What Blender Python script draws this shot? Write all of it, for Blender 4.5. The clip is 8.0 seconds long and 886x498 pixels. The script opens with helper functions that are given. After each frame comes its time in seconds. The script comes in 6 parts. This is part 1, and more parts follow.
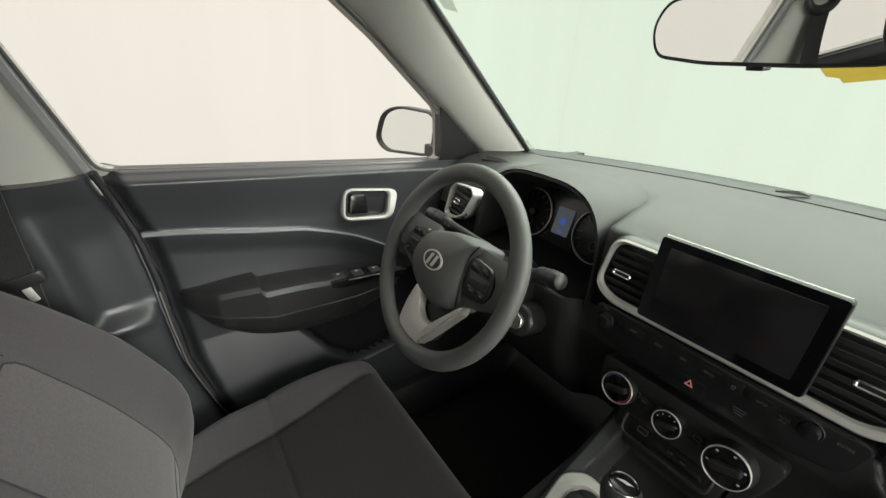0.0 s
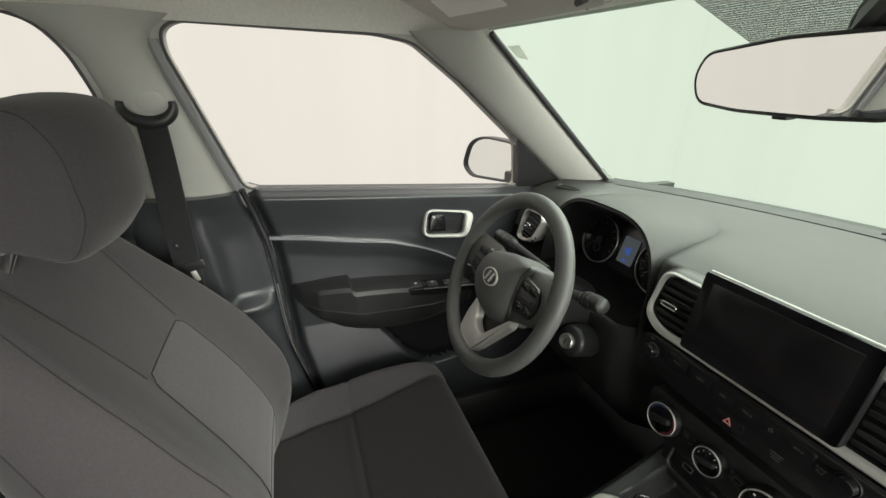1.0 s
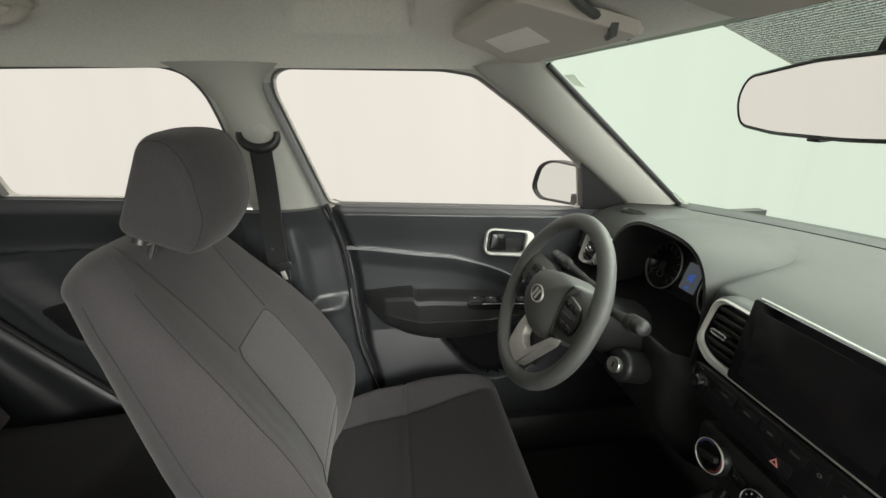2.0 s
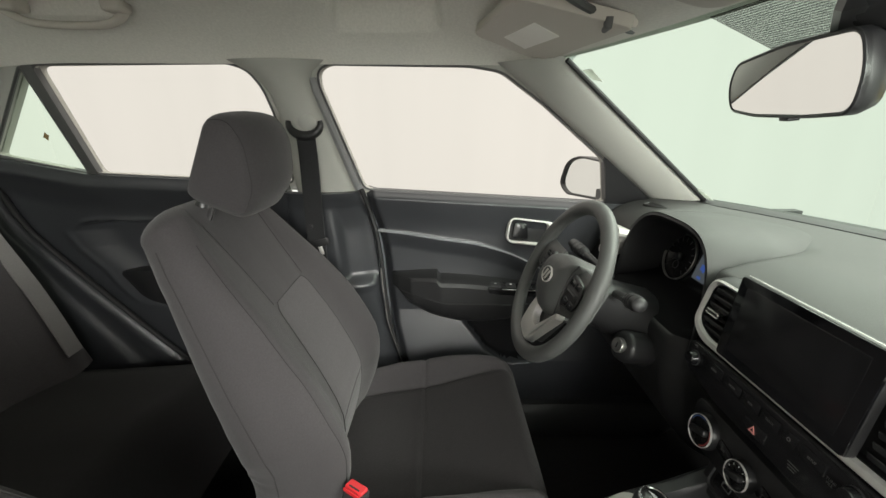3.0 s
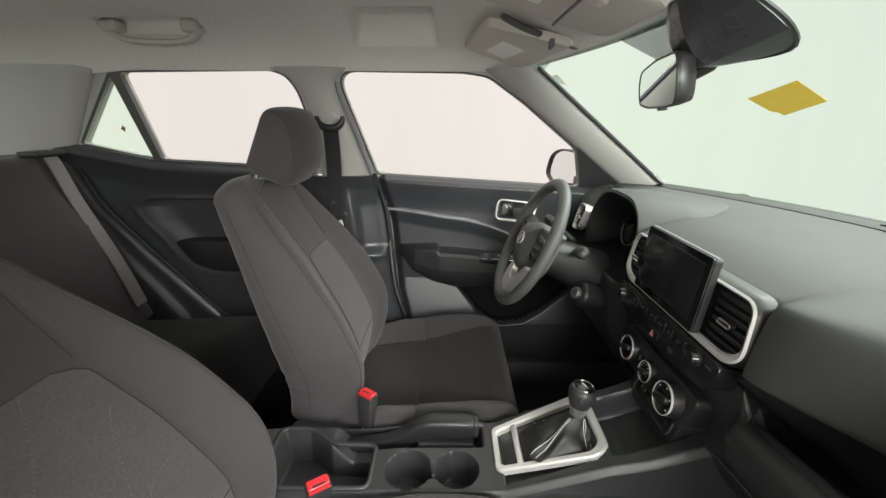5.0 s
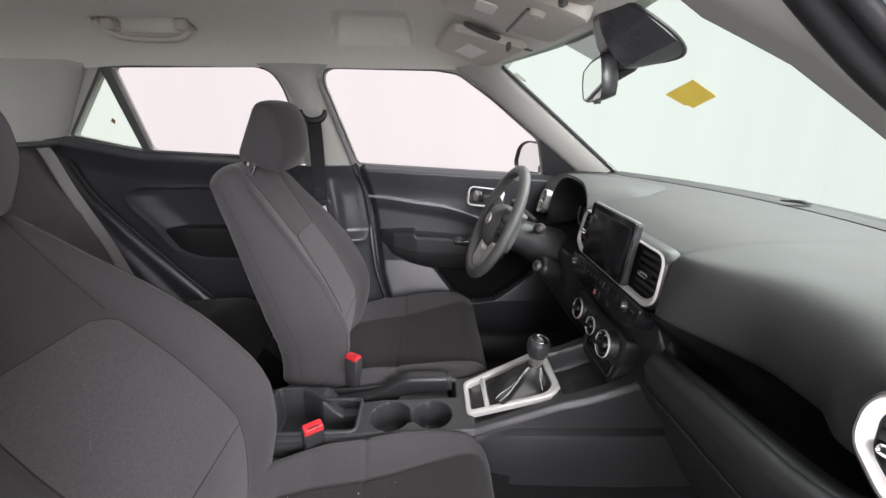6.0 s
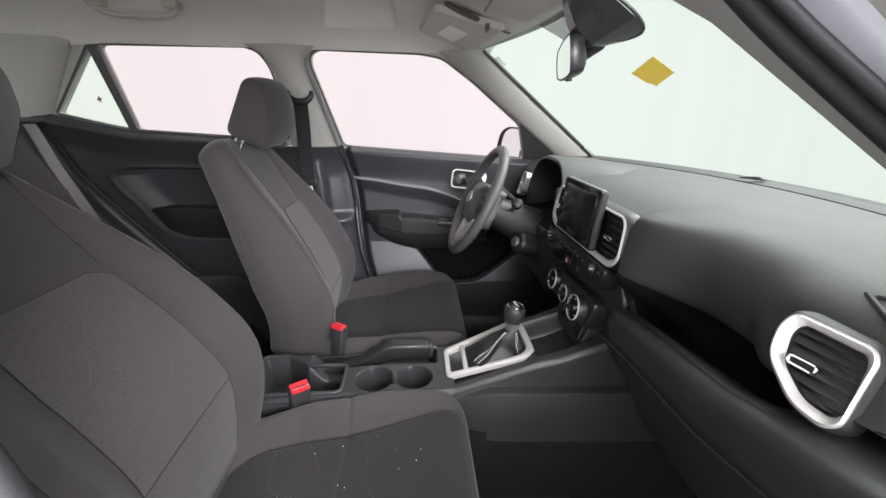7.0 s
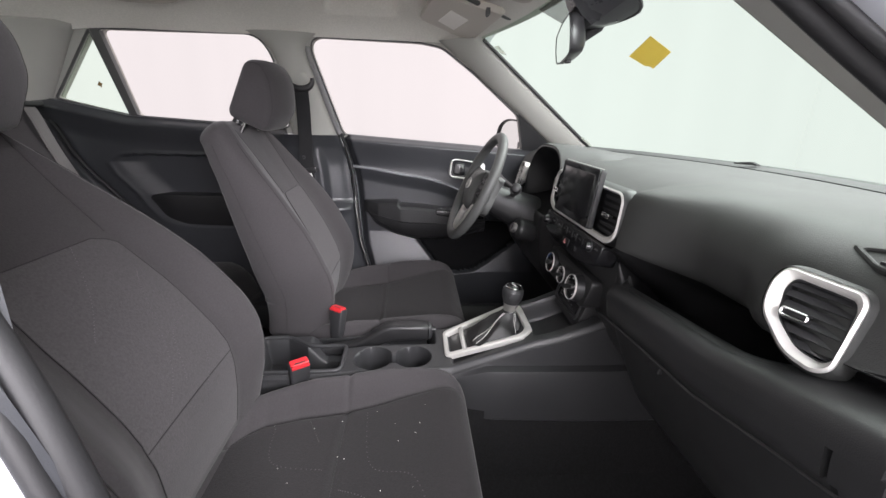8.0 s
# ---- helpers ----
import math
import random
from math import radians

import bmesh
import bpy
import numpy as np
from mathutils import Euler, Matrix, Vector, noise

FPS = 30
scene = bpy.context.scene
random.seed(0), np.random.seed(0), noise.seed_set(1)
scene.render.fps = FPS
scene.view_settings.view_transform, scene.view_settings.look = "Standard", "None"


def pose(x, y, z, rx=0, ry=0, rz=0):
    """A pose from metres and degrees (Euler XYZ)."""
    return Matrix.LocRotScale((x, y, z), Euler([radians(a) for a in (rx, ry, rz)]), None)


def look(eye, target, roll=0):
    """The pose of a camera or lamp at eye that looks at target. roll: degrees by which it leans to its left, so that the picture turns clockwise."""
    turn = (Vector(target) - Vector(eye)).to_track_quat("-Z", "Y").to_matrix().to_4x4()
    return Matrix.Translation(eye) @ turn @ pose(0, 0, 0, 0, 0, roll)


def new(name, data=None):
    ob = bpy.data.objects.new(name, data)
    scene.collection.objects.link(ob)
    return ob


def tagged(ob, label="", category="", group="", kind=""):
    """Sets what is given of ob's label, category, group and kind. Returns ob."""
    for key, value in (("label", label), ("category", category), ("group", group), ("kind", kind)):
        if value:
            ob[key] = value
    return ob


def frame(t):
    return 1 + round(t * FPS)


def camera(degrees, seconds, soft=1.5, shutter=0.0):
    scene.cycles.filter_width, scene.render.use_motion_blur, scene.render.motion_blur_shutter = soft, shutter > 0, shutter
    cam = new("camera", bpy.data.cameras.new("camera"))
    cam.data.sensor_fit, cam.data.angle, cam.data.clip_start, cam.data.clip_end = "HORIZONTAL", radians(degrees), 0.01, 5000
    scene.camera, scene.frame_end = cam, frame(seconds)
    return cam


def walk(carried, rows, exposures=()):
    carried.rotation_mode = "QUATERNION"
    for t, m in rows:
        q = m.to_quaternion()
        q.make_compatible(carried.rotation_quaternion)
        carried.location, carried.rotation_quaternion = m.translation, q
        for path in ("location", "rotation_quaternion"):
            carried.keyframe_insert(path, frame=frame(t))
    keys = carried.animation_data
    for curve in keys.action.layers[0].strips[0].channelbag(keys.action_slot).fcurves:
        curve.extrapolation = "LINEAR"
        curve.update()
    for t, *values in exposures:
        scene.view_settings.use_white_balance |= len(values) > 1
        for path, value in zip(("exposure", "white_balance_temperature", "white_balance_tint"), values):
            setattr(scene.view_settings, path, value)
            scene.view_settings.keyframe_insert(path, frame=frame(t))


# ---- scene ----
cam = camera(95.4, 8.0)
PATH = [
    (0, (0.147, -0.559, 1.037), (-1.327, 0.507, 0.206), 3.0),
    (0.5, (0.22, -0.548, 1.062), (-1.395, 0.323, 0.266), 2.2),
    (1, (0.259, -0.539, 1.075), (-1.474, 0.107, 0.315), 1.2),
    (1.5, (0.298, -0.519, 1.084), (-1.526, -0.093, 0.382), 0.1),
    (3, (0.43, -0.439, 1.052), (-1.467, -0.413, 0.419), 0.2),
    (3.5, (0.493, -0.455, 1.03), (-1.403, -0.453, 0.393), 0.7),
    (4, (0.565, -0.449, 1.025), (-1.332, -0.465, 0.392), 0.9),
    (4.5, (0.616, -0.41, 1.033), (-1.286, -0.458, 0.419), 0.4),
    (6, (0.812, -0.387, 1.023), (-1.084, -0.314, 0.392), 0.5),
    (6.5, (0.857, -0.368, 1.009), (-1.035, -0.251, 0.37), 0.9),
    (7, (0.88, -0.374, 0.979), (-1.008, -0.24, 0.334), 1.3),
    (7.5, (0.901, -0.382, 0.951), (-0.988, -0.239, 0.311), 1.6),
    (8, (0.907, -0.383, 0.93), (-0.985, -0.23, 0.3), 1.9),
]
walk(cam, [(t, look(eye, target, roll)) for t, eye, target, roll in PATH],
     exposures=[(0, 0.42, 6700, 2), (1, 0.36, 6700, 2), (4.5, 0.36, 6700, 2), (6, 0.52, 6300, 15), (8, 0.5, 6300, 15)])

# ---- world and light ----
world = bpy.data.worlds.new("world")
scene.world = world
world.use_nodes = True
world.node_tree.nodes["Background"].inputs["Color"].default_value = (1.0, 0.97, 0.94, 1)
world.node_tree.nodes["Background"].inputs["Strength"].default_value = 0.3


def area_lamp(name, at, target, sx, sy, power, color):
    data = bpy.data.lights.new(name, "AREA")
    data.shape, data.size, data.size_y, data.energy, data.color = "RECTANGLE", sx, sy, power, color
    ob = new(name, data)
    ob.matrix_world = look(at, target)
    return ob


# light bank under the booth ceiling, plus added, unseen side and front fills
area_lamp("booth_lamp", (0.0, 0.3, 2.75), (0.0, 0.3, 0.0), 6.0, 6.5, 220, (1.0, 0.98, 0.96))
area_lamp("side_fill", (2.4, 0.30, 1.45), (-0.1, -0.6, 0.6), 1.3, 1.0, 135, (1.0, 0.97, 0.97))
area_lamp("front_fill", (0.1, 1.5, 2.8), (0.1, 0.9, 0.5), 4.5, 2.0, 270, (1.0, 0.98, 0.96))

# ---- materials ----


def material(name, color, rough=0.5, metal=0.0, grain=0.0, grain_size=900.0, mottle=0.12, mottle_size=9.0, coat=0.0, sheen=0.0, spec=0.5):
    """A surface with fine grain relief and a slow variation of tone and gloss."""
    m = bpy.data.materials.new(name)
    m.use_nodes = True
    nt = m.node_tree
    bsdf = nt.nodes["Principled BSDF"]
    bsdf.inputs["Roughness"].default_value = rough
    bsdf.inputs["Metallic"].default_value = metal
    bsdf.inputs["Coat Weight"].default_value = coat
    bsdf.inputs["Sheen Weight"].default_value = sheen
    bsdf.inputs["Specular IOR Level"].default_value = spec
    co = nt.nodes.new("ShaderNodeTexCoord")
    slow = nt.nodes.new("ShaderNodeTexNoise")
    slow.inputs["Scale"].default_value, slow.inputs["Detail"].default_value = mottle_size, 5
    nt.links.new(co.outputs["Object"], slow.inputs["Vector"])
    ramp = nt.nodes.new("ShaderNodeMix")
    ramp.data_type = "RGBA"
    ramp.inputs[6].default_value = (*[c * (1 - mottle) for c in color], 1)
    ramp.inputs[7].default_value = (*[min(1, c * (1 + mottle)) for c in color], 1)
    nt.links.new(slow.outputs["Fac"], ramp.inputs[0])
    nt.links.new(ramp.outputs[2], bsdf.inputs["Base Color"])
    rr = nt.nodes.new("ShaderNodeMapRange")
    rr.inputs["To Min"].default_value, rr.inputs["To Max"].default_value = rough * 0.88, min(1.0, rough * 1.12)
    nt.links.new(slow.outputs["Fac"], rr.inputs["Value"])
    nt.links.new(rr.outputs["Result"], bsdf.inputs["Roughness"])
    if grain:
        fine = nt.nodes.new("ShaderNodeTexNoise")
        fine.inputs["Scale"].default_value, fine.inputs["Detail"].default_value = grain_size, 2
        nt.links.new(co.outputs["Object"], fine.inputs["Vector"])
        bump = nt.nodes.new("ShaderNodeBump")
        bump.inputs["Strength"].default_value, bump.inputs["Distance"].default_value = grain, 0.0006
        nt.links.new(fine.outputs["Fac"], bump.inputs["Height"])
        nt.links.new(bump.outputs["Normal"], bsdf.inputs["Normal"])
    return m


def fabric(name, color, weave=1500.0, strength=0.35, mottle=0.18, sheen=0.1, speckle=0.2):
    """Woven cloth: two crossed fine waves for the threads, soft sheen, slow stains."""
    m = material(name, color, 0.92, 0, 0, mottle=mottle, mottle_size=6, sheen=sheen, spec=0.2)
    nt = m.node_tree
    bsdf = nt.nodes["Principled BSDF"]
    co = nt.nodes.new("ShaderNodeTexCoord")
    cell = nt.nodes.new("ShaderNodeTexVoronoi")
    cell.inputs["Scale"].default_value = weave * 0.4
    fine = nt.nodes.new("ShaderNodeTexNoise")
    fine.inputs["Scale"].default_value, fine.inputs["Detail"].default_value = weave * 0.25, 4
    nt.links.new(co.outputs["Object"], cell.inputs["Vector"])
    nt.links.new(co.outputs["Object"], fine.inputs["Vector"])
    add = nt.nodes.new("ShaderNodeMath")
    nt.links.new(cell.outputs["Distance"], add.inputs[0])
    nt.links.new(fine.outputs["Fac"], add.inputs[1])
    bump = nt.nodes.new("ShaderNodeBump")
    bump.inputs["Strength"].default_value, bump.inputs["Distance"].default_value = strength, 0.0008
    nt.links.new(add.outputs["Value"], bump.inputs["Height"])
    nt.links.new(bump.outputs["Normal"], bsdf.inputs["Normal"])
    # threads of slightly different tone
    tone = nt.nodes.new("ShaderNodeTexNoise")
    tone.inputs["Scale"].default_value, tone.inputs["Detail"].default_value = weave * 0.22, 3
    nt.links.new(co.outputs["Object"], tone.inputs["Vector"])
    span = nt.nodes.new("ShaderNodeMapRange")
    span.inputs["From Min"].default_value, span.inputs["From Max"].default_value = 0.3, 0.7
    span.inputs["To Min"].default_value, span.inputs["To Max"].default_value = 1 - speckle, 1 + speckle
    nt.links.new(tone.outputs["Fac"], span.inputs["Value"])
    source = bsdf.inputs["Base Color"].links[0].from_socket
    mult = nt.nodes.new("ShaderNodeVectorMath")
    mult.operation = "SCALE"
    nt.links.new(source, mult.inputs[0])
    nt.links.new(span.outputs["Result"], mult.inputs["Scale"])
    nt.links.new(mult.outputs["Vector"], bsdf.inputs["Base Color"])
    return m


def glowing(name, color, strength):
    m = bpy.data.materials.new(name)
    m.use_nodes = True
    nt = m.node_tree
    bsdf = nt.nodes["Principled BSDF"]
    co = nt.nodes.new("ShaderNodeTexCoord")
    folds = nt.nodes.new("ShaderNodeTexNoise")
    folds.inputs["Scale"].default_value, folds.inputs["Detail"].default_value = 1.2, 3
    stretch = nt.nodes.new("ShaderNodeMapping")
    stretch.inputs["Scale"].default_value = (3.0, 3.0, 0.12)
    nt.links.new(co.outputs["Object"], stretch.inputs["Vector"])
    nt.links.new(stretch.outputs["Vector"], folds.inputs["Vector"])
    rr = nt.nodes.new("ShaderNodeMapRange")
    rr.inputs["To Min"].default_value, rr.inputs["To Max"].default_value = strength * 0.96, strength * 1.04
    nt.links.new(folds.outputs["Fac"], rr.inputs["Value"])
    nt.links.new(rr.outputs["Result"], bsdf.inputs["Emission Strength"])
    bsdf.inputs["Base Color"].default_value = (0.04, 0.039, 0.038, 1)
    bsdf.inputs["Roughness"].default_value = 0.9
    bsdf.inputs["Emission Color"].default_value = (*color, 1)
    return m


def pane_glass(name, tint, gloss=0.05):
    """A thin sheet of car glass: it tints what lies behind and mirrors a little."""
    m = bpy.data.materials.new(name)
    m.use_nodes = True
    nt = m.node_tree
    nt.nodes.remove(nt.nodes["Principled BSDF"])
    clear = nt.nodes.new("ShaderNodeBsdfTransparent")
    clear.inputs["Color"].default_value = (*tint, 1)
    shine = nt.nodes.new("ShaderNodeBsdfGlossy")
    shine.inputs["Roughness"].default_value = 0.02
    edge = nt.nodes.new("ShaderNodeLayerWeight")
    edge.inputs["Blend"].default_value = 0.5
    fres = nt.nodes.new("ShaderNodeMath")
    fres.operation = "POWER"
    fres.inputs[1].default_value = 4.0
    nt.links.new(edge.outputs["Facing"], fres.inputs[0])
    mul = nt.nodes.new("ShaderNodeMath")
    mul.operation = "MULTIPLY"
    mul.inputs[1].default_value = gloss * 10
    mix = nt.nodes.new("ShaderNodeMixShader")
    nt.links.new(fres.outputs["Value"], mul.inputs[0])
    nt.links.new(mul.outputs["Value"], mix.inputs["Fac"])
    nt.links.new(clear.outputs["BSDF"], mix.inputs[1])
    nt.links.new(shine.outputs["BSDF"], mix.inputs[2])
    nt.links.new(mix.outputs["Shader"], nt.nodes["Material Output"].inputs["Surface"])
    return m


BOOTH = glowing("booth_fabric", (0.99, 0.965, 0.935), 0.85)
# unseen right wall glows stronger than the rest, added to fill the cabin
BOOTH_FILL = glowing("booth_fabric_fill", (1.0, 0.96, 0.94), 2.5)
BOOTH_FLOOR = material("booth_floor", (0.34, 0.333, 0.325), 0.5, grain=0.1, grain_size=60)
DASH_TOP = material("dash_soft_plastic", (0.029, 0.030, 0.0288), 0.60, grain=0.6, grain_size=700, spec=0.5)
PLASTIC = material("dark_plastic", (0.028, 0.0285, 0.030), 0.42, grain=0.35, grain_size=800)
DOOR_PLASTIC = material("door_plastic", (0.032, 0.0335, 0.0372), 0.34, grain=0.35, grain_size=800)
# dark plastic made darker still for the shade low on the dashboard
LOWER_SHADED = material("shaded_dash_plastic", (0.017, 0.0172, 0.0178), 0.46, grain=0.35, grain_size=800)
BLACK = material("black_plastic", (0.014, 0.014, 0.0148), 0.40, grain=0.2)
GLOSS = material("gloss_black", (0.009, 0.009, 0.010), 0.2, mottle=0.05)
RUBBER = material("black_rubber", (0.012, 0.012, 0.013), 0.6, grain=0.3, grain_size=400)
SEAL = material("grey_rubber", (0.07, 0.07, 0.07), 0.55, grain=0.2)
WHEEL_SKIN = material("wheel_urethane", (0.070, 0.072, 0.070), 0.5, grain=0.5, grain_size=1100)
CLOTH = fabric("seat_cloth", (0.042, 0.0389, 0.0408), strength=0.22, sheen=0.12, speckle=0.10)
CLOTH_LIGHT = fabric("seat_panel_cloth", (0.060, 0.0557, 0.0584), 1200, 0.3, sheen=0.12, speckle=0.12)
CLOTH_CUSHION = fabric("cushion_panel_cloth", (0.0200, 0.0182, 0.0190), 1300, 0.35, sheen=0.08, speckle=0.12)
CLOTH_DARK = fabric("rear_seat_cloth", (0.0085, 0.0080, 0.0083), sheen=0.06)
SEAM = material("seam_thread", (0.017, 0.016, 0.0165), 0.9)
# matt black that puts the shade of deep recesses into their colour
RECESS_BLACK = material("recess_black", (0.007, 0.007, 0.0075), 0.95, grain=0.4, spec=0.08)
CARPET = fabric("carpet", (0.012, 0.012, 0.0125), 700, 0.8, sheen=0.03)
LINER = fabric("headliner_cloth", (0.70, 0.685, 0.635), 900, 0.2, 0.04, speckle=0.06)
TRIM = material("light_trim", (0.36, 0.36, 0.33), 0.75, grain=0.4, grain_size=700, mottle=0.05)
VISOR_SKIN = material("visor_vinyl", (0.50, 0.47, 0.42), 0.6, grain=0.3, grain_size=600, mottle=0.05)
SATIN = material("satin_silver", (0.62, 0.61, 0.585), 0.42, 0.35, grain=0.05, mottle=0.05)
SPOKE = material("spoke_silver", (0.58, 0.57, 0.54), 0.42, 0.45, grain=0.1, mottle=0.05)
CHROME = material("chrome", (0.8, 0.8, 0.8), 0.12, 1.0, mottle=0.03)
STEEL = material("bare_steel", (0.55, 0.54, 0.52), 0.3, 0.9, grain=0.2)
MIRROR = material("mirror_silver", (0.86, 0.87, 0.86), 0.01, 1.0, mottle=0.0)
SCREEN = material("screen_glass", (0.004, 0.004, 0.005), 0.09, mottle=0.02)
RED = material("red_button", (0.50, 0.022, 0.028), 0.4, mottle=0.08)
BELT = fabric("belt_webbing", (0.018, 0.018, 0.019), 1800, 0.5)
# webbing lightened to stand for the light on the rear belt
BELT_LIT = fabric("belt_webbing_lit", (0.15, 0.145, 0.142), 1800, 0.4, speckle=0.06)
BODY = material("silver_paint", (0.56, 0.58, 0.62), 0.30, 0.35, coat=0.6, mottle=0.03)
GREY_PAINT = material("grey_paint", (0.22, 0.22, 0.225), 0.4, mottle=0.05)
SENSOR = material("grey_sensor_plastic", (0.05, 0.051, 0.054), 0.28, grain=0.1)
LABEL = material("paper_label", (0.86, 0.84, 0.79), 0.7, mottle=0.04)


def film(name, color):
    """A thin sticker through which the daylight behind it shows."""
    m = material(name, color, 0.6, mottle=0.15, mottle_size=60)
    nt = m.node_tree
    thin = nt.nodes.new("ShaderNodeBsdfTranslucent")
    thin.inputs["Color"].default_value = (*color, 1)
    mix = nt.nodes.new("ShaderNodeMixShader")
    mix.inputs["Fac"].default_value = 0.65
    nt.links.new(nt.nodes["Principled BSDF"].outputs["BSDF"], mix.inputs[1])
    nt.links.new(thin.outputs["BSDF"], mix.inputs[2])
    nt.links.new(mix.outputs["Shader"], nt.nodes["Material Output"].inputs["Surface"])
    return m


YELLOW = film("yellow_film", (0.47, 0.40, 0.15))
GREYFILM = film("grey_film", (0.55, 0.57, 0.53))
INK_DIM = material("grey_print", (0.085, 0.085, 0.085), 0.6, mottle=0.0)
CREASE_TRIM = material("grey_crease_trim", (0.17, 0.175, 0.185), 0.32, grain=0.15)
INK = material("white_print", (0.50, 0.50, 0.50), 0.6, mottle=0.0)
INK_RED = material("red_print", (0.26, 0.045, 0.04), 0.5, mottle=0.0)
INK_PINK = material("hazard_print", (0.75, 0.30, 0.28), 0.5, mottle=0.0)
INK_BLUE = material("blue_print", (0.03, 0.07, 0.20), 0.5, mottle=0.0)
LEAF = material("dry_leaf", (0.20, 0.13, 0.05), 0.8, mottle=0.3, mottle_size=200)
WS_GLASS = pane_glass("windscreen_glass", (0.785, 0.84, 0.80), 0.003)
DOOR_GLASS = pane_glass("door_glass", (0.84, 0.815, 0.81), 0.03)
QUARTER_GLASS = pane_glass("quarter_glass", (0.80, 0.845, 0.80), 0.04)
DISPLAY = glowing("cluster_display", (0.40, 0.45, 0.54), 0.10)
DISPLAY_BLUE = glowing("cluster_figure", (0.08, 0.18, 0.70), 0.30)

# ---- shape helpers ----


def smooth(a, b, v):
    t = min(1.0, max(0.0, (v - a) / (b - a)))
    return t * t * (3 - 2 * t)


def bump(v, c, w):
    return math.exp(-((v - c) / w) ** 2)


def keyed(keys, v):
    """Piecewise linear through (v, value) keys in rising order."""
    if v <= keys[0][0]:
        return keys[0][1]
    for (a, p), (b, q) in zip(keys, keys[1:]):
        if v <= b:
            return p + (q - p) * (v - a) / (b - a)
    return keys[-1][1]


def finish(name, bm, mat, angle=40):
    bmesh.ops.recalc_face_normals(bm, faces=bm.faces)
    me = bpy.data.meshes.new(name)
    bm.to_mesh(me)
    bm.free()
    me.materials.append(mat)
    me.polygons.foreach_set("use_smooth", [True] * len(me.polygons))
    me.set_sharp_from_angle(angle=radians(angle))
    return me


def part(name, bm, mat, parent=None, label="", angle=40, sub=0):
    ob = new(name, finish(name, bm, mat, angle))
    if parent is not None:
        ob.parent = parent
        if parent.type == "EMPTY":
            ob.matrix_parent_inverse = parent.matrix_basis.inverted()
    if label:
        tagged(ob, label)
    if sub:
        mod = ob.modifiers.new("round", "SUBSURF")
        mod.levels = mod.render_levels = sub
    return ob


def thing(name, at, label, category, group="", kind=""):
    ob = new(name)
    ob.empty_display_size = 0.05
    ob.matrix_basis = Matrix.Translation(at)
    return tagged(ob, label, category, group, kind)


def axes(o, xdir, ydir):
    x = Vector(xdir).normalized()
    z = x.cross(Vector(ydir)).normalized()
    y = z.cross(x)
    m = Matrix((x, y, z)).transposed().to_4x4()
    m.translation = o
    return m


def put(bm, m):
    bmesh.ops.transform(bm, matrix=m, verts=bm.verts)
    return bm


def loft(secs, closed=True, caps=True, loop=False):
    """Skin through rows of points; closed: each row is a ring; loop: the last row joins the first."""
    bm = bmesh.new()
    rows = [[bm.verts.new(p) for p in s] for s in secs]
    n = len(rows[0])
    pairs = list(zip(rows, rows[1:])) + ([(rows[-1], rows[0])] if loop else [])
    for a, b in pairs:
        for i in range(n if closed else n - 1):
            j = (i + 1) % n
            bm.faces.new((a[i], a[j], b[j], b[i]))
    if caps and closed and not loop:
        bm.faces.new(rows[0])
        bm.faces.new(list(reversed(rows[-1])))
    return bm


def slab(secs, thick):
    """A sheet through rows of points, given a thickness along a vector."""
    t = Vector(thick)
    return loft([[Vector(p) for p in s] + [Vector(p) + t for p in reversed(s)] for s in secs])


def rounded(pts, r, n=5):
    out = []
    k = len(pts)
    for i in range(k):
        p, a, b = Vector(pts[i]), Vector(pts[i - 1]), Vector(pts[(i + 1) % k])
        ri = min(r, (a - p).length * 0.48, (b - p).length * 0.48)
        s, e = p + (a - p).normalized() * ri, p + (b - p).normalized() * ri
        for j in range(n + 1):
            t = j / n
            out.append(s * (1 - t) ** 2 + p * 2 * t * (1 - t) + e * t * t)
    return out


def box2(w, h):
    return [(-w / 2, -h / 2), (w / 2, -h / 2), (w / 2, h / 2), (-w / 2, h / 2)]


def inset(pts, d):
    k = len(pts)
    pts = [Vector(p) for p in pts]
    area = sum(pts[i - 1].x * pts[i].y - pts[i].x * pts[i - 1].y for i in range(k))
    out = []
    for i in range(k):
        t = pts[(i + 1) % k] - pts[i - 1]
        nrm = Vector((-t.y, t.x)).normalized() * (1 if area > 0 else -1)
        out.append(pts[i] + nrm * d)
    return out


def at_z(pts, z):
    return [Vector((p[0], p[1], z)) for p in pts]


def plate(pts, depth, bev=0.002):
    """A plate in local xy, its face at z = 0, its back at -depth, with a rounded front edge."""
    i1, i2 = inset(pts, bev * 0.3), inset(pts, bev)
    return loft([at_z(pts, -depth), at_z(pts, -bev), at_z(i1, -bev * 0.3), at_z(i2, 0)])


def ring(outer, inner, depth, bev=0.003, dish=0.0):
    """A bezel between two outlines of equal count, front at z = 0, inner edge sunk by dish."""
    rows = [at_z(outer, -depth), at_z(outer, -bev), at_z(inset(outer, bev), 0), at_z(inset(inner, -bev), -dish * 0.6),
            at_z(inner, -bev - dish), at_z(inner, -depth)]
    return loft(rows, loop=True)


def circle(r, n=32):
    return [Vector((r * math.cos(2 * math.pi * i / n), r * math.sin(2 * math.pi * i / n))) for i in range(n)]


def lathe(profile, n=28):
    """Turn (radius, height) pairs round local z."""
    secs = [[Vector((r * math.cos(2 * math.pi * i / n), r * math.sin(2 * math.pi * i / n), h)) for i in range(n)] for r, h in profile]
    return loft(secs)


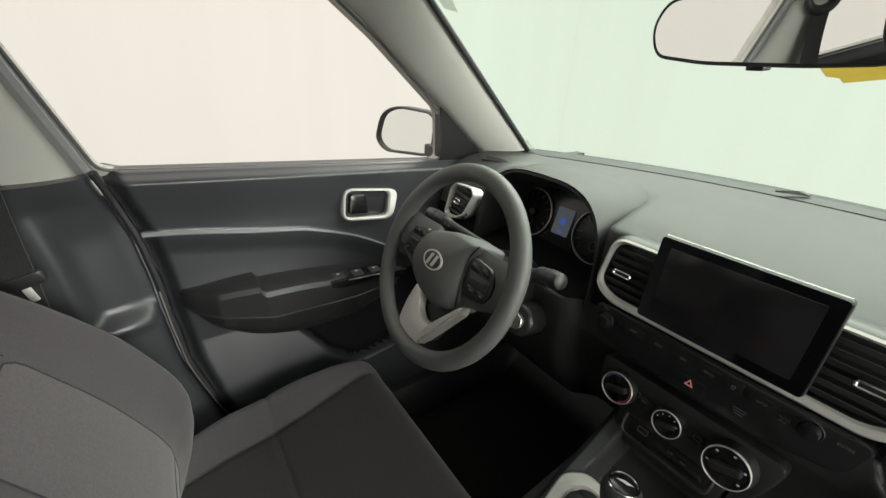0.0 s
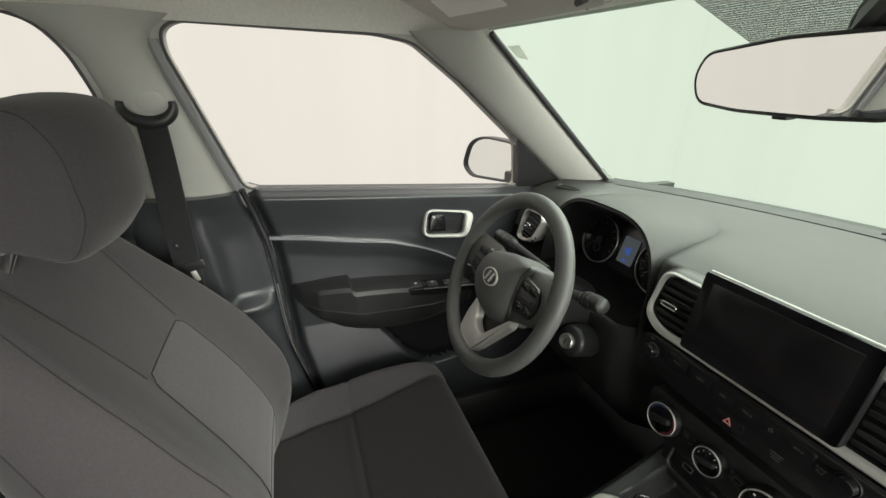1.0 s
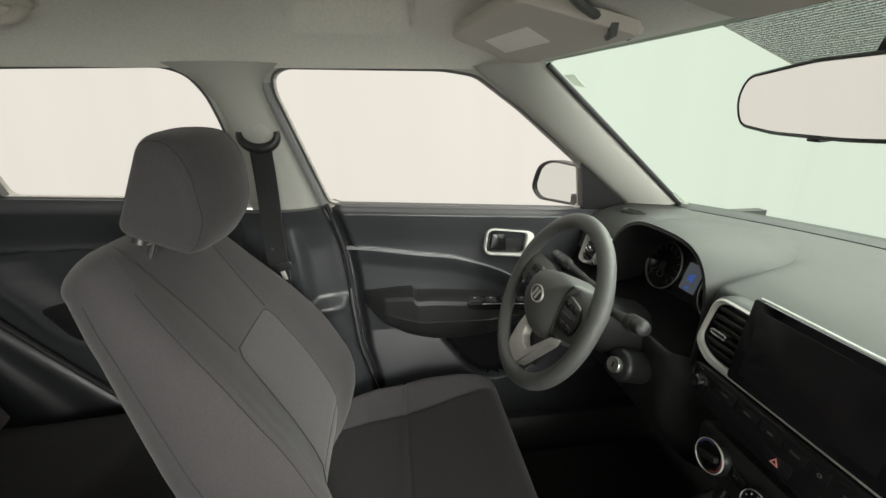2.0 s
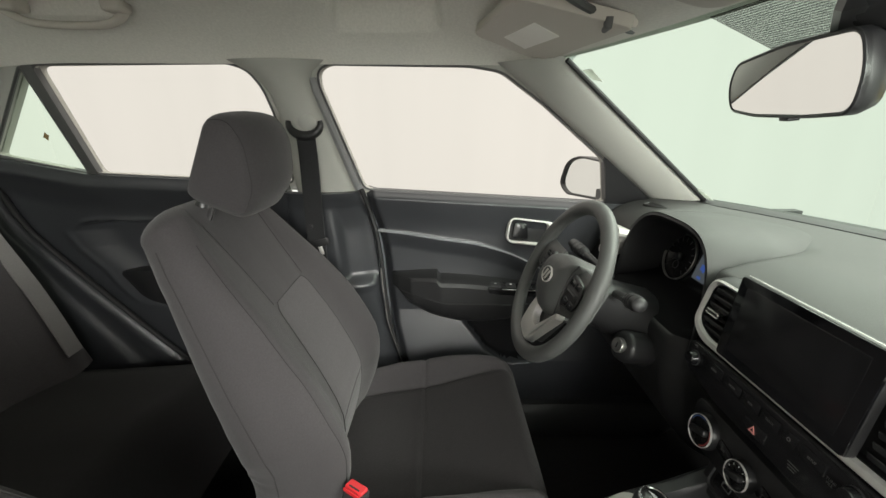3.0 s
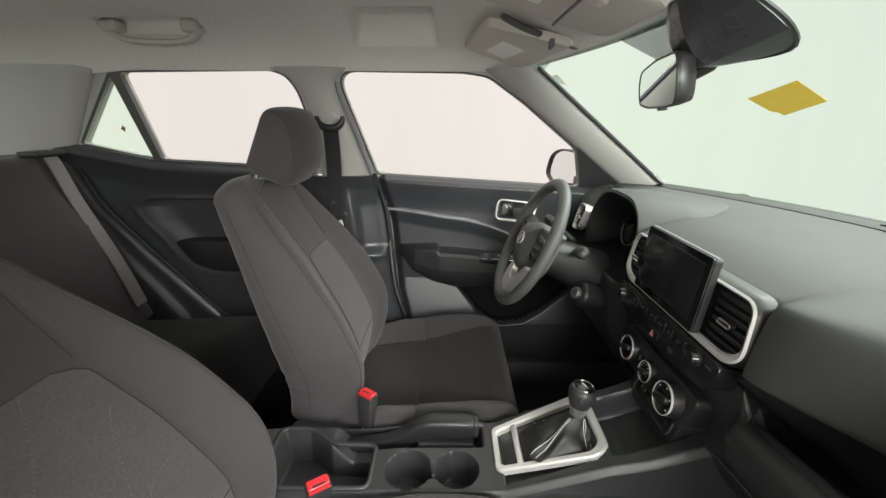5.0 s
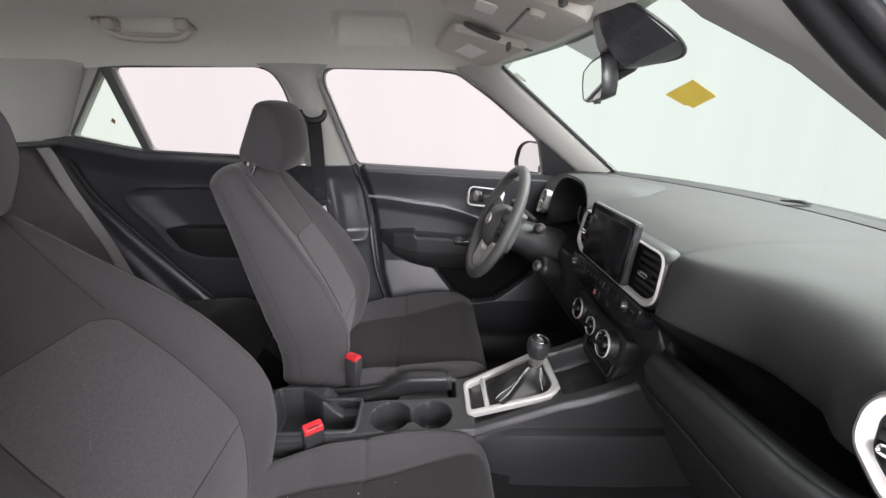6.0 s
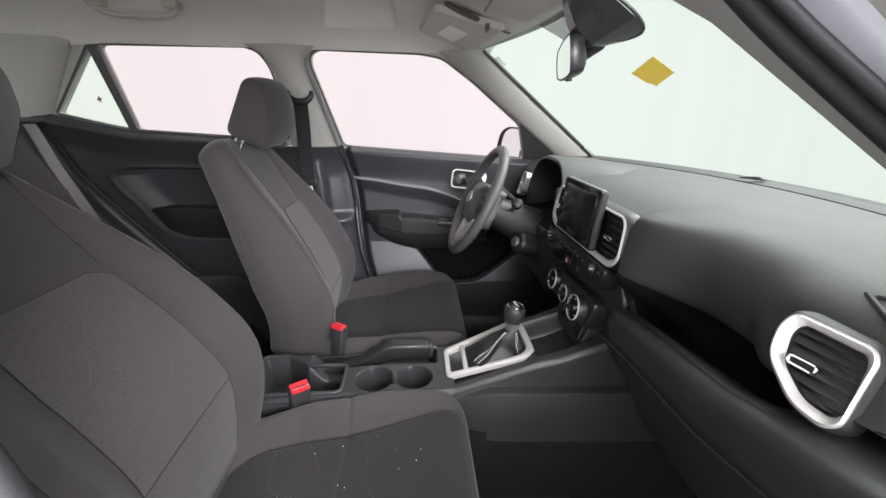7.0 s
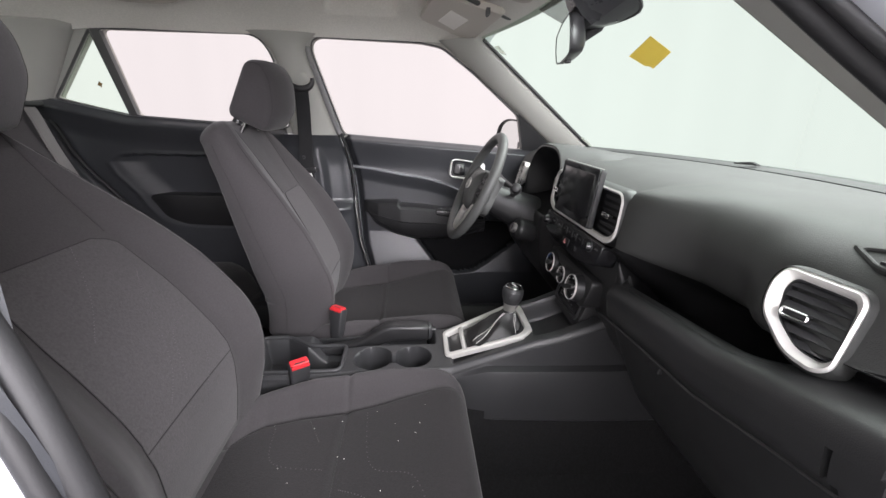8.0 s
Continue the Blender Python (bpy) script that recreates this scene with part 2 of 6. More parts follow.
def tube(pts, r, n=8, closed=False, flat=1.0):
    """A round rod along points; r may be one radius or one for each point."""
    pts = [Vector(p) for p in pts]
    k = len(pts)
    rs = r if isinstance(r, (list, tuple)) else [r] * k
    secs, nrm = [], None
    for i in range(k):
        a = pts[i - 1] if (i or closed) else pts[0]
        b = pts[(i + 1) % k] if (i < k - 1 or closed) else pts[-1]
        t = (b - a).normalized()
        if nrm is None:
            nrm = t.orthogonal().normalized()
        nrm = (nrm - t * nrm.dot(t)).normalized()
        bi = t.cross(nrm)
        secs.append([pts[i] + (nrm * math.cos(2 * math.pi * j / n) + bi * flat * math.sin(2 * math.pi * j / n)) * rs[i] for j in range(n)])
    return loft(secs, loop=closed, caps=not closed)


def curve(pts, n=8):
    """Catmull-Rom points through pts."""
    pts = [Vector(p) for p in pts]
    out = []
    for i in range(len(pts) - 1):
        p0, p1, p2, p3 = pts[max(0, i - 1)], pts[i], pts[i + 1], pts[min(len(pts) - 1, i + 2)]
        for j in range(n):
            t = j / n
            out.append(0.5 * ((2 * p1) + (p2 - p0) * t + (2 * p0 - 5 * p1 + 4 * p2 - p3) * t * t + (3 * p1 - p0 - 3 * p2 + p3) * t ** 3))
    out.append(pts[-1])
    return out


def words(text, size, m, mat, parent, name="lettering"):
    """Raised print in the built-in font, centred at the pose m."""
    data = bpy.data.curves.new(name, "FONT")
    data.body, data.size, data.align_x, data.align_y, data.extrude, data.resolution_u = text, size, "CENTER", "CENTER", 0.0002, 2
    src = new("tmp_text", data)
    bpy.context.view_layer.update()
    me = bpy.data.meshes.new_from_object(src.evaluated_get(bpy.context.evaluated_depsgraph_get()))
    bpy.data.objects.remove(src)
    bm = bmesh.new()
    bm.from_mesh(me)
    bpy.data.meshes.remove(me)
    return part(name, put(bm, m), mat, parent)


def flip(bm):
    """Mirror to the other side of the car."""
    bmesh.ops.scale(bm, vec=(-1, 1, 1), verts=bm.verts)
    bmesh.ops.reverse_faces(bm, faces=bm.faces)
    return bm


def sided(bm, s):
    return bm if s < 0 else flip(bm)

# ---- the booth round the car ----
GROUND = -0.40


def booth_box():
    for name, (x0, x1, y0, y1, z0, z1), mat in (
            ("wall_left", (-4.1, -4.0, -4.6, 4.6, GROUND, 2.9), BOOTH), ("wall_right", (4.0, 4.1, -4.6, 4.6, GROUND, 2.9), BOOTH_FILL),
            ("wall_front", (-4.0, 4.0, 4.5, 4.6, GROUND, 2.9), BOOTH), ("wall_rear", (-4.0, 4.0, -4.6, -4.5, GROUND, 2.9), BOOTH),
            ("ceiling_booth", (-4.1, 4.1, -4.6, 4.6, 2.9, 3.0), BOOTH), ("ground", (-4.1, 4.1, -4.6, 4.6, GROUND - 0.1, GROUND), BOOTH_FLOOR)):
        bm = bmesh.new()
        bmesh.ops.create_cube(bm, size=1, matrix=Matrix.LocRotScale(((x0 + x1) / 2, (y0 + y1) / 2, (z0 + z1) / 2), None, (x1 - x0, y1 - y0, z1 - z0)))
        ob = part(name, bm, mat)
        tagged(ob, "white fabric of the photo booth, glowing by its own emission" if mat is not BOOTH_FLOOR else "pale smooth booth floor under the car", "wall" if "wall" in name else name.split("_")[0], kind="structure")


booth_box()

# ---- cabin shell ----


def glass_x(z):
    return -0.724 + 0.35 * (z - 0.854)


def side_pt(y, z, off=0.0):
    """A point of the left side glass plane; off moves it outwards."""
    return Vector((glass_x(z) - off, y, z))


FRONT_WIN = [(-0.648, 0.848), (-0.728, 1.120), (-0.725, 1.150), (-0.700, 1.164), (-0.36, 1.161), (-0.285, 1.150), (-0.169, 1.076), (-0.066, 0.999), (0.020, 0.935), (0.058, 0.806)]
REAR_WIN = [(-1.385, 0.893), (-1.396, 1.160), (-0.935, 1.166), (-0.892, 1.152), (-0.866, 1.112), (-0.853, 1.05), (-0.845, 0.866)]
QUARTER_WIN = [(-1.628, 0.944), (-1.420, 1.158), (-1.402, 0.892)]


def belt(y):
    return keyed([(-1.7, 0.955), (-1.62, 0.938), (-1.40, 0.893), (-0.845, 0.864), (-0.648, 0.848), (0.06, 0.806), (0.2, 0.80)], y)


def win_loop(pts, r, off=0.0):
    return [side_pt(p.x, p.y, off) for p in rounded(pts, r, 6)]


def side_frame(s):
    """The metal and lining round the side windows, above the belt."""
    outer = [Vector(p) for p in ((0.25, 0.778), (-0.20, 1.135), (-0.32, 1.185), (-1.45, 1.185), (-1.70, 1.12), (-1.86, 0.95), (-1.80, 0.90), (-1.40, 0.875), (-0.845, 0.845), (-0.64, 0.83))]
    holes = [rounded(FRONT_WIN, 0.02, 6), rounded(REAR_WIN, 0.02, 6), rounded(QUARTER_WIN, 0.012, 3)]
    if s > 0:
        # the open doorway cuts through the belt
        outer = outer + [Vector((-0.648, 0.848)), Vector((-0.732, 1.135)), Vector((-0.72, 1.155)), Vector((-0.700, 1.164)), Vector((-0.33, 1.160)), Vector((-0.225, 1.112)), Vector((0.0, 0.90)), Vector((0.09, 0.82))]
        holes = holes[1:]
    bm = bmesh.new()
    edges = []
    for loop_pts in [outer] + holes:
        vs = [bm.verts.new(side_pt(p.x, p.y)) for p in loop_pts]
        edges += [bm.edges.new((vs[i - 1], vs[i])) for i in range(len(vs))]
    bmesh.ops.triangle_fill(bm, use_beauty=True, edges=edges)
    res = bmesh.ops.extrude_face_region(bm, geom=bm.faces[:])
    moved = [v for v in res["geom"] if isinstance(v, bmesh.types.BMVert)]
    bmesh.ops.translate(bm, verts=moved, vec=(-0.035, 0, 0.0))
    return sided(bm, s)


for s, side in ((-1, "left"), (1, "right")):
    root = thing("wall_" + side + "_frame", (s * 0.72, -0.7, 0.8), "light grey lining round the side windows", "window frame", kind="structure")
    part("lining", side_frame(s), TRIM, root)
    for pts, r, nm in ((FRONT_WIN, 0.02, "front"), (REAR_WIN, 0.02, "rear"), (QUARTER_WIN, 0.012, "quarter")):
        if s > 0 and nm == "front":
            continue
        part("window_seal", sided(tube([p + Vector((0.001, 0, 0)) for p in win_loop(pts, r)], 0.0030 if nm != "quarter" else 0.0045, 6, closed=True), s), SEAL, root, "thin dark rubber seal")
        w = thing("window_" + side + "_" + nm, (s * 0.72, pts[0][0], pts[0][1]), "clear side window pane of the car" if nm != "quarter" else "green-tinted fixed quarter window pane", "window", kind="structure")
        bm = bmesh.new()
        f = bm.faces.new([bm.verts.new(p) for p in win_loop(pts, r, 0.012)])
        ex = bmesh.ops.extrude_face_region(bm, geom=[f])
        bmesh.ops.translate(bm, verts=[v for v in ex["geom"] if isinstance(v, bmesh.types.BMVert)], vec=(-0.004, 0, 0))
        pane = part("pane", sided(bm, s), DOOR_GLASS if nm != "quarter" else QUARTER_GLASS, w)
        pane.visible_shadow = False
    # divider bar between rear door glass and quarter glass
    bar = slab([[side_pt(-1.378, 0.885, -0.004), side_pt(-1.402, 0.885, -0.004)], [side_pt(-1.392, 1.162, -0.004), side_pt(-1.418, 1.162, -0.004)]], (-0.02, 0, 0))
    part("divider", sided(bar, s), SEAL, root, "dark grey window divider bar")
    if s < 0:
        rail = [(-0.652, 0.846), (-0.676, 0.93), (-0.704, 1.03), (-0.7265, 1.105), (-0.730, 1.135)]
        part("door_frame", slab([[side_pt(y - 0.022, z, -0.006), side_pt(y - 0.012, z, -0.012), side_pt(y - 0.003, z, -0.010), side_pt(y, z, -0.002)] for y, z in rail], (-0.012, 0, 0)), GREY_PAINT, root, "grey painted frame of the front door window")


def ws_edge(z, s=-1):
    return Vector((s * (0.531 + (1.161 - z) * 0.3815), -0.149 + (1.161 - z) * 1.358, z))


def ws_pt(u, z, off=0.0):
    """A point of the windscreen: u from -1 (left edge) to 1, at height z."""
    e = ws_edge(z, 1)
    yc = 0.10 + (1.065 - z) * 1.70
    return Vector((e.x * u, yc + (e.y - yc) * u * u + off, z + off * 0.6))


def windscreen():
    secs = [[ws_pt(-1 + i / 12, 0.80 + 0.375 * j / 10) for i in range(25)] for j in range(11)]
    return slab(secs, (0, 0.004, 0.0025))


w = thing("window_windscreen", (0, 0.5, 0.82), "greenish tinted windscreen of the car", "windscreen", kind="structure")
part("pane", windscreen(), WS_GLASS, w).visible_shadow = False
part("window_seal", tube([ws_edge(z, -1) + Vector((0.006, -0.004, 0)) for z in np.linspace(0.805, 1.165, 12)], 0.006, 8), RUBBER, w)
part("window_seal", tube([ws_edge(z, 1) + Vector((-0.004, 0, 0)) for z in np.linspace(0.805, 1.16, 12)], 0.004, 6), RUBBER, w)
part("window_seal", tube([ws_pt(u, 0.818, -0.004) for u in np.linspace(-1, 1, 30)], 0.005, 6), RUBBER, w, "black lower windscreen seal")


def a_pillar(s):
    lo = [(0.225, 0.785), (0.020, 0.940), (-0.090, 1.020), (-0.195, 1.098), (-0.30, 1.168)]
    secs = []
    for i in range(21):
        t = i / 20
        e = ws_edge(0.80 + 0.375 * t, -1)
        k = t * 4
        a = min(3, int(k))
        y = lo[a][0] + (lo[a + 1][0] - lo[a][0]) * (k - a)
        z = lo[a][1] + (lo[a + 1][1] - lo[a][1]) * (k - a)
        w0 = side_pt(y, z, -0.012)
        row = []
        for j in range(9):
            f = j / 8
            p = e.lerp(w0, f)
            p += Vector((0.92, -0.20, -0.1)) * 0.017 * math.sin(math.pi * f) ** 0.6
            row.append(p)
        secs.append(row)
    return sided(slab(secs, (-0.012, 0.004, 0.0)), s)


def a_pillar_right():
    """The passenger side pillar lining, which turns round to the door seal."""
    secs = []
    for i in range(21):
        z = 0.80 + 0.375 * i / 20
        e = ws_edge(z, 1) - Vector((0.024, 0, 0))
        k = smooth(1.06, 1.16, z)
        inner = Vector((0.510 - 0.60 * (z - 1.0), -0.020 - 1.12 * (z - 1.0), z)).lerp(Vector((0.438, -0.190, z)), k)
        seal = Vector((0.571 - 0.544 * (z - 1.0), -0.069 - 1.10 * (z - 1.0), z)).lerp(Vector((0.520, -0.265, z)), k)
        row = [e, e.lerp(inner, 0.5) + Vector((-0.004, 0, 0)), inner, inner.lerp(seal, 0.12) + Vector((-0.006, -0.004, 0)), inner.lerp(seal, 0.4) + Vector((-0.005, -0.006, 0)), inner.lerp(seal, 0.75), seal, seal + Vector((0.03, 0.01, 0))]
        secs.append(row)
    return slab(secs, (0.02, 0.02, 0.01))


for s, side in ((-1, "left"), (1, "right")):
    tagged(part("trim_a_pillar_" + side, a_pillar(s) if s < 0 else a_pillar_right(), TRIM, angle=60), "pale grey moulded windscreen pillar trim", "pillar trim", kind="structure")


def liner_z(x, y):
    z = 1.163 + 0.126 * (1 - min(1, abs(x) / 0.612) ** 4.6)
    z -= 0.112 * smooth(-0.46, -0.12, y) * (1 - min(1, abs(x) / 0.612) ** 4.6)
    z -= 0.07 * smooth(-1.3, -2.0, y) * 1.0
    # shallow recess over the driver's door
    return z


def head_edge(x):
    """Front edge of the roof lining, along the windscreen header."""
    u = x / 0.54
    return -0.055 - 0.10 * u * u


def headliner():
    secs = []
    for i in range(181):
        x = -0.612 + 1.224 * i / 180
        row = []
        for j in range(221):
            y = -2.0 + (head_edge(x) + 2.0) * j / 220
            z = liner_z(x, y)
            for sx in (-1, 1):
                z += 0.062 * smooth(0.538, 0.524, abs(x)) * smooth(0.36, 0.50, abs(x)) * smooth(0.112, 0.096, abs(y + 0.545)) * (1 if x * sx > 0 else 0)
                z += 0.028 * smooth(0.034, 0.022, abs(x - sx * 0.462)) * smooth(0.128, 0.114, abs(y + 1.165))
            row.append((x, y, z))
        secs.append(row)
    return slab(secs, (0, 0, 0.006))


tagged(part("ceiling", headliner(), LINER, angle=60), "pale grey woven headliner of the car", "headliner", kind="structure")


def box(x0, x1, y0, y1, z0, z1, bev=0.0):
    bm = bmesh.new()
    bmesh.ops.create_cube(bm, size=1, matrix=Matrix.LocRotScale(((x0 + x1) / 2, (y0 + y1) / 2, (z0 + z1) / 2), None, (x1 - x0, y1 - y0, z1 - z0)))
    if bev:
        bmesh.ops.bevel(bm, geom=bm.edges[:], offset=bev, segments=3, affect="EDGES", profile=0.6)
    return bm


# outer skin, roof, floor pan and ends that close the cabin
tagged(part("roof_skin", slab([[(x, y, 1.365 - 0.135 * (abs(x) / 0.66) ** 4 - 0.11 * smooth(-0.5, 0.0, y)) for y in np.linspace(-1.95, -0.02 - 0.12 * (x / 0.66) ** 2, 20)] for x in np.linspace(-0.66, 0.66, 17)], (0, 0, 0.012)), BODY), "silver painted car roof", "roof", kind="structure")
tagged(part("floor", slab([[(x, y, 0.05 + 0.17 * bump(x, 0, 0.13) + 0.10 * smooth(-0.95, -1.1, y) + 0.22 * smooth(0.25, 0.6, y)) for y in np.linspace(-2.0, 0.62, 40)] for x in np.linspace(-0.74, 0.74, 41)], (0, 0, -0.04)), CARPET, angle=80), "black carpet of the car floor", "carpet", kind="structure")
tagged(part("wall_firewall", box(-0.74, 0.74, 0.60, 0.64, 0.05, 0.70), BLACK), "black bulkhead behind the dashboard", "bulkhead", kind="structure")
for s, side in ((-1, "left"), (1, "right")):
    tagged(part("wall_kick_panel_" + side, sided(slab([[(-0.70, y, z) for y in np.linspace(0.11, 0.62, 8)] for z in np.linspace(0.05, 0.79, 8)], (-0.03, 0, 0)), s), PLASTIC), "dark kick panel beside the foot well", "side lining", kind="structure")
tagged(part("wall_tailgate", slab([[(x, -1.98 + 0.1 * (abs(x) / 0.7) ** 2, 0.02), (x, -2.0 + 0.1 * (abs(x) / 0.7) ** 2, 0.85)] for x in np.linspace(-0.72, 0.72, 9)], (0, -0.03, 0)), PLASTIC), "dark lower tailgate lining", "tailgate", kind="structure")
tw = part("window_rear", slab([[(x, -2.0 + 0.1 * (x / 0.7) ** 2, 0.85), (x * 0.9, -1.90 + 0.08 * (x / 0.7) ** 2, 1.16)] for x in np.linspace(-0.66, 0.66, 9)], (0, -0.004, 0)), QUARTER_GLASS)
tagged(tw, "tinted rear window pane", "window", kind="structure").visible_shadow = False

# ---- door linings and lower pillars ----


def door_rear_edge(z):
    return keyed([(0.10, -0.47), (0.20, -0.515), (0.29, -0.552), (0.42, -0.588), (0.54, -0.599), (0.63, -0.604), (0.72, -0.614), (0.85, -0.648)], z)


CREASE = [(-0.62, 0.734), (-0.537, 0.724), (-0.435, 0.706), (-0.323, 0.690), (-0.241, 0.665), (-0.188, 0.644), (-0.10, 0.595), (0.02, 0.52), (0.14, 0.45)]


def lining_base(y, z):
    """The door lining leans in to meet the side glass at the belt."""
    zt = belt(y)
    return -0.742 + (glass_x(zt) + 0.010 + 0.742) * smooth(zt - 0.12, zt, z)


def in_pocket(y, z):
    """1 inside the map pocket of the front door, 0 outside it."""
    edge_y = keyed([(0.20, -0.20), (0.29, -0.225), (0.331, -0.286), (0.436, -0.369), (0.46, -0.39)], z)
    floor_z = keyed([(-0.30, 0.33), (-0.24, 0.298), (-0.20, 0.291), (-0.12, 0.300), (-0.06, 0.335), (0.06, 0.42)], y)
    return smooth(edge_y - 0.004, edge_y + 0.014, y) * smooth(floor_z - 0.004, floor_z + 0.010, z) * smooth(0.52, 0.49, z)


def front_door_x(y, z):
    """Inner face of the front door lining."""
    zc = keyed(CREASE, y)
    zt = belt(y)
    d = 0.0
    above = smooth(zc - 0.003, zc + 0.004, z)
    # upper pad swells inwards and rolls back to the glass at the belt
    d += above * (0.026 - 0.022 * smooth(zt - 0.020, zt + 0.002, z))
    # below it a bright ledge, then a hollow down to the armrest
    d += (1 - above) * (0.010 + 0.018 * smooth(zc - 0.060, zc - 0.004, z))
    # lower half steps out towards the seat, with the map pocket sunk into it
    d += 0.046 * min(1.0, max(0.0, (0.462 - z) / 0.165))
    d -= 0.052 * in_pocket(y, z)
    return lining_base(y, z) + d


def front_door_lining(s, nu=110, nv=130):
    secs = []
    for i in range(nu + 1):
        u = i / nu
        row = []
        for j in range(nv + 1):
            v = j / nv
            y0 = 0.13
            z = 0.12 + v * (0.85 - 0.12)
            y = door_rear_edge(z) + u * (y0 - door_rear_edge(z))
            z = 0.12 + v * (belt(y) - 0.12)
            x = front_door_x(y, z)
            x -= 0.03 * smooth(0.04, 0.0, u)
            row.append((x, y, z))
        secs.append(row)
    return sided(slab(secs, (-0.05, 0, 0)), s)


def armrest(s):
    secs = []
    for i in range(85):
        t = i / 84
        y = -0.578 + 0.50 * t
        top = 0.594 + 0.006 * smooth(0, 0.25, t) - 0.014 * smooth(0.275, 0.292, t) - 0.030 * smooth(0.3, 1, t)
        bot = keyed([(0, 0.568), (0.08, 0.505), (0.23, 0.467), (0.40, 0.446), (0.56, 0.442), (0.71, 0.449), (1, 0.47)], t)
        out = keyed([(0, -0.722), (0.04, -0.695), (0.12, -0.668), (0.3, -0.652), (0.7, -0.655), (0.88, -0.675), (1, -0.715)], t)
        mid = keyed([(0, 0.556), (0.06, 0.549), (0.33, 0.520), (0.56, 0.517), (1, 0.51)], t)
        pts = [(-0.735, top), (out - 0.02, top + 0.001), (out - 0.006, top - 0.004), (out, top - 0.014), (out, mid + 0.002), (out - 0.004, mid), (out - 0.001, mid - 0.003),
               (out - 0.004, (mid + bot) / 2), (out - 0.016, bot + 0.012), (out - 0.035, bot), (-0.735, bot - 0.005)]
        secs.append([(x, y, z) for x, z in pts])
    return sided(loft(secs), s)


def door_bezel(s):
    """Silver surround of the inner door release."""
    m = axes((-0.694, -0.166, 0.729), (0, 1, -0.11), (-0.12, 0.1, 1))
    outer = rounded([(-0.072, -0.040), (0.060, -0.040), (0.073, 0.034), (-0.070, 0.036)], 0.026, 6)
    inner = rounded([(-0.065, -0.033), (0.044, -0.031), (0.047, 0.030), (-0.063, 0.030)], 0.016, 6)
    return m, outer, inner


def front_door(s, side):
    root = thing("door_front_" + side, (s * 0.72, -0.25, 0.12), "dark plastic front door lining with armrest and silver handle surround", "door", kind="structure")
    lining = part("lining", front_door_lining(s, 170, 240), DOOR_PLASTIC, root, angle=60)
    # inner faces of the pocket take the black that stands for its shade
    lining.data.materials.append(RECESS_BLACK)
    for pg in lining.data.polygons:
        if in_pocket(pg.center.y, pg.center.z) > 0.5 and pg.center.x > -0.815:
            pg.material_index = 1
    # narrow ledge that follows the crease of the lining
    led = []
    for y in np.linspace(-0.614, -0.085, 60):
        zc = keyed(CREASE, y)
        zc = (keyed(CREASE, y - 0.02) + zc * 2 + keyed(CREASE, y + 0.02)) / 4
        w = keyed([(-0.60, 0.0052), (-0.40, 0.0048), (-0.25, 0.0032), (-0.085, 0.0014)], y)
        x0 = front_door_x(y, zc + 0.006)
        led.append([(x0 - 0.004, y, zc + 0.001), (x0 + 0.002, y, zc), (x0 + 0.004 + w * 0.5, y, zc - w), (x0 + 0.004 + w * 0.4, y, zc - w - 0.002), (x0 - 0.006, y, zc - w - 0.006)])
    part("crease_ledge", sided(loft(led), s), CREASE_TRIM, root, "pale narrow ledge along the door crease", angle=30)
    part("armrest", armrest(s), BLACK, root, "dark padded armrest with a split line", angle=30)
    m, outer, inner = door_bezel(s)
    bz = part("handle_surround", put(ring(outer, inner, 0.024, 0.004), m), SATIN, root, "satin silver handle surround")
    part("handle_cup", put(plate(inner, 0.004, 0.001), m @ pose(0, 0, -0.018)), BLACK, bz)
    lever = rounded([(-0.054, -0.024), (-0.006, -0.024), (-0.014, 0.022), (-0.052, 0.022)], 0.008, 5)
    part("release_lever", put(plate(lever, 0.012, 0.003), m @ pose(0, 0, -0.004)), GLOSS, bz, "black release lever")
    # window switches on the armrest
    sw = axes((-0.672, -0.20, 0.566), (0, 1, -0.06), (-1, 0, 0.12))
    panel = part("switch_panel", put(plate(rounded([(-0.095, -0.020), (0.105, -0.020), (0.105, 0.022), (-0.08, 0.022)], 0.010), 0.02, 0.002), sw), GLOSS, root, "gloss black window switch panel")
    for k, dx in enumerate((-0.068, -0.022, 0.024, 0.070)):
        key = rounded(box2(0.030, 0.024), 0.005, 3)
        part("window_switch", put(plate(key, 0.006, 0.002), sw @ pose(dx, 0.0, 0.005)), PLASTIC, panel)
        part("switch_mark", put(plate(rounded(box2(0.007, 0.004), 0.001, 2), 0.001, 0.0003), sw @ pose(dx, 0.003, 0.0058)), INK, panel)
    part("switch_trim", put(tube([(x, -0.021, 0.0) for x in np.linspace(-0.05, 0.105, 8)], 0.0009, 5), sw), STEEL, panel)
    # black triangle that carries the door mirror
    sail = [side_pt(0.016, 0.946, -0.010), side_pt(0.056, 0.800, -0.010), side_pt(0.235, 0.770, -0.010), side_pt(0.128, 0.868, -0.010)]
    bm = bmesh.new()
    f = bm.faces.new([bm.verts.new(p) for p in sail])
    ex = bmesh.ops.extrude_face_region(bm, geom=[f])
    bmesh.ops.translate(bm, verts=[v for v in ex["geom"] if isinstance(v, bmesh.types.BMVert)], vec=(-0.03, 0, 0))
    part("mirror_sail", bm, BLACK, root, "black triangular mirror mount")
    return root


front_door(-1, "left")


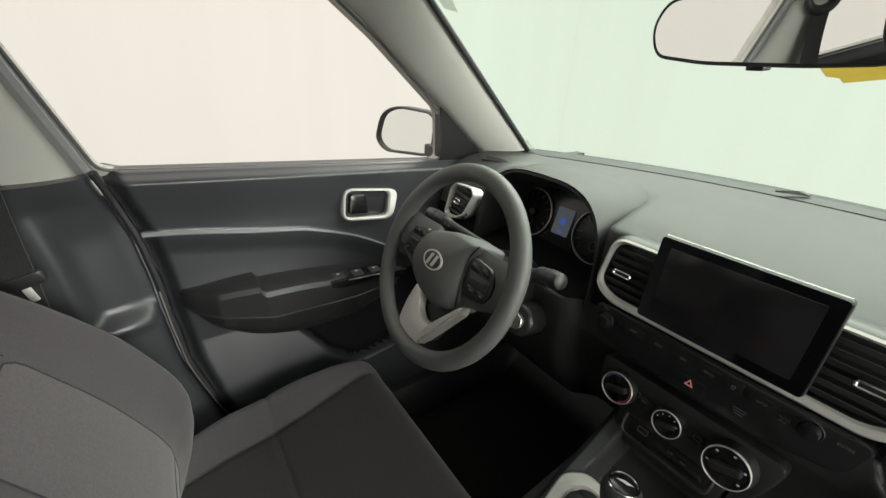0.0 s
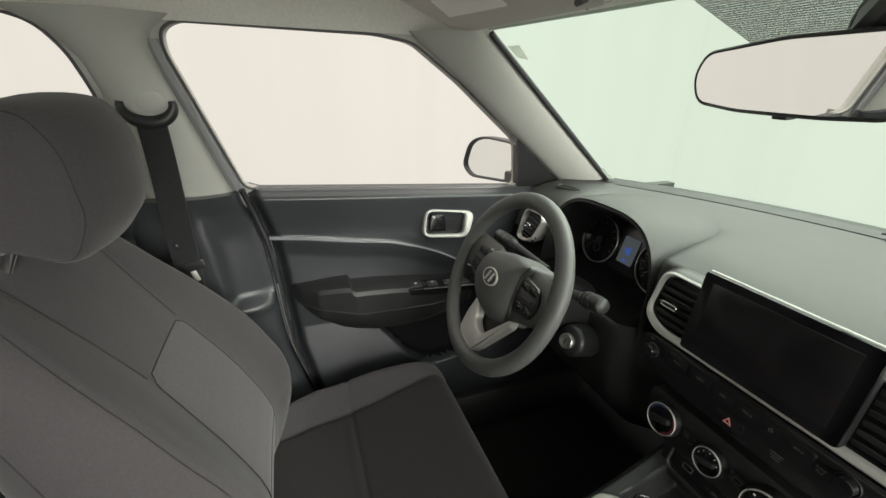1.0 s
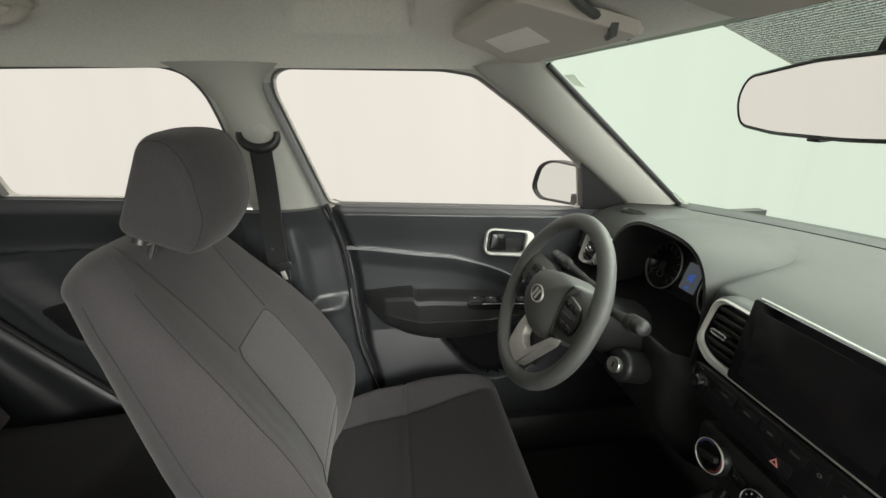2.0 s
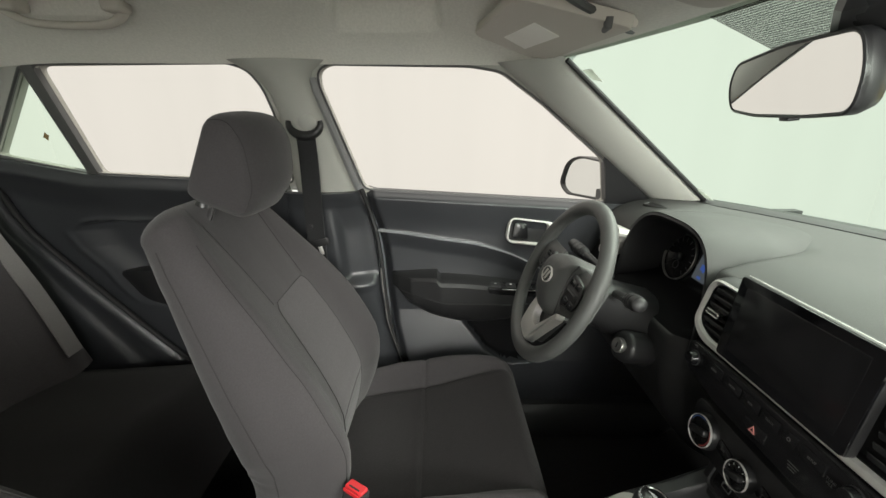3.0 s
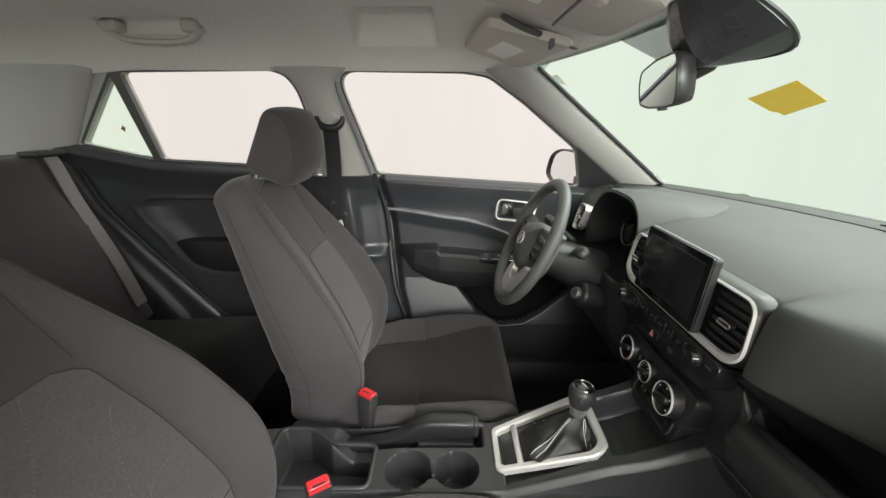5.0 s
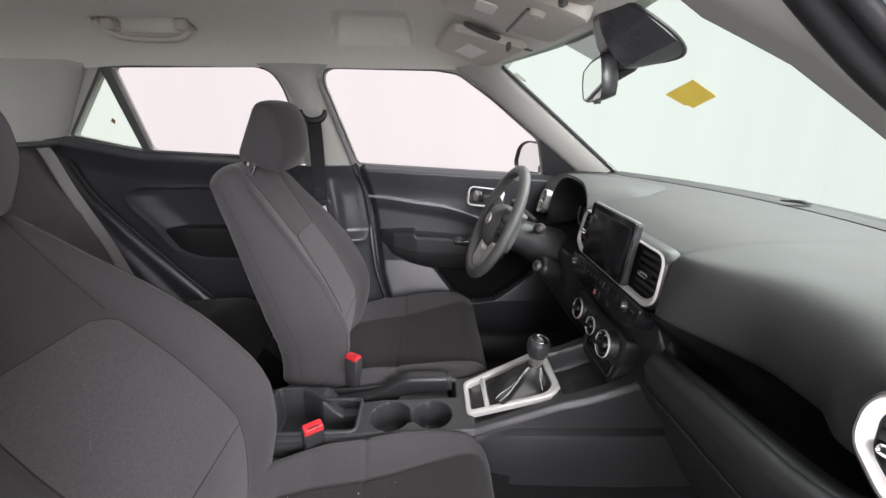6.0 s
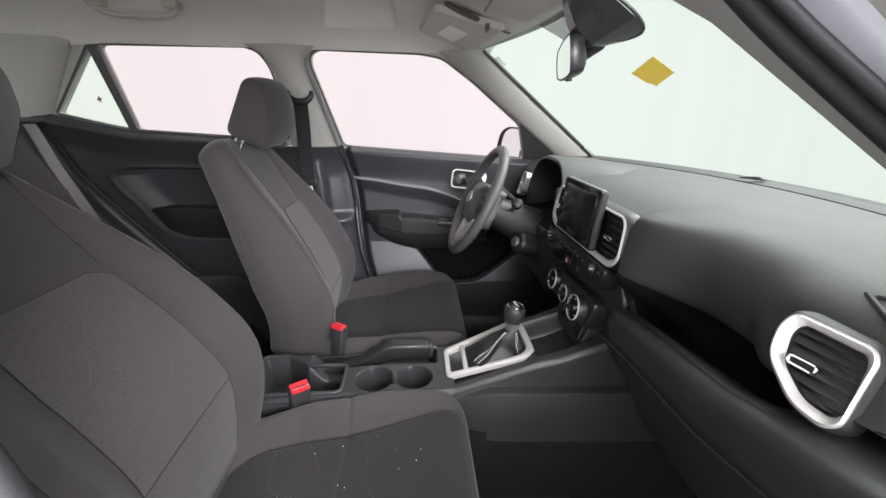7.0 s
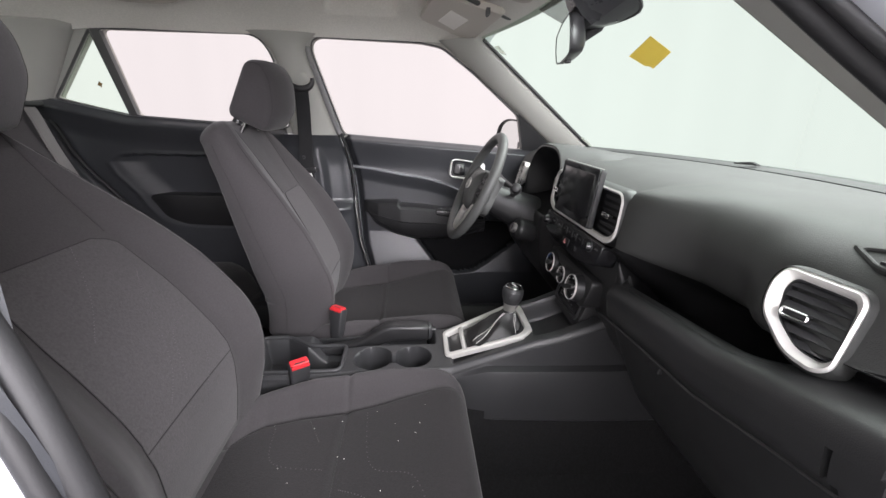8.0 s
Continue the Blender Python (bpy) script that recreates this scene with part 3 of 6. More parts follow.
def door_mirror():
    root = thing("door_mirror", (-0.80, 0.07, 0.80), "black-framed exterior door mirror reflecting the white booth", "door mirror")
    m = axes((-0.893, 0.048, 0.858), (0.93, 0.35, 0.02), (0.0, 0.05, 1.0))
    shell = rounded([(-0.125, -0.035), (-0.085, -0.068), (0.095, -0.062), (0.105, 0.058), (-0.04, 0.068), (-0.10, 0.045)], 0.035, 6)
    i1 = [p * 0.94 for p in shell]
    i2 = [p * 0.55 for p in shell]
    part("housing", put(loft([at_z(shell, 0), at_z(shell, -0.03), at_z(i1, -0.06), at_z(i2, -0.095)]), m), BLACK, root)
    inner = [p * 0.90 for p in shell]
    part("rim", put(ring(shell, inner, 0.012, 0.004), m @ pose(0, 0, 0.012)), BLACK, root)
    part("mirror_glass", put(plate(inner, 0.004, 0.001), m @ pose(0, 0, 0.002)), MIRROR, root, "bright mirror glass", angle=5)
    part("arm", box(-0.82, -0.745, 0.055, 0.10, 0.80, 0.835, 0.008), BLACK, root)


door_mirror()


def rear_door_x(y, z):
    d = 0.0
    zt = belt(y)
    d += 0.030 - 0.024 * smooth(zt - 0.03, zt, z)
    # scoop behind the armrest, its rear flank slanting down and forwards
    ey = keyed([(0.36, -1.20), (0.475, -1.30), (0.496, -1.344), (0.563, -1.392), (0.608, -1.418), (0.677, -1.480), (0.727, -1.504), (0.757, -1.48)], z)
    zc = keyed([(-1.52, 0.722), (-1.47, 0.749), (-1.42, 0.756), (-1.15, 0.756), (-0.85, 0.742)], y)
    scoop = smooth(ey - 0.012, ey + 0.120, y) * smooth(zc + 0.002, zc - 0.007, z) * smooth(0.47, 0.52, z)
    d -= 0.030 * scoop
    d += 0.005 * bump(z, zc + 0.005, 0.006) * smooth(-1.50, -1.44, y)
    d += 0.004 * bump(y, ey - 0.016, 0.010) * smooth(0.74, 0.70, z) * smooth(0.48, 0.54, z)
    return lining_base(y, z) + d


def rear_armrest(s):
    secs = []
    for i in range(25):
        t = i / 24
        y = -1.418 + 0.52 * t
        top = 0.600 + 0.010 * smooth(0.0, 0.2, t)
        bot = keyed([(0, 0.590), (0.06, 0.545), (0.14, 0.505), (0.3, 0.478), (1, 0.47)], t)
        out = keyed([(0, -0.735), (0.05, -0.712), (0.2, -0.690), (1, -0.680)], t)
        pts = [(-0.745, top), (out - 0.012, top), (out - 0.003, top - 0.003), (out, top - 0.012), (out - 0.004, (top + bot) / 2), (out - 0.014, bot + 0.012), (-0.745, bot)]
        secs.append([(x, y, z) for x, z in pts])
    return sided(loft(secs), s)


def rear_door_lining(s):
    secs = []
    for i in range(151):
        y = -1.76 + 0.90 * i / 150
        row = []
        for j in range(161):
            v = j / 160
            z = 0.15 + v * (belt(y) - 0.15)
            row.append((rear_door_x(y, z), y, z))
        secs.append(row)
    return sided(slab(secs, (-0.05, 0, 0)), s)


for s, side in ((-1, "left"), (1, "right")):
    root = thing("door_rear_" + side, (s * 0.72, -1.2, 0.15), "dark plastic rear door lining with a scooped armrest", "door", kind="structure")
    part("lining", rear_door_lining(s), DOOR_PLASTIC, root, angle=60)
    part("armrest", rear_armrest(s), BLACK, root, "black moulded armrest", angle=40)
    sill = curve([(-0.704, -1.690, 0.905), (-0.702, -1.657, 0.838), (-0.698, -1.602, 0.726), (-0.696, -1.455, 0.550), (-0.694, -1.293, 0.368), (-0.692, -1.20, 0.28)], 8)
    part("weather_strip", sided(tube(sill, 0.0075, 8), s), RUBBER, root, "black rear door seal")


def b_pillar_upper(s):
    secs = []
    for i in range(15):
        z = 0.838 + (1.172 - 0.838) * i / 14
        yf = keyed([(0.83, -0.672), (1.09, -0.742), (1.13, -0.748), (1.155, -0.735), (1.18, -0.690)], z)
        yr = keyed([(0.83, -0.838), (1.05, -0.838), (1.10, -0.848), (1.14, -0.872), (1.18, -0.945)], z)
        row = []
        for j in range(11):
            f = j / 10
            y = yf + (yr - yf) * f
            b = 0.010 + 0.028 * math.sin(math.pi * f) ** 0.6
            row.append((glass_x(z) + b, y, z))
        secs.append(row)
    return sided(slab(secs, (-0.03, 0, 0)), s)


def b_pillar_lower(s):
    secs = []
    for i in range(91):
        z = 0.10 + 0.745 * i / 90
        yf = door_rear_edge(z) - 0.018
        yr = -0.88
        row = []
        for j in range(31):
            f = j / 30
            y = yf + (yr - yf) * f
            b = 0.012 + 0.040 * math.sin(math.pi * min(1, f * 1.02)) ** 0.5
            # raised belt channel that ends in a rounded lip
            ch = smooth(-0.02, 0.05, f) * smooth(0.40, 0.30, f)
            b -= 0.020 * ch * smooth(0.566, 0.60, z) * smooth(0.84, 0.72, z)
            b += 0.010 * ch * bump(z, 0.562, 0.014)
            row.append((-0.728 + 0.35 * max(0, z - 0.80) + b, y, z))
        secs.append(row)
    return sided(slab(secs, (-0.03, 0, 0)), s)


for s, side in ((-1, "left"), (1, "right")):
    root = thing("pillar_b_" + side, (s * 0.70, -0.75, 0.10), "centre pillar trim, pale grey above and dark below", "pillar trim", kind="structure")
    part("upper_trim", b_pillar_upper(s), TRIM, root, "pale grey upper trim", angle=60)
    part("lower_trim", b_pillar_lower(s), DOOR_PLASTIC, root, "dark lower trim", angle=50)
    if s > 0:
        # the pillar lining laps forwards to the seal of the open doorway
        lap = []
        for z in np.linspace(0.10, 0.90, 24):
            yf = door_rear_edge(min(z, 0.85)) - 0.018
            up = 0.35 * max(0, z - 0.80)
            lap.append([(0.660 - up, yf - 0.10, z), (0.667 - up, yf - 0.03, z), (0.674 - up, yf + 0.010, z), (0.677 - up, yf + 0.028, z), (0.683 - up, yf + 0.038, z), (0.690 - up, yf + 0.034, z)])
        part("door_lap", slab(lap, (0.02, 0, 0)), DOOR_PLASTIC, root, "blue-grey lining edge", angle=60)
    strip = [(-0.722 + 0.35 * max(0, z - 0.8), door_rear_edge(z) - 0.006, z) for z in np.linspace(0.10, 0.85, 26)]
    part("weather_strip", sided(tube(strip, 0.007, 7), s), RUBBER, root, "black door seal")
    # glint along the door edge, put in as a thin steel rod
    part("seal_highlight", sided(tube([(x + 0.010, y - 0.002, z) for x, y, z in strip[:18]], 0.0016, 5), s), STEEL, root, "highlight on the door seal, drawn as a thin bright rod")


def c_pillar(s):
    secs = []
    for i in range(17):
        t = i / 16
        row = []
        for j in range(9):
            f = j / 8
            a = side_pt(-1.655 + 0.205 * t, 0.925 + 0.25 * t, -0.016)
            b = Vector((-0.60 + 0.06 * t, -1.98 + 0.10 * t, 0.90 + 0.27 * t))
            p = a.lerp(b, f) + Vector((0.02, 0, 0)) * math.sin(math.pi * f)
            row.append(p)
        secs.append(row)
    return sided(slab(secs, (-0.02, 0, 0.0)), s)


def rear_quarter(s):
    """Dark lower lining beside the rear seat, with a bright slanting edge."""
    secs = []
    for i in range(25):
        z = 0.20 + 0.74 * i / 24
        yf = keyed([(0.20, -1.165), (0.368, -1.305), (0.55, -1.468), (0.726, -1.615), (0.838, -1.670), (0.94, -1.715)], z)
        row = []
        for j in range(41):
            f = j / 40
            y = yf + (-1.98 - yf) * f
            row.append((-0.704 + 0.020 * smooth(0.0, 0.05, f) + 0.014 * smooth(0.13, 0.19, f) - 0.010 * smooth(0.3, 0.6, f) + 0.06 * max(0.0, 0.78 - z) * smooth(0.05, 0.3, f), y, z))
        secs.append(row)
    return sided(slab(secs, (-0.04, 0, 0)), s)


for s, side in ((-1, "left"), (1, "right")):
    tagged(part("trim_c_pillar_" + side, c_pillar(s), TRIM, angle=60), "pale grey rear pillar trim", "pillar trim", kind="structure")
    tagged(part("trim_rear_quarter_" + side, rear_quarter(s), DOOR_PLASTIC, angle=60), "dark moulded lining beside the rear seat", "side lining", kind="structure")

# sills, outer skin and the open passenger doorway
for s, side in ((-1, "left"), (1, "right")):
    tagged(part("sill_" + side, sided(loft([[(-0.62, y, 0.06), (-0.64, y, 0.13), (-0.66, y, 0.15), (-0.74, y, 0.15), (-0.80, y, 0.06), (-0.80, y, -0.1), (-0.62, y, -0.1)] for y in np.linspace(-1.6, 0.5, 10)]), s), PLASTIC), "dark door sill cover", "sill", kind="structure")
skin = [[(-0.79 + 0.05 * smooth(0.6, 0.86, z) - 0.03 * bump(z, 0.4, 0.25), y, z) for z in np.linspace(-0.12, 0.80, 12)] for y in np.linspace(-1.9, 0.20, 14)]
tagged(part("door_skin_left", slab(skin, (-0.012, 0, 0)), BODY), "silver painted outer door skin", "car body", kind="structure")
skin = [[(0.79 - 0.05 * smooth(0.6, 0.86, z) + 0.03 * bump(z, 0.4, 0.25), y, z) for z in np.linspace(-0.12, 0.84, 12)] for y in np.linspace(-1.9, -0.74, 8)]
tagged(part("door_skin_right", slab(skin, (0.012, 0, 0)), BODY), "silver painted outer rear door skin", "car body", kind="structure")

OPENING = [(0.16, 0.78), (-0.05, 0.985), (-0.215, 1.135), (-0.34, 1.178), (-0.66, 1.183), (-0.745, 1.15), (-0.735, 1.06), (-0.66, 0.83), (-0.622, 0.70), (-0.605, 0.55), (-0.59, 0.40), (-0.55, 0.27), (-0.49, 0.17), (-0.40, 0.15)]


def doorway():
    root = thing("doorway", (0.72, -0.3, 0.15), "open passenger doorway with black rubber seal and silver body edge", "doorway", kind="structure")
    spots = [(0.680, 0.151, 0.80), (0.642, 0.074, 0.87), (0.604, -0.003, 0.94), (0.571, -0.069, 1.00), (0.550, -0.126, 1.05), (0.548, -0.190, 1.10), (0.566, -0.270, 1.15)]
    spots += [(-glass_x(max(z, 0.80)) + 0.004 - 0.062 * smooth(1.02, 0.84, z) * smooth(-0.50, -0.58, y), y + 0.032 * smooth(0.95, 0.80, z) * smooth(-0.55, -0.60, y), z) for y, z in OPENING[3:]]
    path = curve(spots, 6)
    ctr = Vector((0.6, -0.3, 0.75))

    def moved(dx, out):
        return [p + Vector((dx, 0, 0)) + Vector((0, p.y - ctr.y, p.z - ctr.z)).normalized() * out for p in path]
    part("weather_strip", tube(moved(0.010, 0.004), 0.0105, 10), RUBBER, root, "thick black rubber door seal")
    part("seal_lip", tube(moved(0.026, 0.008), 0.0065, 10), RUBBER, root, "second black seal lip")
    secs = []
    for a, b, c, d, e in zip(moved(0.028, 0.010), moved(0.048, 0.018), moved(0.070, 0.036), moved(0.078, 0.060), moved(0.125, 0.085)):
        secs.append([a, b, c, d, e])
    part("flange", slab(secs, (-0.02, 0, 0)), BODY, root, "silver painted door flange", angle=60)
    part("outer_seal", tube(moved(0.066, 0.026), 0.004, 7), RUBBER, root, "thin black outer seal line")


doorway()


def open_door():
    """The passenger door, swung open on its front hinge."""
    root = thing("door_front_right", (0.76, 0.13, 0.12), "front passenger door standing wide open", "door", kind="structure")
    swing = Matrix.Translation((0.76, 0.13, 0)) @ Matrix.Rotation(radians(66), 4, "Z") @ Matrix.Translation((-0.76, -0.13, 0))
    part("lining", put(front_door_lining(1), swing), DOOR_PLASTIC, root, "dark plastic door lining", angle=50)
    part("armrest", put(armrest(1), swing), PLASTIC, root, "dark armrest", angle=30)
    shell = slab([[(0.80 + 0.02 * bump(z, 0.4, 0.25), y, z) for z in np.linspace(0.10, 0.81, 8)] for y in np.linspace(-0.60, 0.12, 8)], (0.012, 0, 0))
    part("outer_skin", put(shell, swing), BODY, root, "silver painted door skin")
    hoop = [side_pt(p.x, p.y, 0.02) for p in rounded(FRONT_WIN, 0.02, 4)]
    part("window_frame", put(flip(tube(hoop, 0.014, 8, closed=True)), swing), BLACK, root, "black window frame")


open_door()

# ---- dashboard ----
LIP = [(0.10, 0.598), (0.20, 0.622), (0.35, 0.642), (0.48, 0.658), (0.60, 0.688), (0.70, 0.712)]


def dash_profile(x):
    """Section of the dashboard at x, from the windscreen base round to the foot well, as (y, z)."""
    yb = 0.545 - 0.21 * (x / 0.663) ** 2
    zl = keyed(LIP, x)
    yl = keyed([(0.1, 0.012), (0.3, 0.0), (0.6, -0.022), (0.7, -0.03)], x)
    rec = smooth(0.58, 0.50, x)
    vent = smooth(0.42, 0.50, x) + 1.5 * max(0.0, 0.5535 - x) * smooth(0.42, 0.50, x)
    pas = [(yb + 0.03, 0.785), (yb, 0.812), (yb - 0.04, 0.822), (yb - 0.075, 0.824), (0.27, 0.828), (0.17, 0.826), (0.11, 0.816), (0.078 - 0.010 * vent, 0.790), (0.064 - 0.012 * vent, 0.755),
           (0.064 + 0.006 * rec - 0.026 * vent, 0.722), (0.062 + 0.030 * rec - 0.03 * vent, max(0.684, zl + 0.026)), (0.062 + 0.12 * rec, zl + 0.026 - 0.030 * rec), (0.060 + 0.055 * rec, zl + 0.004 - 0.034 * rec), (0.048 - 0.002 * rec, zl + 0.006 - 0.020 * rec), (yl + 0.020, zl + 0.003), (yl + 0.001, zl - 0.009), (yl - 0.003, zl - 0.03),
           (yl + 0.004, zl - 0.065), (yl + 0.018, zl - 0.075), (0.045, 0.50), (0.09, 0.40), (0.16, 0.32), (0.40, 0.30)]
    mid = [(yb + 0.03, 0.785), (yb, 0.812), (yb - 0.04, 0.822), (yb - 0.075, 0.824), (0.27, 0.826), (0.17, 0.824), (0.11, 0.818), (0.06, 0.806), (0.038, 0.795),
           (0.034, 0.75), (0.032, 0.72), (0.03, 0.70), (0.03, 0.68), (0.03, 0.66), (0.03, 0.64), (0.03, 0.62), (0.03, 0.60),
           (0.035, 0.58), (0.04, 0.54), (0.06, 0.48), (0.10, 0.42), (0.20, 0.34), (0.40, 0.30)]
    drv = [(yb + 0.03, 0.785), (yb, 0.812), (yb - 0.04, 0.822), (yb - 0.075, 0.824), (0.27, 0.826), (0.22, 0.822), (0.19, 0.812), (0.18, 0.79), (0.175, 0.76),
           (0.16, 0.72), (0.13, 0.69), (0.08, 0.675), (0.03, 0.665), (0.008, 0.655), (0.0, 0.64), (0.0, 0.62), (0.0, 0.60),
           (0.002, 0.58), (0.006, 0.54), (0.02, 0.48), (0.06, 0.42), (0.14, 0.36), (0.40, 0.32)]
    end = [(yb + 0.03, 0.785), (yb, 0.812), (yb - 0.04, 0.822), (yb - 0.075, 0.824), (0.27, 0.828), (0.17, 0.826), (0.11, 0.816), (0.070, 0.795), (0.050, 0.76),
           (0.042, 0.73), (0.036, 0.71), (0.030, 0.69), (0.02, 0.67), (0.008, 0.655), (0.0, 0.64), (0.0, 0.62), (0.0, 0.60),
           (0.002, 0.58), (0.006, 0.54), (0.02, 0.48), (0.06, 0.42), (0.14, 0.36), (0.40, 0.32)]

    def mixed(a, b, t):
        return [(p[0] + (q[0] - p[0]) * t, p[1] + (q[1] - p[1]) * t) for p, q in zip(a, b)]
    sho = [(y, z) for y, z in pas]
    for i, (y, z) in enumerate(((0.05, 0.812), (0.022, 0.800), (0.012, 0.765), (0.006, 0.725), (0.004, 0.700), (0.006, 0.685))):
        sho[6 + i] = (y, z)
    if x > 0:
        return mixed(mid, mixed(sho, pas, smooth(0.200, 0.36, x)), smooth(0.183, 0.199, x))
    if x > -0.35:
        return mixed(mid, drv, smooth(-0.204, -0.250, x))
    return mixed(drv, end, smooth(-0.53, -0.565, x))


def dash_body(x0, x1, n, a, b):
    """Rows a to b of the section, skinned from x0 to x1."""
    secs = []
    for i in range(n):
        x = x0 + (x1 - x0) * i / (n - 1)
        pr = dash_profile(x)
        fine = curve([(x, y, z) for y, z in pr], 3)
        secs.append(fine[a * 3:b * 3 + 1])
    return secs


dash = thing("dashboard", (0, 0.3, 0.3), "dark grey grained dashboard with an open shelf above the glove box", "dashboard")
part("top_pad", slab(dash_body(-0.70, 0.70, 141, 0, 10), (0, 0.012, -0.006)), DASH_TOP, dash, "grey soft-grained dashboard top", angle=50)
part("shelf", slab(dash_body(-0.70, 0.70, 141, 10, 13), (0, 0.012, -0.004)), RECESS_BLACK, dash, "open shelf above the glove box, its shade coloured black", angle=50)
part("glove_lip", slab(dash_body(-0.70, 0.70, 141, 13, 16), (0, 0.015, 0.0)), LOWER_SHADED, dash, "rounded lip under the shelf, darkened as in shade", angle=50)
part("end_block", slab(dash_body(0.664, 0.704, 7, 16, 22), (0, 0.05, 0.0)), LOWER_SHADED, dash, "end block beside the glove box, darkened as in shade", angle=50)
part("lower_panel", slab(dash_body(-0.70, 0.657, 136, 16, 22), (0, 0.015, 0.0)), LOWER_SHADED, dash, "lower dashboard and glove box, darkened as in shade", angle=50)
# strip along the base of the windscreen
strip = []
for x in np.linspace(-0.66, 0.66, 40):
    yb = 0.545 - 0.21 * (x / 0.663) ** 2
    strip.append([(x, yb - 0.075, 0.826), (x, yb - 0.05, 0.832), (x, yb - 0.015, 0.832), (x, yb + 0.005, 0.822)])
part("demister_strip", slab(strip, (0, 0, -0.008)), RUBBER, dash, "grey demister strip below the windscreen")
# glove box seam and end cap
part("glove_box_seam", tube([(x, keyed([(0.1, 0.012), (0.3, 0.0), (0.6, -0.022), (0.7, -0.03)], x) + 0.003, keyed(LIP, x) - 0.072) for x in np.linspace(0.16, 0.685, 24)], 0.0025, 6), BLACK, dash)
latch = rounded([(-0.026, -0.012), (0.024, -0.012), (0.028, 0.012), (-0.022, 0.012)], 0.005, 4)
part("glove_box_latch", put(plate(latch, 0.012, 0.003), axes((0.345, 0.022, 0.545), (1, -0.03, 0.05), (0, 0.10, 1))), BLACK, dash, "black glove box latch")
part("end_cap", slab([[(0.701, 0.06, 0.80), (0.701, 0.02, 0.72), (0.701, -0.01, 0.66), (0.701, 0.03, 0.5), (0.701, 0.12, 0.36)], [(0.701, 0.33, 0.80), (0.701, 0.33, 0.72), (0.701, 0.33, 0.66), (0.701, 0.33, 0.5), (0.701, 0.33, 0.36)]], (0.006, 0, 0)), PLASTIC, dash, "dark dashboard end cap")


def demister_vent(s):
    root = thing("demister_vent", (s * 0.60, 0.09, 0.80), "small pointed side window vent in the dashboard top", "air vent", "side window vents")
    m = axes((0.586, 0.090, 0.8085), (1, -0.08, -0.01), (0, 0.8, 0.42)) if s > 0 else axes((0.612, 0.140, 0.8255), (1, -0.35, 0), (0.3, 0.9, 0.10)) @ Matrix.Scale(0.55, 4)
    outer = rounded([(-0.064, -0.001), (-0.02, -0.020), (0.062, -0.024), (0.062, 0.022), (-0.015, 0.018)], 0.006, 4)
    inner = rounded([(-0.050, -0.001), (-0.018, -0.015), (0.056, -0.018), (0.056, 0.016), (-0.014, 0.013)], 0.004, 4)
    part("frame", sided(put(ring(outer, inner, 0.012, 0.002), m @ pose(0, 0, 0.003)), -s), DASH_TOP, root)
    part("throat", sided(put(plate(inner, 0.002, 0.0005), m @ pose(0, 0, -0.004)), -s), BLACK, root)
    for y in (-0.010, -0.002, 0.006):
        part("slat", sided(put(loft([[Vector((x, y + a, b)) for a, b in ((-0.002, -0.004), (0.001, 0.001), (0.002, 0.0005), (-0.001, -0.0045))] for x in (-0.024, 0.054)]), m), -s), PLASTIC, root)


demister_vent(1)
demister_vent(-1)


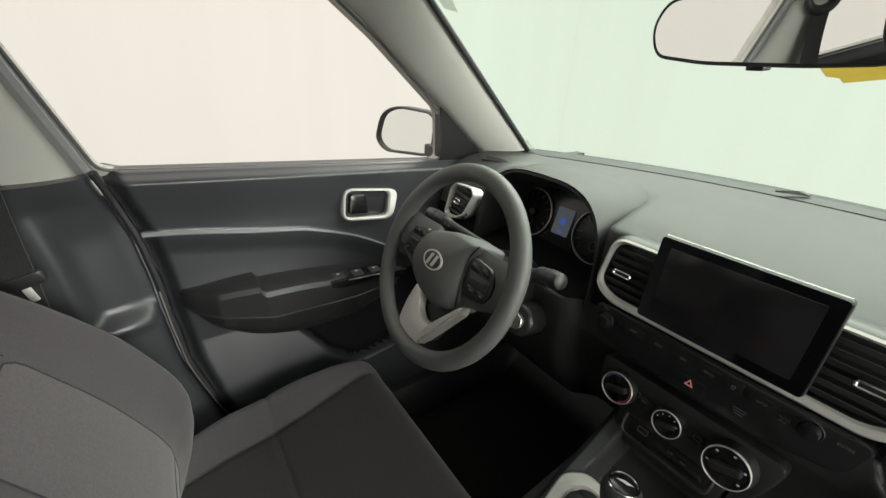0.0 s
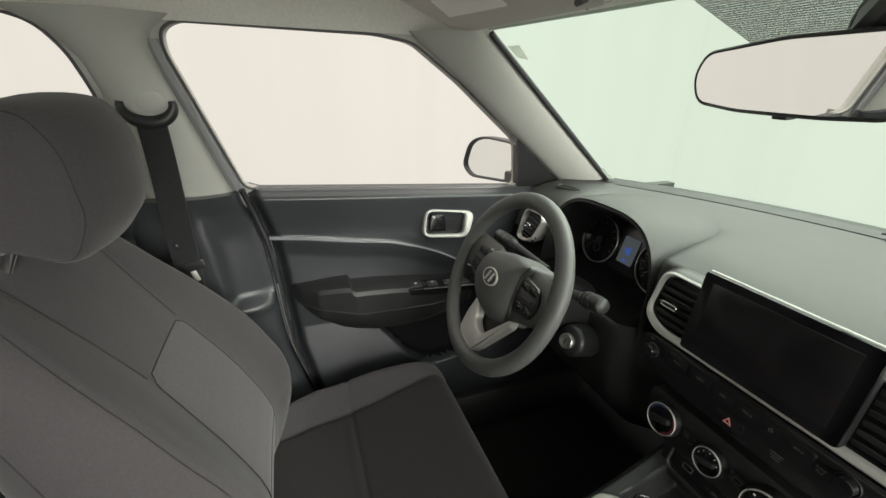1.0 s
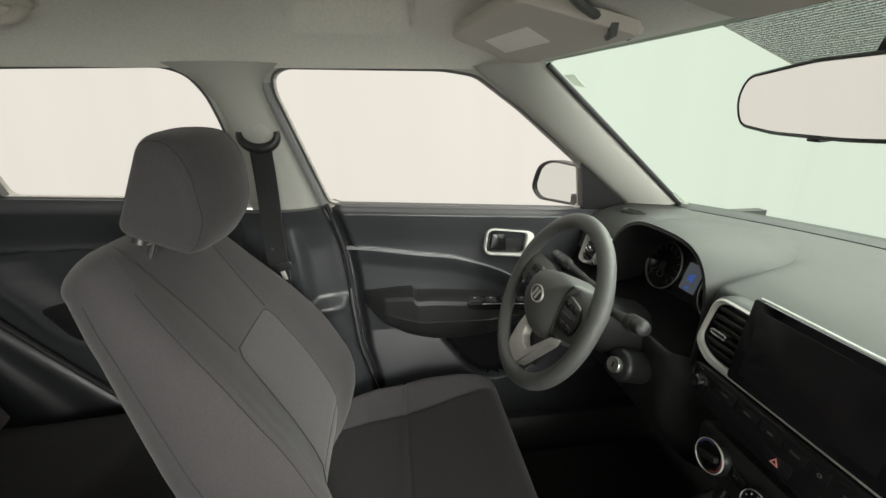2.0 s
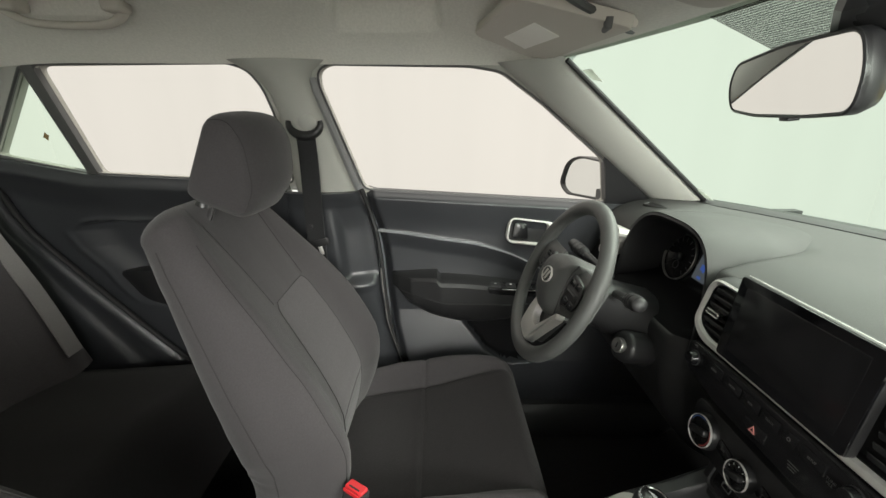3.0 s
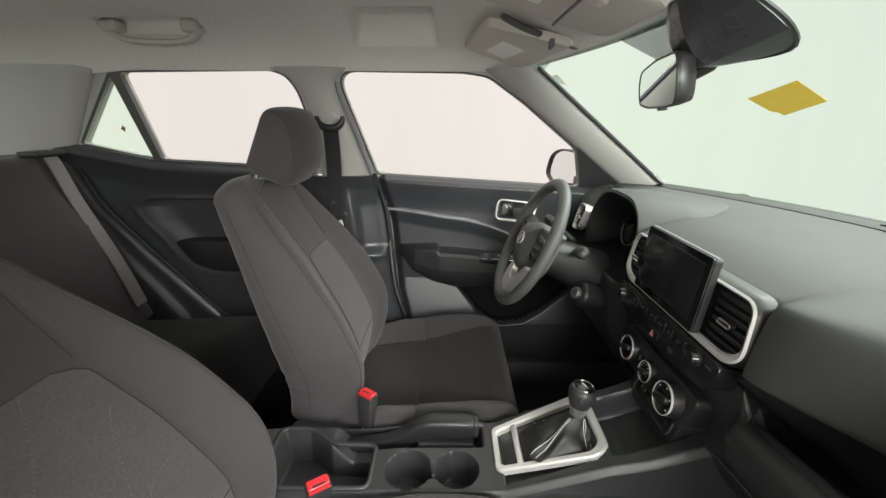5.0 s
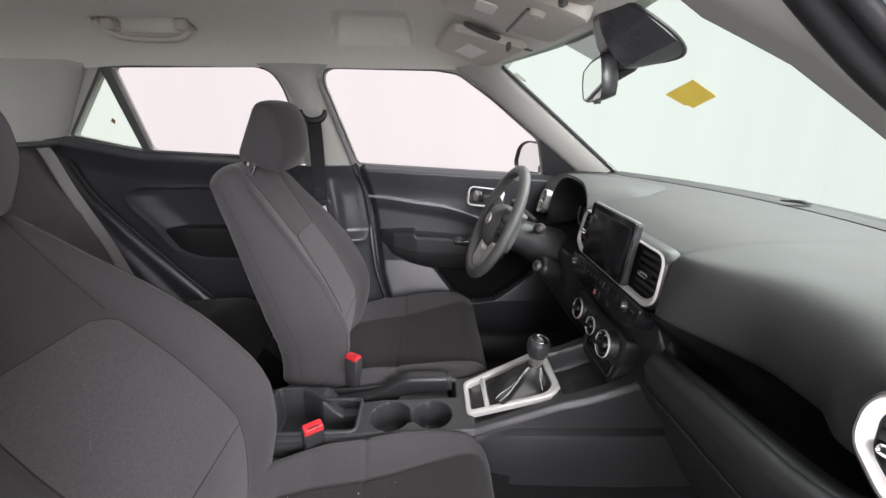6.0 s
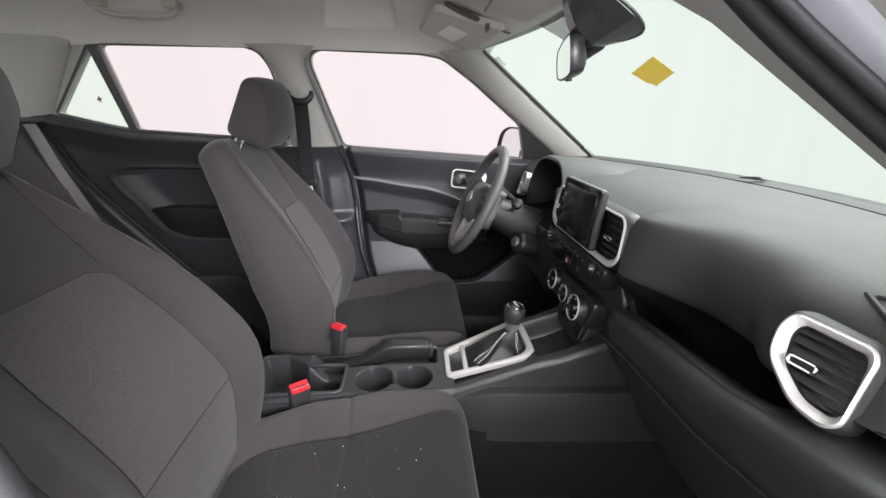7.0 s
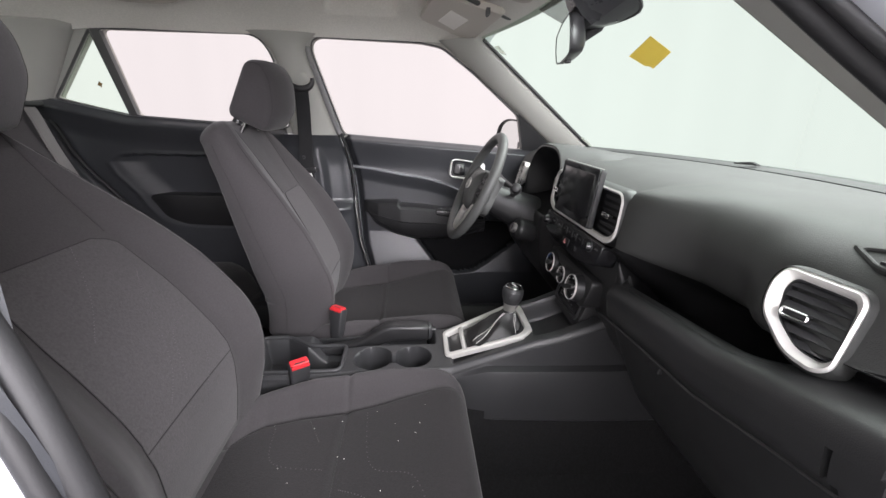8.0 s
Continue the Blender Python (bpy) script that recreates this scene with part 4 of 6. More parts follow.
def binnacle():
    root = thing("instrument_binnacle", (-0.375, 0.1, 0.66), "hooded instrument binnacle with two round gauges and a small display", "instrument cluster")
    cx = -0.372

    def arch(w, top, base, y_top, y_side, n=33):
        pts = []
        for i in range(n):
            a = math.pi * i / (n - 1)
            c, sn = math.cos(a), math.sin(a)
            x = cx + w * math.copysign(abs(c) ** 0.62, c)
            z = base + (top - base) * abs(sn) ** 0.62
            y = y_side + (y_top - y_side) * abs(sn)
            pts.append((x, y, z))
        return pts
    rows = []
    for y, w, top in ((0.340, 0.02, 0.820), (0.325, 0.060, 0.824), (0.305, 0.095, 0.828), (0.275, 0.128, 0.833), (0.235, 0.154, 0.839), (0.19, 0.169, 0.845), (0.15, 0.173, 0.850), (0.10, 0.173, 0.854), (0.066, 0.171, 0.856)):
        rows.append(arch(w, top, 0.64 if y < 0.12 else 0.74, y, y - 0.025))
    rows.append(arch(0.166, 0.853, 0.64, 0.046, 0.022))
    part("hood", slab(rows, (0.0, 0.002, -0.002)), DASH_TOP, root, "grey hood over the gauges", angle=60)
    rows = [arch(0.166, 0.853, 0.64, 0.046, 0.022), arch(0.161, 0.846, 0.64, 0.045, 0.022), arch(0.155, 0.832, 0.64, 0.065, 0.03), arch(0.148, 0.80, 0.65, 0.155, 0.13)]
    part("inner_hood", slab(rows, (0, 0.002, -0.001)), BLACK, root, "black inner side of the hood", angle=60)
    m = axes((cx, 0.135, 0.735), (1, 0, 0), (0, 0.30, 1))
    part("face", put(plate(rounded(box2(0.30, 0.17), 0.05), 0.01, 0.002), m), GLOSS, root, "gloss black gauge face")
    for dx, r in ((-0.088, 0.056), (0.088, 0.056)):
        g = m @ pose(dx, 0.0, 0.003)
        gauge = part("gauge", put(ring(circle(r, 40), circle(r - 0.0022, 40), 0.006, 0.0006), g @ pose(0, 0, 0.004)), STEEL, root, "thin silver gauge ring")
        for k in range(13):
            a = radians(225 - k * 22.5)
            tick = put(plate([Vector((-0.005, -0.0008)), Vector((0.005, -0.0008)), Vector((0.005, 0.0008)), Vector((-0.005, 0.0008))], 0.001, 0.0002), g @ pose(math.cos(a) * (r - 0.013), math.sin(a) * (r - 0.013), 0.001, 0, 0, math.degrees(a)))
            part("tick", tick, INK_DIM, gauge)
        a = radians(218)
        part("needle", put(plate([Vector((-0.006, -0.0012)), Vector((r - 0.016, -0.0005)), Vector((r - 0.016, 0.0005)), Vector((-0.006, 0.0012))], 0.001, 0.0002), g @ pose(0, 0, 0.003, 0, 0, math.degrees(a))), INK_DIM, gauge)
        part("needle_cap", put(lathe([(0.009, 0), (0.009, 0.004), (0.006, 0.006)]), g), BLACK, gauge)
        part("small_ring", put(ring(circle(0.010, 20), circle(0.0088, 20), 0.002, 0.0004), g @ pose(0, -0.02, 0.002)), INK_DIM, gauge)
    disp = part("display", put(plate(rounded(box2(0.042, 0.060), 0.003, 3), 0.003, 0.0006), m @ pose(0, 0.004, 0.004)), DISPLAY, root, "small pale lit display")
    for (x, y, w, h) in ((0, 0.004, 0.015, 0.013), (0.004, 0.004, 0.006, 0.019), (0, -0.019, 0.012, 0.006)):
        part("figure", put(plate(rounded(box2(w, h), 0.001, 2), 0.001, 0.0002), m @ pose(x, y, 0.0048)), DISPLAY_BLUE, disp)


binnacle()


def vent_slats(root, m, w, h, n, mat=BLACK, shear=0.0):
    for k in range(n):
        y = -h / 2 + h * (k + 0.5) / n
        sl = [(-w / 2, y - 0.0055, -0.004), (-w / 2, y + 0.002, -0.0005), (-w / 2, y + 0.0035, -0.001), (-w / 2, y - 0.004, -0.0065)]
        sec = [[Vector((x + shear * y, py, pz - 0.004)) for _, py, pz in sl] for x in (-w / 2, w / 2)]
        part("slat", put(loft(sec), m), mat, root)


def vent_knob(root, m, w=0.034, h=0.013):
    k = part("vent_knob", put(ring(rounded(box2(w, h), 0.006, 5), rounded(box2(w - 0.006, h - 0.006), 0.0034, 5), 0.010, 0.0015), m @ pose(0, 0, 0.010)), CHROME, root, "small silver vent knob")
    part("knob_insert", put(plate(rounded(box2(w - 0.006, h - 0.006), 0.0034, 5), 0.006, 0.0006), m @ pose(0, 0, 0.0075)), BLACK, k)


def side_vent(s):
    """Outer air vent of the dashboard in a broad silver ring."""
    root = thing("air_vent", (s * 0.568, 0.03, 0.69), "outer dashboard air vent with black slats in a satin silver ring", "air vent", "outer air vents")
    m = axes((0.5535, 0.024, 0.738), (1, 0.22, 0.0), (0, 0.40, 1))
    outer = rounded([(-0.0395, -0.006), (-0.0450, 0.030), (-0.036, 0.051), (0.036, 0.0480), (0.0445, 0.037), (0.048, -0.034), (0.034, -0.045), (0.002, -0.041)], 0.016, 5)
    inner = rounded([(-0.0235, -0.006), (-0.0310, 0.026), (-0.026, 0.0400), (0.030, 0.0370), (0.0345, 0.028), (0.0405, -0.022), (0.034, -0.032), (0.008, -0.030)], 0.011, 5)
    part("surround", sided(put(ring(outer, inner, 0.03, 0.004, 0.006), m), -s), SATIN, root, "satin silver vent ring")
    skirt = loft([at_z(outer, -0.002), at_z(inset(outer, -0.002), -0.006), at_z(inset(outer, -0.004), -0.012), at_z(inset(outer, -0.006), -0.024)], caps=False)
    part("skirt", sided(put(skirt, m), -s), DASH_TOP, root, "grey padded rim round the vent", angle=70)
    part("liner", sided(put(loft([at_z(inset(inner, -0.001), -0.0095), at_z(inset(inner, 0.0012), -0.0095), at_z(inset(inner, 0.0012), -0.039), at_z(inset(inner, -0.001), -0.039)], loop=True), m), -s), BLACK, root, "black vent duct")
    part("throat", sided(put(plate(inner, 0.004, 0.001), m @ pose(0, 0, -0.036)), -s), BLACK, root)
    for k in range(6):
        y = -0.024 + 0.0118 * k
        xs = (keyed([(-0.03, 0.000), (-0.006, -0.032), (0.026, -0.037), (0.04, -0.034)], y), keyed([(-0.03, 0.043), (-0.02, 0.046), (0.03, 0.040)], y))
        sec = [[Vector((x, y + dy, dz)) for dy, dz in ((-0.0048, -0.0130), (-0.0040, -0.0112), (0.0036, -0.0170), (0.0028, -0.0195))] for x in xs]
        part("slat", sided(put(loft(sec), m), -s), PLASTIC, root)
    mk = m @ pose(-0.005, 0.002, -0.006, 0, 0, 0)
    kk = part("vent_knob", sided(put(ring(rounded(box2(0.028, 0.010), 0.0045, 5), rounded(box2(0.023, 0.0055), 0.0025, 5), 0.010, 0.0012), mk @ pose(0, 0, 0.008)), -s), CHROME, root, "small silver vent knob")
    part("knob_insert", sided(put(plate(rounded(box2(0.023, 0.0055), 0.0025, 5), 0.006, 0.0006), mk @ pose(0, 0, 0.006)), -s), BLACK, kk)


side_vent(1)


def left_vent():
    root = thing("air_vent", (-0.596, 0.02, 0.69), "outer dashboard air vent with black slats in a thin silver ring", "air vent", "outer air vents")
    m = axes((-0.592, 0.020, 0.738), (1, -0.16, 0.0), (0, 0.25, 1))
    outer = rounded([(-0.064, -0.046), (-0.066, 0.020), (-0.046, 0.036), (0.030, 0.043), (0.048, 0.030), (0.024, -0.030), (-0.010, -0.048), (-0.052, -0.053)], 0.014, 5)
    inner = inset(outer, 0.0062)
    part("surround", put(ring(outer, inner, 0.03, 0.002, 0.002), m), SATIN, root, "thin satin silver vent ring")
    part("throat", put(plate(inner, 0.004, 0.001), m @ pose(0, 0, -0.024)), BLACK, root)
    vent_slats(root, m @ pose(-0.010, -0.004, -0.002), 0.082, 0.07, 6, PLASTIC, 0.15)
    vent_knob(root, m @ pose(-0.012, -0.004, -0.006), 0.030, 0.013)


left_vent()

STACK = axes((0.0, 0.006, 0.75), (1, 0, 0), (0, 0.11, 1))


def centre_vents():
    root = thing("air_vent", (0.0, 0.0, 0.70), "pair of centre air vents with black slats in one silver surround", "air vent")
    outer = rounded([(-0.160, -0.056), (0.164, -0.056), (0.194, -0.034), (0.187, 0.052), (-0.178, 0.054), (-0.191, -0.034)], 0.026, 6)
    inner = rounded([(-0.152, -0.043), (0.156, -0.043), (0.184, -0.026), (0.178, 0.045), (-0.170, 0.047), (-0.182, -0.026)], 0.020, 6)
    skirt = loft([at_z(outer, -0.003), at_z(inset(outer, -0.003), -0.008), at_z(inset(outer, -0.005), -0.016), at_z(inset(outer, -0.006), -0.030)], caps=False)
    part("skirt", put(skirt, STACK), BLACK, root, "dark padded rim round the vents", angle=70)
    part("surround", put(ring(outer, inner, 0.034, 0.003, 0.002), STACK), SATIN, root, "satin silver vent surround")
    part("liner", put(loft([at_z(inset(inner, -0.001), -0.006), at_z(inset(inner, 0.0012), -0.006), at_z(inset(inner, 0.0012), -0.033), at_z(inset(inner, -0.001), -0.033)], loop=True), STACK), BLACK, root, "black vent duct")
    part("throat", put(plate(inner, 0.005, 0.001), STACK @ pose(0, 0, -0.017)), BLACK, root)
    for sx in (-1, 1):
        vent_slats(root, STACK @ pose(sx * 0.140, 0.0, -0.004), 0.076, 0.082, 6, PLASTIC)
        vent_knob(root, STACK @ pose(sx * 0.146, 0.0, -0.004), 0.030, 0.010)


centre_vents()


def touch_screen():
    root = thing("touch_screen", (0, 0.0, 0.70), "switched-off glossy black touch screen standing on the dashboard", "screen")
    m = axes((0.001, -0.008, 0.7725), (1, 0, 0), (0, 0.11, 1))
    body = rounded(box2(0.205, 0.127), 0.007, 5)
    part("casing", put(plate(body, 0.011, 0.002), m @ pose(0, 0, -0.003)), BLACK, root)
    part("stand", put(plate(rounded(box2(0.14, 0.08), 0.01, 4), 0.014, 0.002), m @ pose(0, -0.01, -0.013)), BLACK, root, "black screen stand")
    part("glass", put(plate(inset(body, 0.001), 0.004, 0.001), m), SCREEN, root, "glossy black glass", angle=8)
    part("active_area", put(plate(rounded(box2(0.172, 0.098), 0.002, 2), 0.0006, 0.0002), m @ pose(0, 0.001, 0.0003)), GLOSS, root)
    part("top_trim", put(tube([(x, 0.0636, -0.008) for x in np.linspace(-0.099, 0.099, 8)], 0.0009, 6), m), SATIN, root, "thin chrome top edge")


touch_screen()


def control_strip():
    root = thing("audio_controls", (0, -0.006, 0.63), "gloss black row of audio buttons with two knobs", "control panel")
    m = axes((0.0, -0.010, 0.667), (1, 0, 0), (0, 0.12, 1))
    part("panel", put(plate(rounded([(-0.172, 0.026), (-0.160, -0.022), (-0.08, -0.036), (0.085, -0.036), (0.160, -0.022), (0.176, 0.026)], 0.014, 5), 0.045, 0.003), m), GLOSS, root)
    for x, ky in ((-0.145, 0.002), (0.122, 0.010)):
        k = part("knob", put(lathe([(0.0118, -0.004), (0.0118, 0.001), (0.0105, 0.003), (0.0098, 0.010), (0.0088, 0.012), (0.001, 0.0125)]), m @ pose(x, ky, 0)), GLOSS, root, "black turning knob")
        part("collar", put(ring(circle(0.0124, 28), circle(0.0117, 28), 0.003, 0.0004), m @ pose(x, ky, 0.003)), PLASTIC, k)
    for x, y, w, txt in ((-0.098, 0.010, 0.038, "RADIO"), (-0.058, 0.010, 0.036, "MEDIA"), (-0.022, 0.010, 0.034, "SEEK"), (0.012, 0.010, 0.032, "TRACK"), (0.042, 0.010, 0.022, ""), (0.074, 0.010, 0.034, "SETUP")):
        key = part("button", put(plate(rounded(box2(w - 0.002, 0.017), 0.0025, 3), 0.003, 0.0008), m @ pose(x, y, 0.002)), GLOSS, root)
        if txt:
            words(txt, 0.0042, m @ pose(x, y, 0.0023), INK_DIM, key)
        else:
            part("mark", put(ring(circle(0.0026, 14), circle(0.0017, 14), 0.0008, 0.0002), m @ pose(x, y, 0.0026)), INK_DIM, key)
    words("TUNE\nFILE", 0.0046, m @ pose(0.098, 0.004, 0.0005), INK_DIM, root)
    words("ENTER", 0.0050, m @ pose(0.152, 0.012, 0.0005), INK_DIM, root)
    words("VOL", 0.0042, m @ pose(-0.151, 0.021, 0.0005), INK_DIM, root)
    hz = part("hazard_button", put(plate(rounded(box2(0.040, 0.018), 0.004, 3), 0.003, 0.001), m @ pose(-0.004, -0.018, 0.0012)), GLOSS, root, "hazard light button with a red triangle")
    tri = [Vector((-0.0058, -0.0042)), Vector((0.0058, -0.0042)), Vector((0.0, 0.0062))]
    part("triangle", put(ring(tri, [p * 0.55 for p in tri], 0.001, 0.0003), m @ pose(-0.004, -0.018, 0.0032)), INK_PINK, hz)
    for k in range(3):
        part("lettering", put(plate(rounded(box2(0.016 - 0.003 * k, 0.0010), 0.0004, 2), 0.0008, 0.0002), m @ pose(0.058, -0.014 - 0.0036 * k, 0.001)), INK_DIM, root)


control_strip()


def dial(root, m, r, tall, mat_ring):
    k = part("dial", put(lathe([(r * 1.12, -0.012), (r * 1.10, tall * 0.35), (r * 1.02, tall * 0.8), (r * 0.98, tall)], 40), m), BLACK, root, "round climate dial")
    part("dial_ring", put(ring(circle(r * 1.0, 40), circle(r * 0.958, 40), 0.006, 0.0006), m @ pose(0, 0, tall + 0.002)), mat_ring, k, "thin silver dial ring")
    part("dial_face", put(plate(circle(r * 0.93, 40), 0.004, 0.0006), m @ pose(0, 0, tall)), GLOSS, k)
    part("grip", put(plate(rounded(box2(r * 1.35, r * 0.42), r * 0.18, 4), 0.012, 0.003), m @ pose(0, 0, tall + 0.008, 0, 0, 20)), BLACK, k)
    return k


def climate_panel():
    root = thing("climate_controls", (0, 0.0, 0.50), "black climate panel with three silver-ringed dials", "control panel")
    m = axes((-0.012, 0.004, 0.562), (1, 0, 0), (0, 0.16, 1))
    part("panel", put(plate(rounded([(-0.135, 0.036), (-0.120, -0.040), (0.120, -0.040), (0.140, 0.036)], 0.022, 6), 0.05, 0.005), m), BLACK, root)
    a = dial(root, m @ pose(-0.087, -0.003, 0), 0.0265, 0.012, SATIN)
    b = dial(root, m @ pose(-0.002, -0.006, 0), 0.0215, 0.012, SATIN)
    c = dial(root, m @ pose(0.083, -0.003, 0), 0.0295, 0.020, SATIN)
    for a0, a1, ink in ((85, 165, INK_BLUE), (35, -65, INK_RED)):
        strip = []
        for k in range(17):
            t = radians(a0 + (a1 - a0) * k / 16)
            strip.append([Vector((r * math.cos(t), r * math.sin(t), z)) for r, z in ((0.0219, 0), (0.0238, 0), (0.0238, 0.0008), (0.0219, 0.0008))])
        part("temperature_arc", put(loft(strip), m @ pose(-0.087, -0.003, 0.0122)), ink, a, "coloured temperature arc")
    for k in range(5):
        t = radians(20 + 35 * k)
        part("fan_mark", put(plate(rounded(box2(0.0012, 0.0024), 0.0004, 2), 0.0008, 0.0002), m @ pose(-0.002 + 0.0155 * math.cos(t), -0.006 + 0.0155 * math.sin(t), 0.0135, 0, 0, math.degrees(t) + 90)), INK, b)
        t = radians(-30 + 55 * k)
        part("vent_mark", put(plate(rounded(box2(0.0034, 0.0024), 0.0006, 2), 0.0008, 0.0002), m @ pose(0.083 + 0.0225 * math.cos(t), -0.003 + 0.0225 * math.sin(t), 0.0215)), INK, c)
    for x, txt in ((-0.046, "A/C"), (0.038, "")):
        key = part("button", put(plate(rounded([(-0.016, -0.006), (0.012, -0.012), (0.018, 0.006), (-0.012, 0.012)], 0.004, 3), 0.004, 0.001), m @ pose(x, -0.002, 0.002)), GLOSS, root)
        if txt:
            words(txt, 0.005, m @ pose(x, -0.002, 0.0023), INK_DIM, key)
        else:
            part("mark", put(ring(rounded(box2(0.012, 0.007), 0.002, 3), rounded(box2(0.010, 0.005), 0.001, 3), 0.0006, 0.0002), m @ pose(x, -0.002, 0.0026)), INK_DIM, key)
    # socket panel below
    u = axes((-0.012, 0.020, 0.494), (1, 0, 0), (0, 0.30, 1))
    sp = part("socket_panel", put(plate(rounded([(-0.085, -0.042), (0.085, -0.042), (0.090, 0.034), (-0.090, 0.034)], 0.014, 5), 0.04, 0.004), u), BLACK, root, "dark panel with charging sockets")
    part("socket_rim", put(ring(rounded(box2(0.150, 0.056), 0.016, 5), rounded(box2(0.138, 0.044), 0.012, 5), 0.006, 0.0022), u @ pose(0, -0.002, 0.003)), PLASTIC, sp, "raised rounded rim")
    part("socket_insert", put(plate(rounded(box2(0.126, 0.032), 0.009, 5), 0.003, 0.001), u @ pose(0, -0.002, 0.0018)), GLOSS, sp, "gloss black insert")
    part("usb_socket", put(ring(rounded(box2(0.018, 0.010), 0.002, 3), rounded(box2(0.015, 0.007), 0.001, 3), 0.003, 0.0004), u @ pose(-0.038, -0.002, 0.0028)), INK_DIM, sp)
    words("12V", 0.006, u @ pose(0.010, -0.004, 0.0021), INK_DIM, sp)
    words("MAX", 0.0040, u @ pose(0.030, -0.006, 0.0021), INK_DIM, sp)


climate_panel()


def steering():
    root = thing("steering_wheel", (-0.372, -0.1, 0.60), "dark grey three-spoke steering wheel with a silver lower spoke", "steering wheel")
    tilt = radians(25)
    m = axes((-0.372, -0.182, 0.716), (1, 0, 0), (0, math.sin(tilt), math.cos(tilt)))
    R, r = 0.168, 0.0165
    secs = []
    for i in range(72):
        a = 2 * math.pi * i / 72
        c = Vector((math.cos(a), math.sin(a), 0))
        bulge = 1 + 0.10 * (bump(a, radians(20), 0.2) + bump(a, radians(160), 0.2))
        secs.append([c * (R + math.cos(b) * r * bulge) + Vector((0, 0, math.sin(b) * r * 0.88 * bulge)) for b in [2 * math.pi * k / 16 for k in range(16)]])
    part("rim", put(loft(secs, loop=True), m), WHEEL_SKIN, root, "dark grey grained rim", angle=70)
    # airbag cover, domed
    ol = rounded([(-0.062, 0.044), (-0.080, 0.020), (-0.086, -0.018), (-0.066, -0.045), (-0.026, -0.067), (0.023, -0.076), (0.066, -0.060), (0.072, -0.028), (0.064, 0.006), (0.064, 0.038), (0.074, 0.062), (0.010, 0.064)], 0.016, 4)
    rows = [at_z(ol, -0.060), at_z(ol, -0.006), at_z(inset(ol, 0.003), 0.003), at_z([p * 0.86 for p in ol], 0.014), at_z([p * 0.55 for p in ol], 0.022), at_z([p * 0.18 for p in ol], 0.025)]
    part("airbag_cover", put(loft(rows), m), WHEEL_SKIN, root, "dark domed airbag cover", angle=50)
    em = m @ pose(0, 0.002, 0.0275)
    ell = [Vector((0.026 * math.cos(t), 0.0175 * math.sin(t))) for t in np.linspace(0, 2 * math.pi, 37)[:-1]]
    e = part("emblem", put(ring(ell, [p * 0.86 for p in ell], 0.004, 0.0008), em), SPOKE, root, "oval silver emblem")
    part("emblem_plate", put(plate([p * 0.86 for p in ell], 0.003, 0.0004), em @ pose(0, 0, -0.0008)), PLASTIC, e)
    for dx in (-0.0068, 0.0068):
        bar = [Vector((dx - 0.0075, -0.0105)), Vector((dx - 0.0005, -0.0110)), Vector((dx + 0.0075, 0.0105)), Vector((dx + 0.0005, 0.0110))]
        part("emblem_bar", put(plate(bar, 0.003, 0.0005), em @ pose(0, 0, 0.0005)), SPOKE, e, "slanting silver bar")
    for sx in (-1, 1):
        sp = loft([[Vector((sx * x, y, z)) for y, z in ((y0 + 0.006, -0.024), (y0, -0.012 + lift), (y0 + 0.012, -0.004 + lift), (y1 - 0.016, -0.004 + lift), (y1, -0.013 + lift), (y1 - 0.008, -0.024))] for x, y0, y1, lift in ((0.055, -0.045, 0.056, 0.002), (0.085, -0.042, 0.056, 0.001), (0.115, -0.034, 0.056, 0.000), (0.140, -0.022, 0.058, 0.001), (0.160, -0.016, 0.060, 0.004))])
        part("side_spoke", put(sp, m), WHEEL_SKIN, root, "dark side spoke", angle=50)
        pod = m @ pose(sx * 0.094, 0.006, 0.003, 0, sx * 5, 0)
        outline = [(sx * a, b) for a, b in ((-0.025, 0.036), (-0.027, 0.008), (-0.019, -0.032), (0.026, -0.026), (0.034, -0.010), (0.033, 0.012), (0.018, 0.030))]
        if sx < 0:
            outline.reverse()
        po = part("switch_pod", put(plate(rounded(outline, 0.006, 4), 0.016, 0.002), pod), BLACK, root, "black switch pod with buttons")
        for yy, hh, keys in ((0.021, 0.013, ((-0.011, 0.021), (0.012, 0.020))), (0.003, 0.017, ((0.002, 0.048),)), (-0.017, 0.014, ((-0.008, 0.020), (0.015, 0.021)))):
            for xx, ww in keys:
                at = pod @ pose(sx * (xx + 0.10 * (0.003 - yy)), yy, 0.0008, 0, 0, -4 * sx)
                key = part("wheel_button", put(plate(rounded(box2(ww, hh), 0.003, 3), 0.004, 0.001), at), GLOSS if len(keys) > 1 else PLASTIC, po)
                part("button_mark", put(plate(rounded(box2(0.005, 0.0018), 0.0004, 2), 0.0008, 0.0002), at @ pose(0, 0.001, 0.0004)), INK_DIM, key)
            if len(keys) == 1:
                part("rocker_ridge", put(tube([(-0.016, 0, 0), (0.016, 0, 0)], 0.0024, 8), pod @ pose(sx * 0.002, yy, 0.0016)), BLACK, po)
    # parting line of the cover along the right-hand switches
    part("cover_gap", put(tube([(0.0715, 0.060, 0.006), (0.061, 0.038, 0.006), (0.060, 0.020, 0.006), (0.067, -0.015, 0.006), (0.070, -0.05, 0.0)], 0.0016, 6), m), BLACK, root)
    # lower fork in silver: a broad limb, a slim limb and their common root round a gap
    broad = rounded([(-0.046, -0.058), (-0.056, -0.098), (-0.057, -0.137), (-0.040, -0.157), (-0.008, -0.161), (0.022, -0.150), (0.032, -0.130), (0.028, -0.108), (0.004, -0.110), (-0.015, -0.098), (-0.027, -0.064)], 0.006, 4)
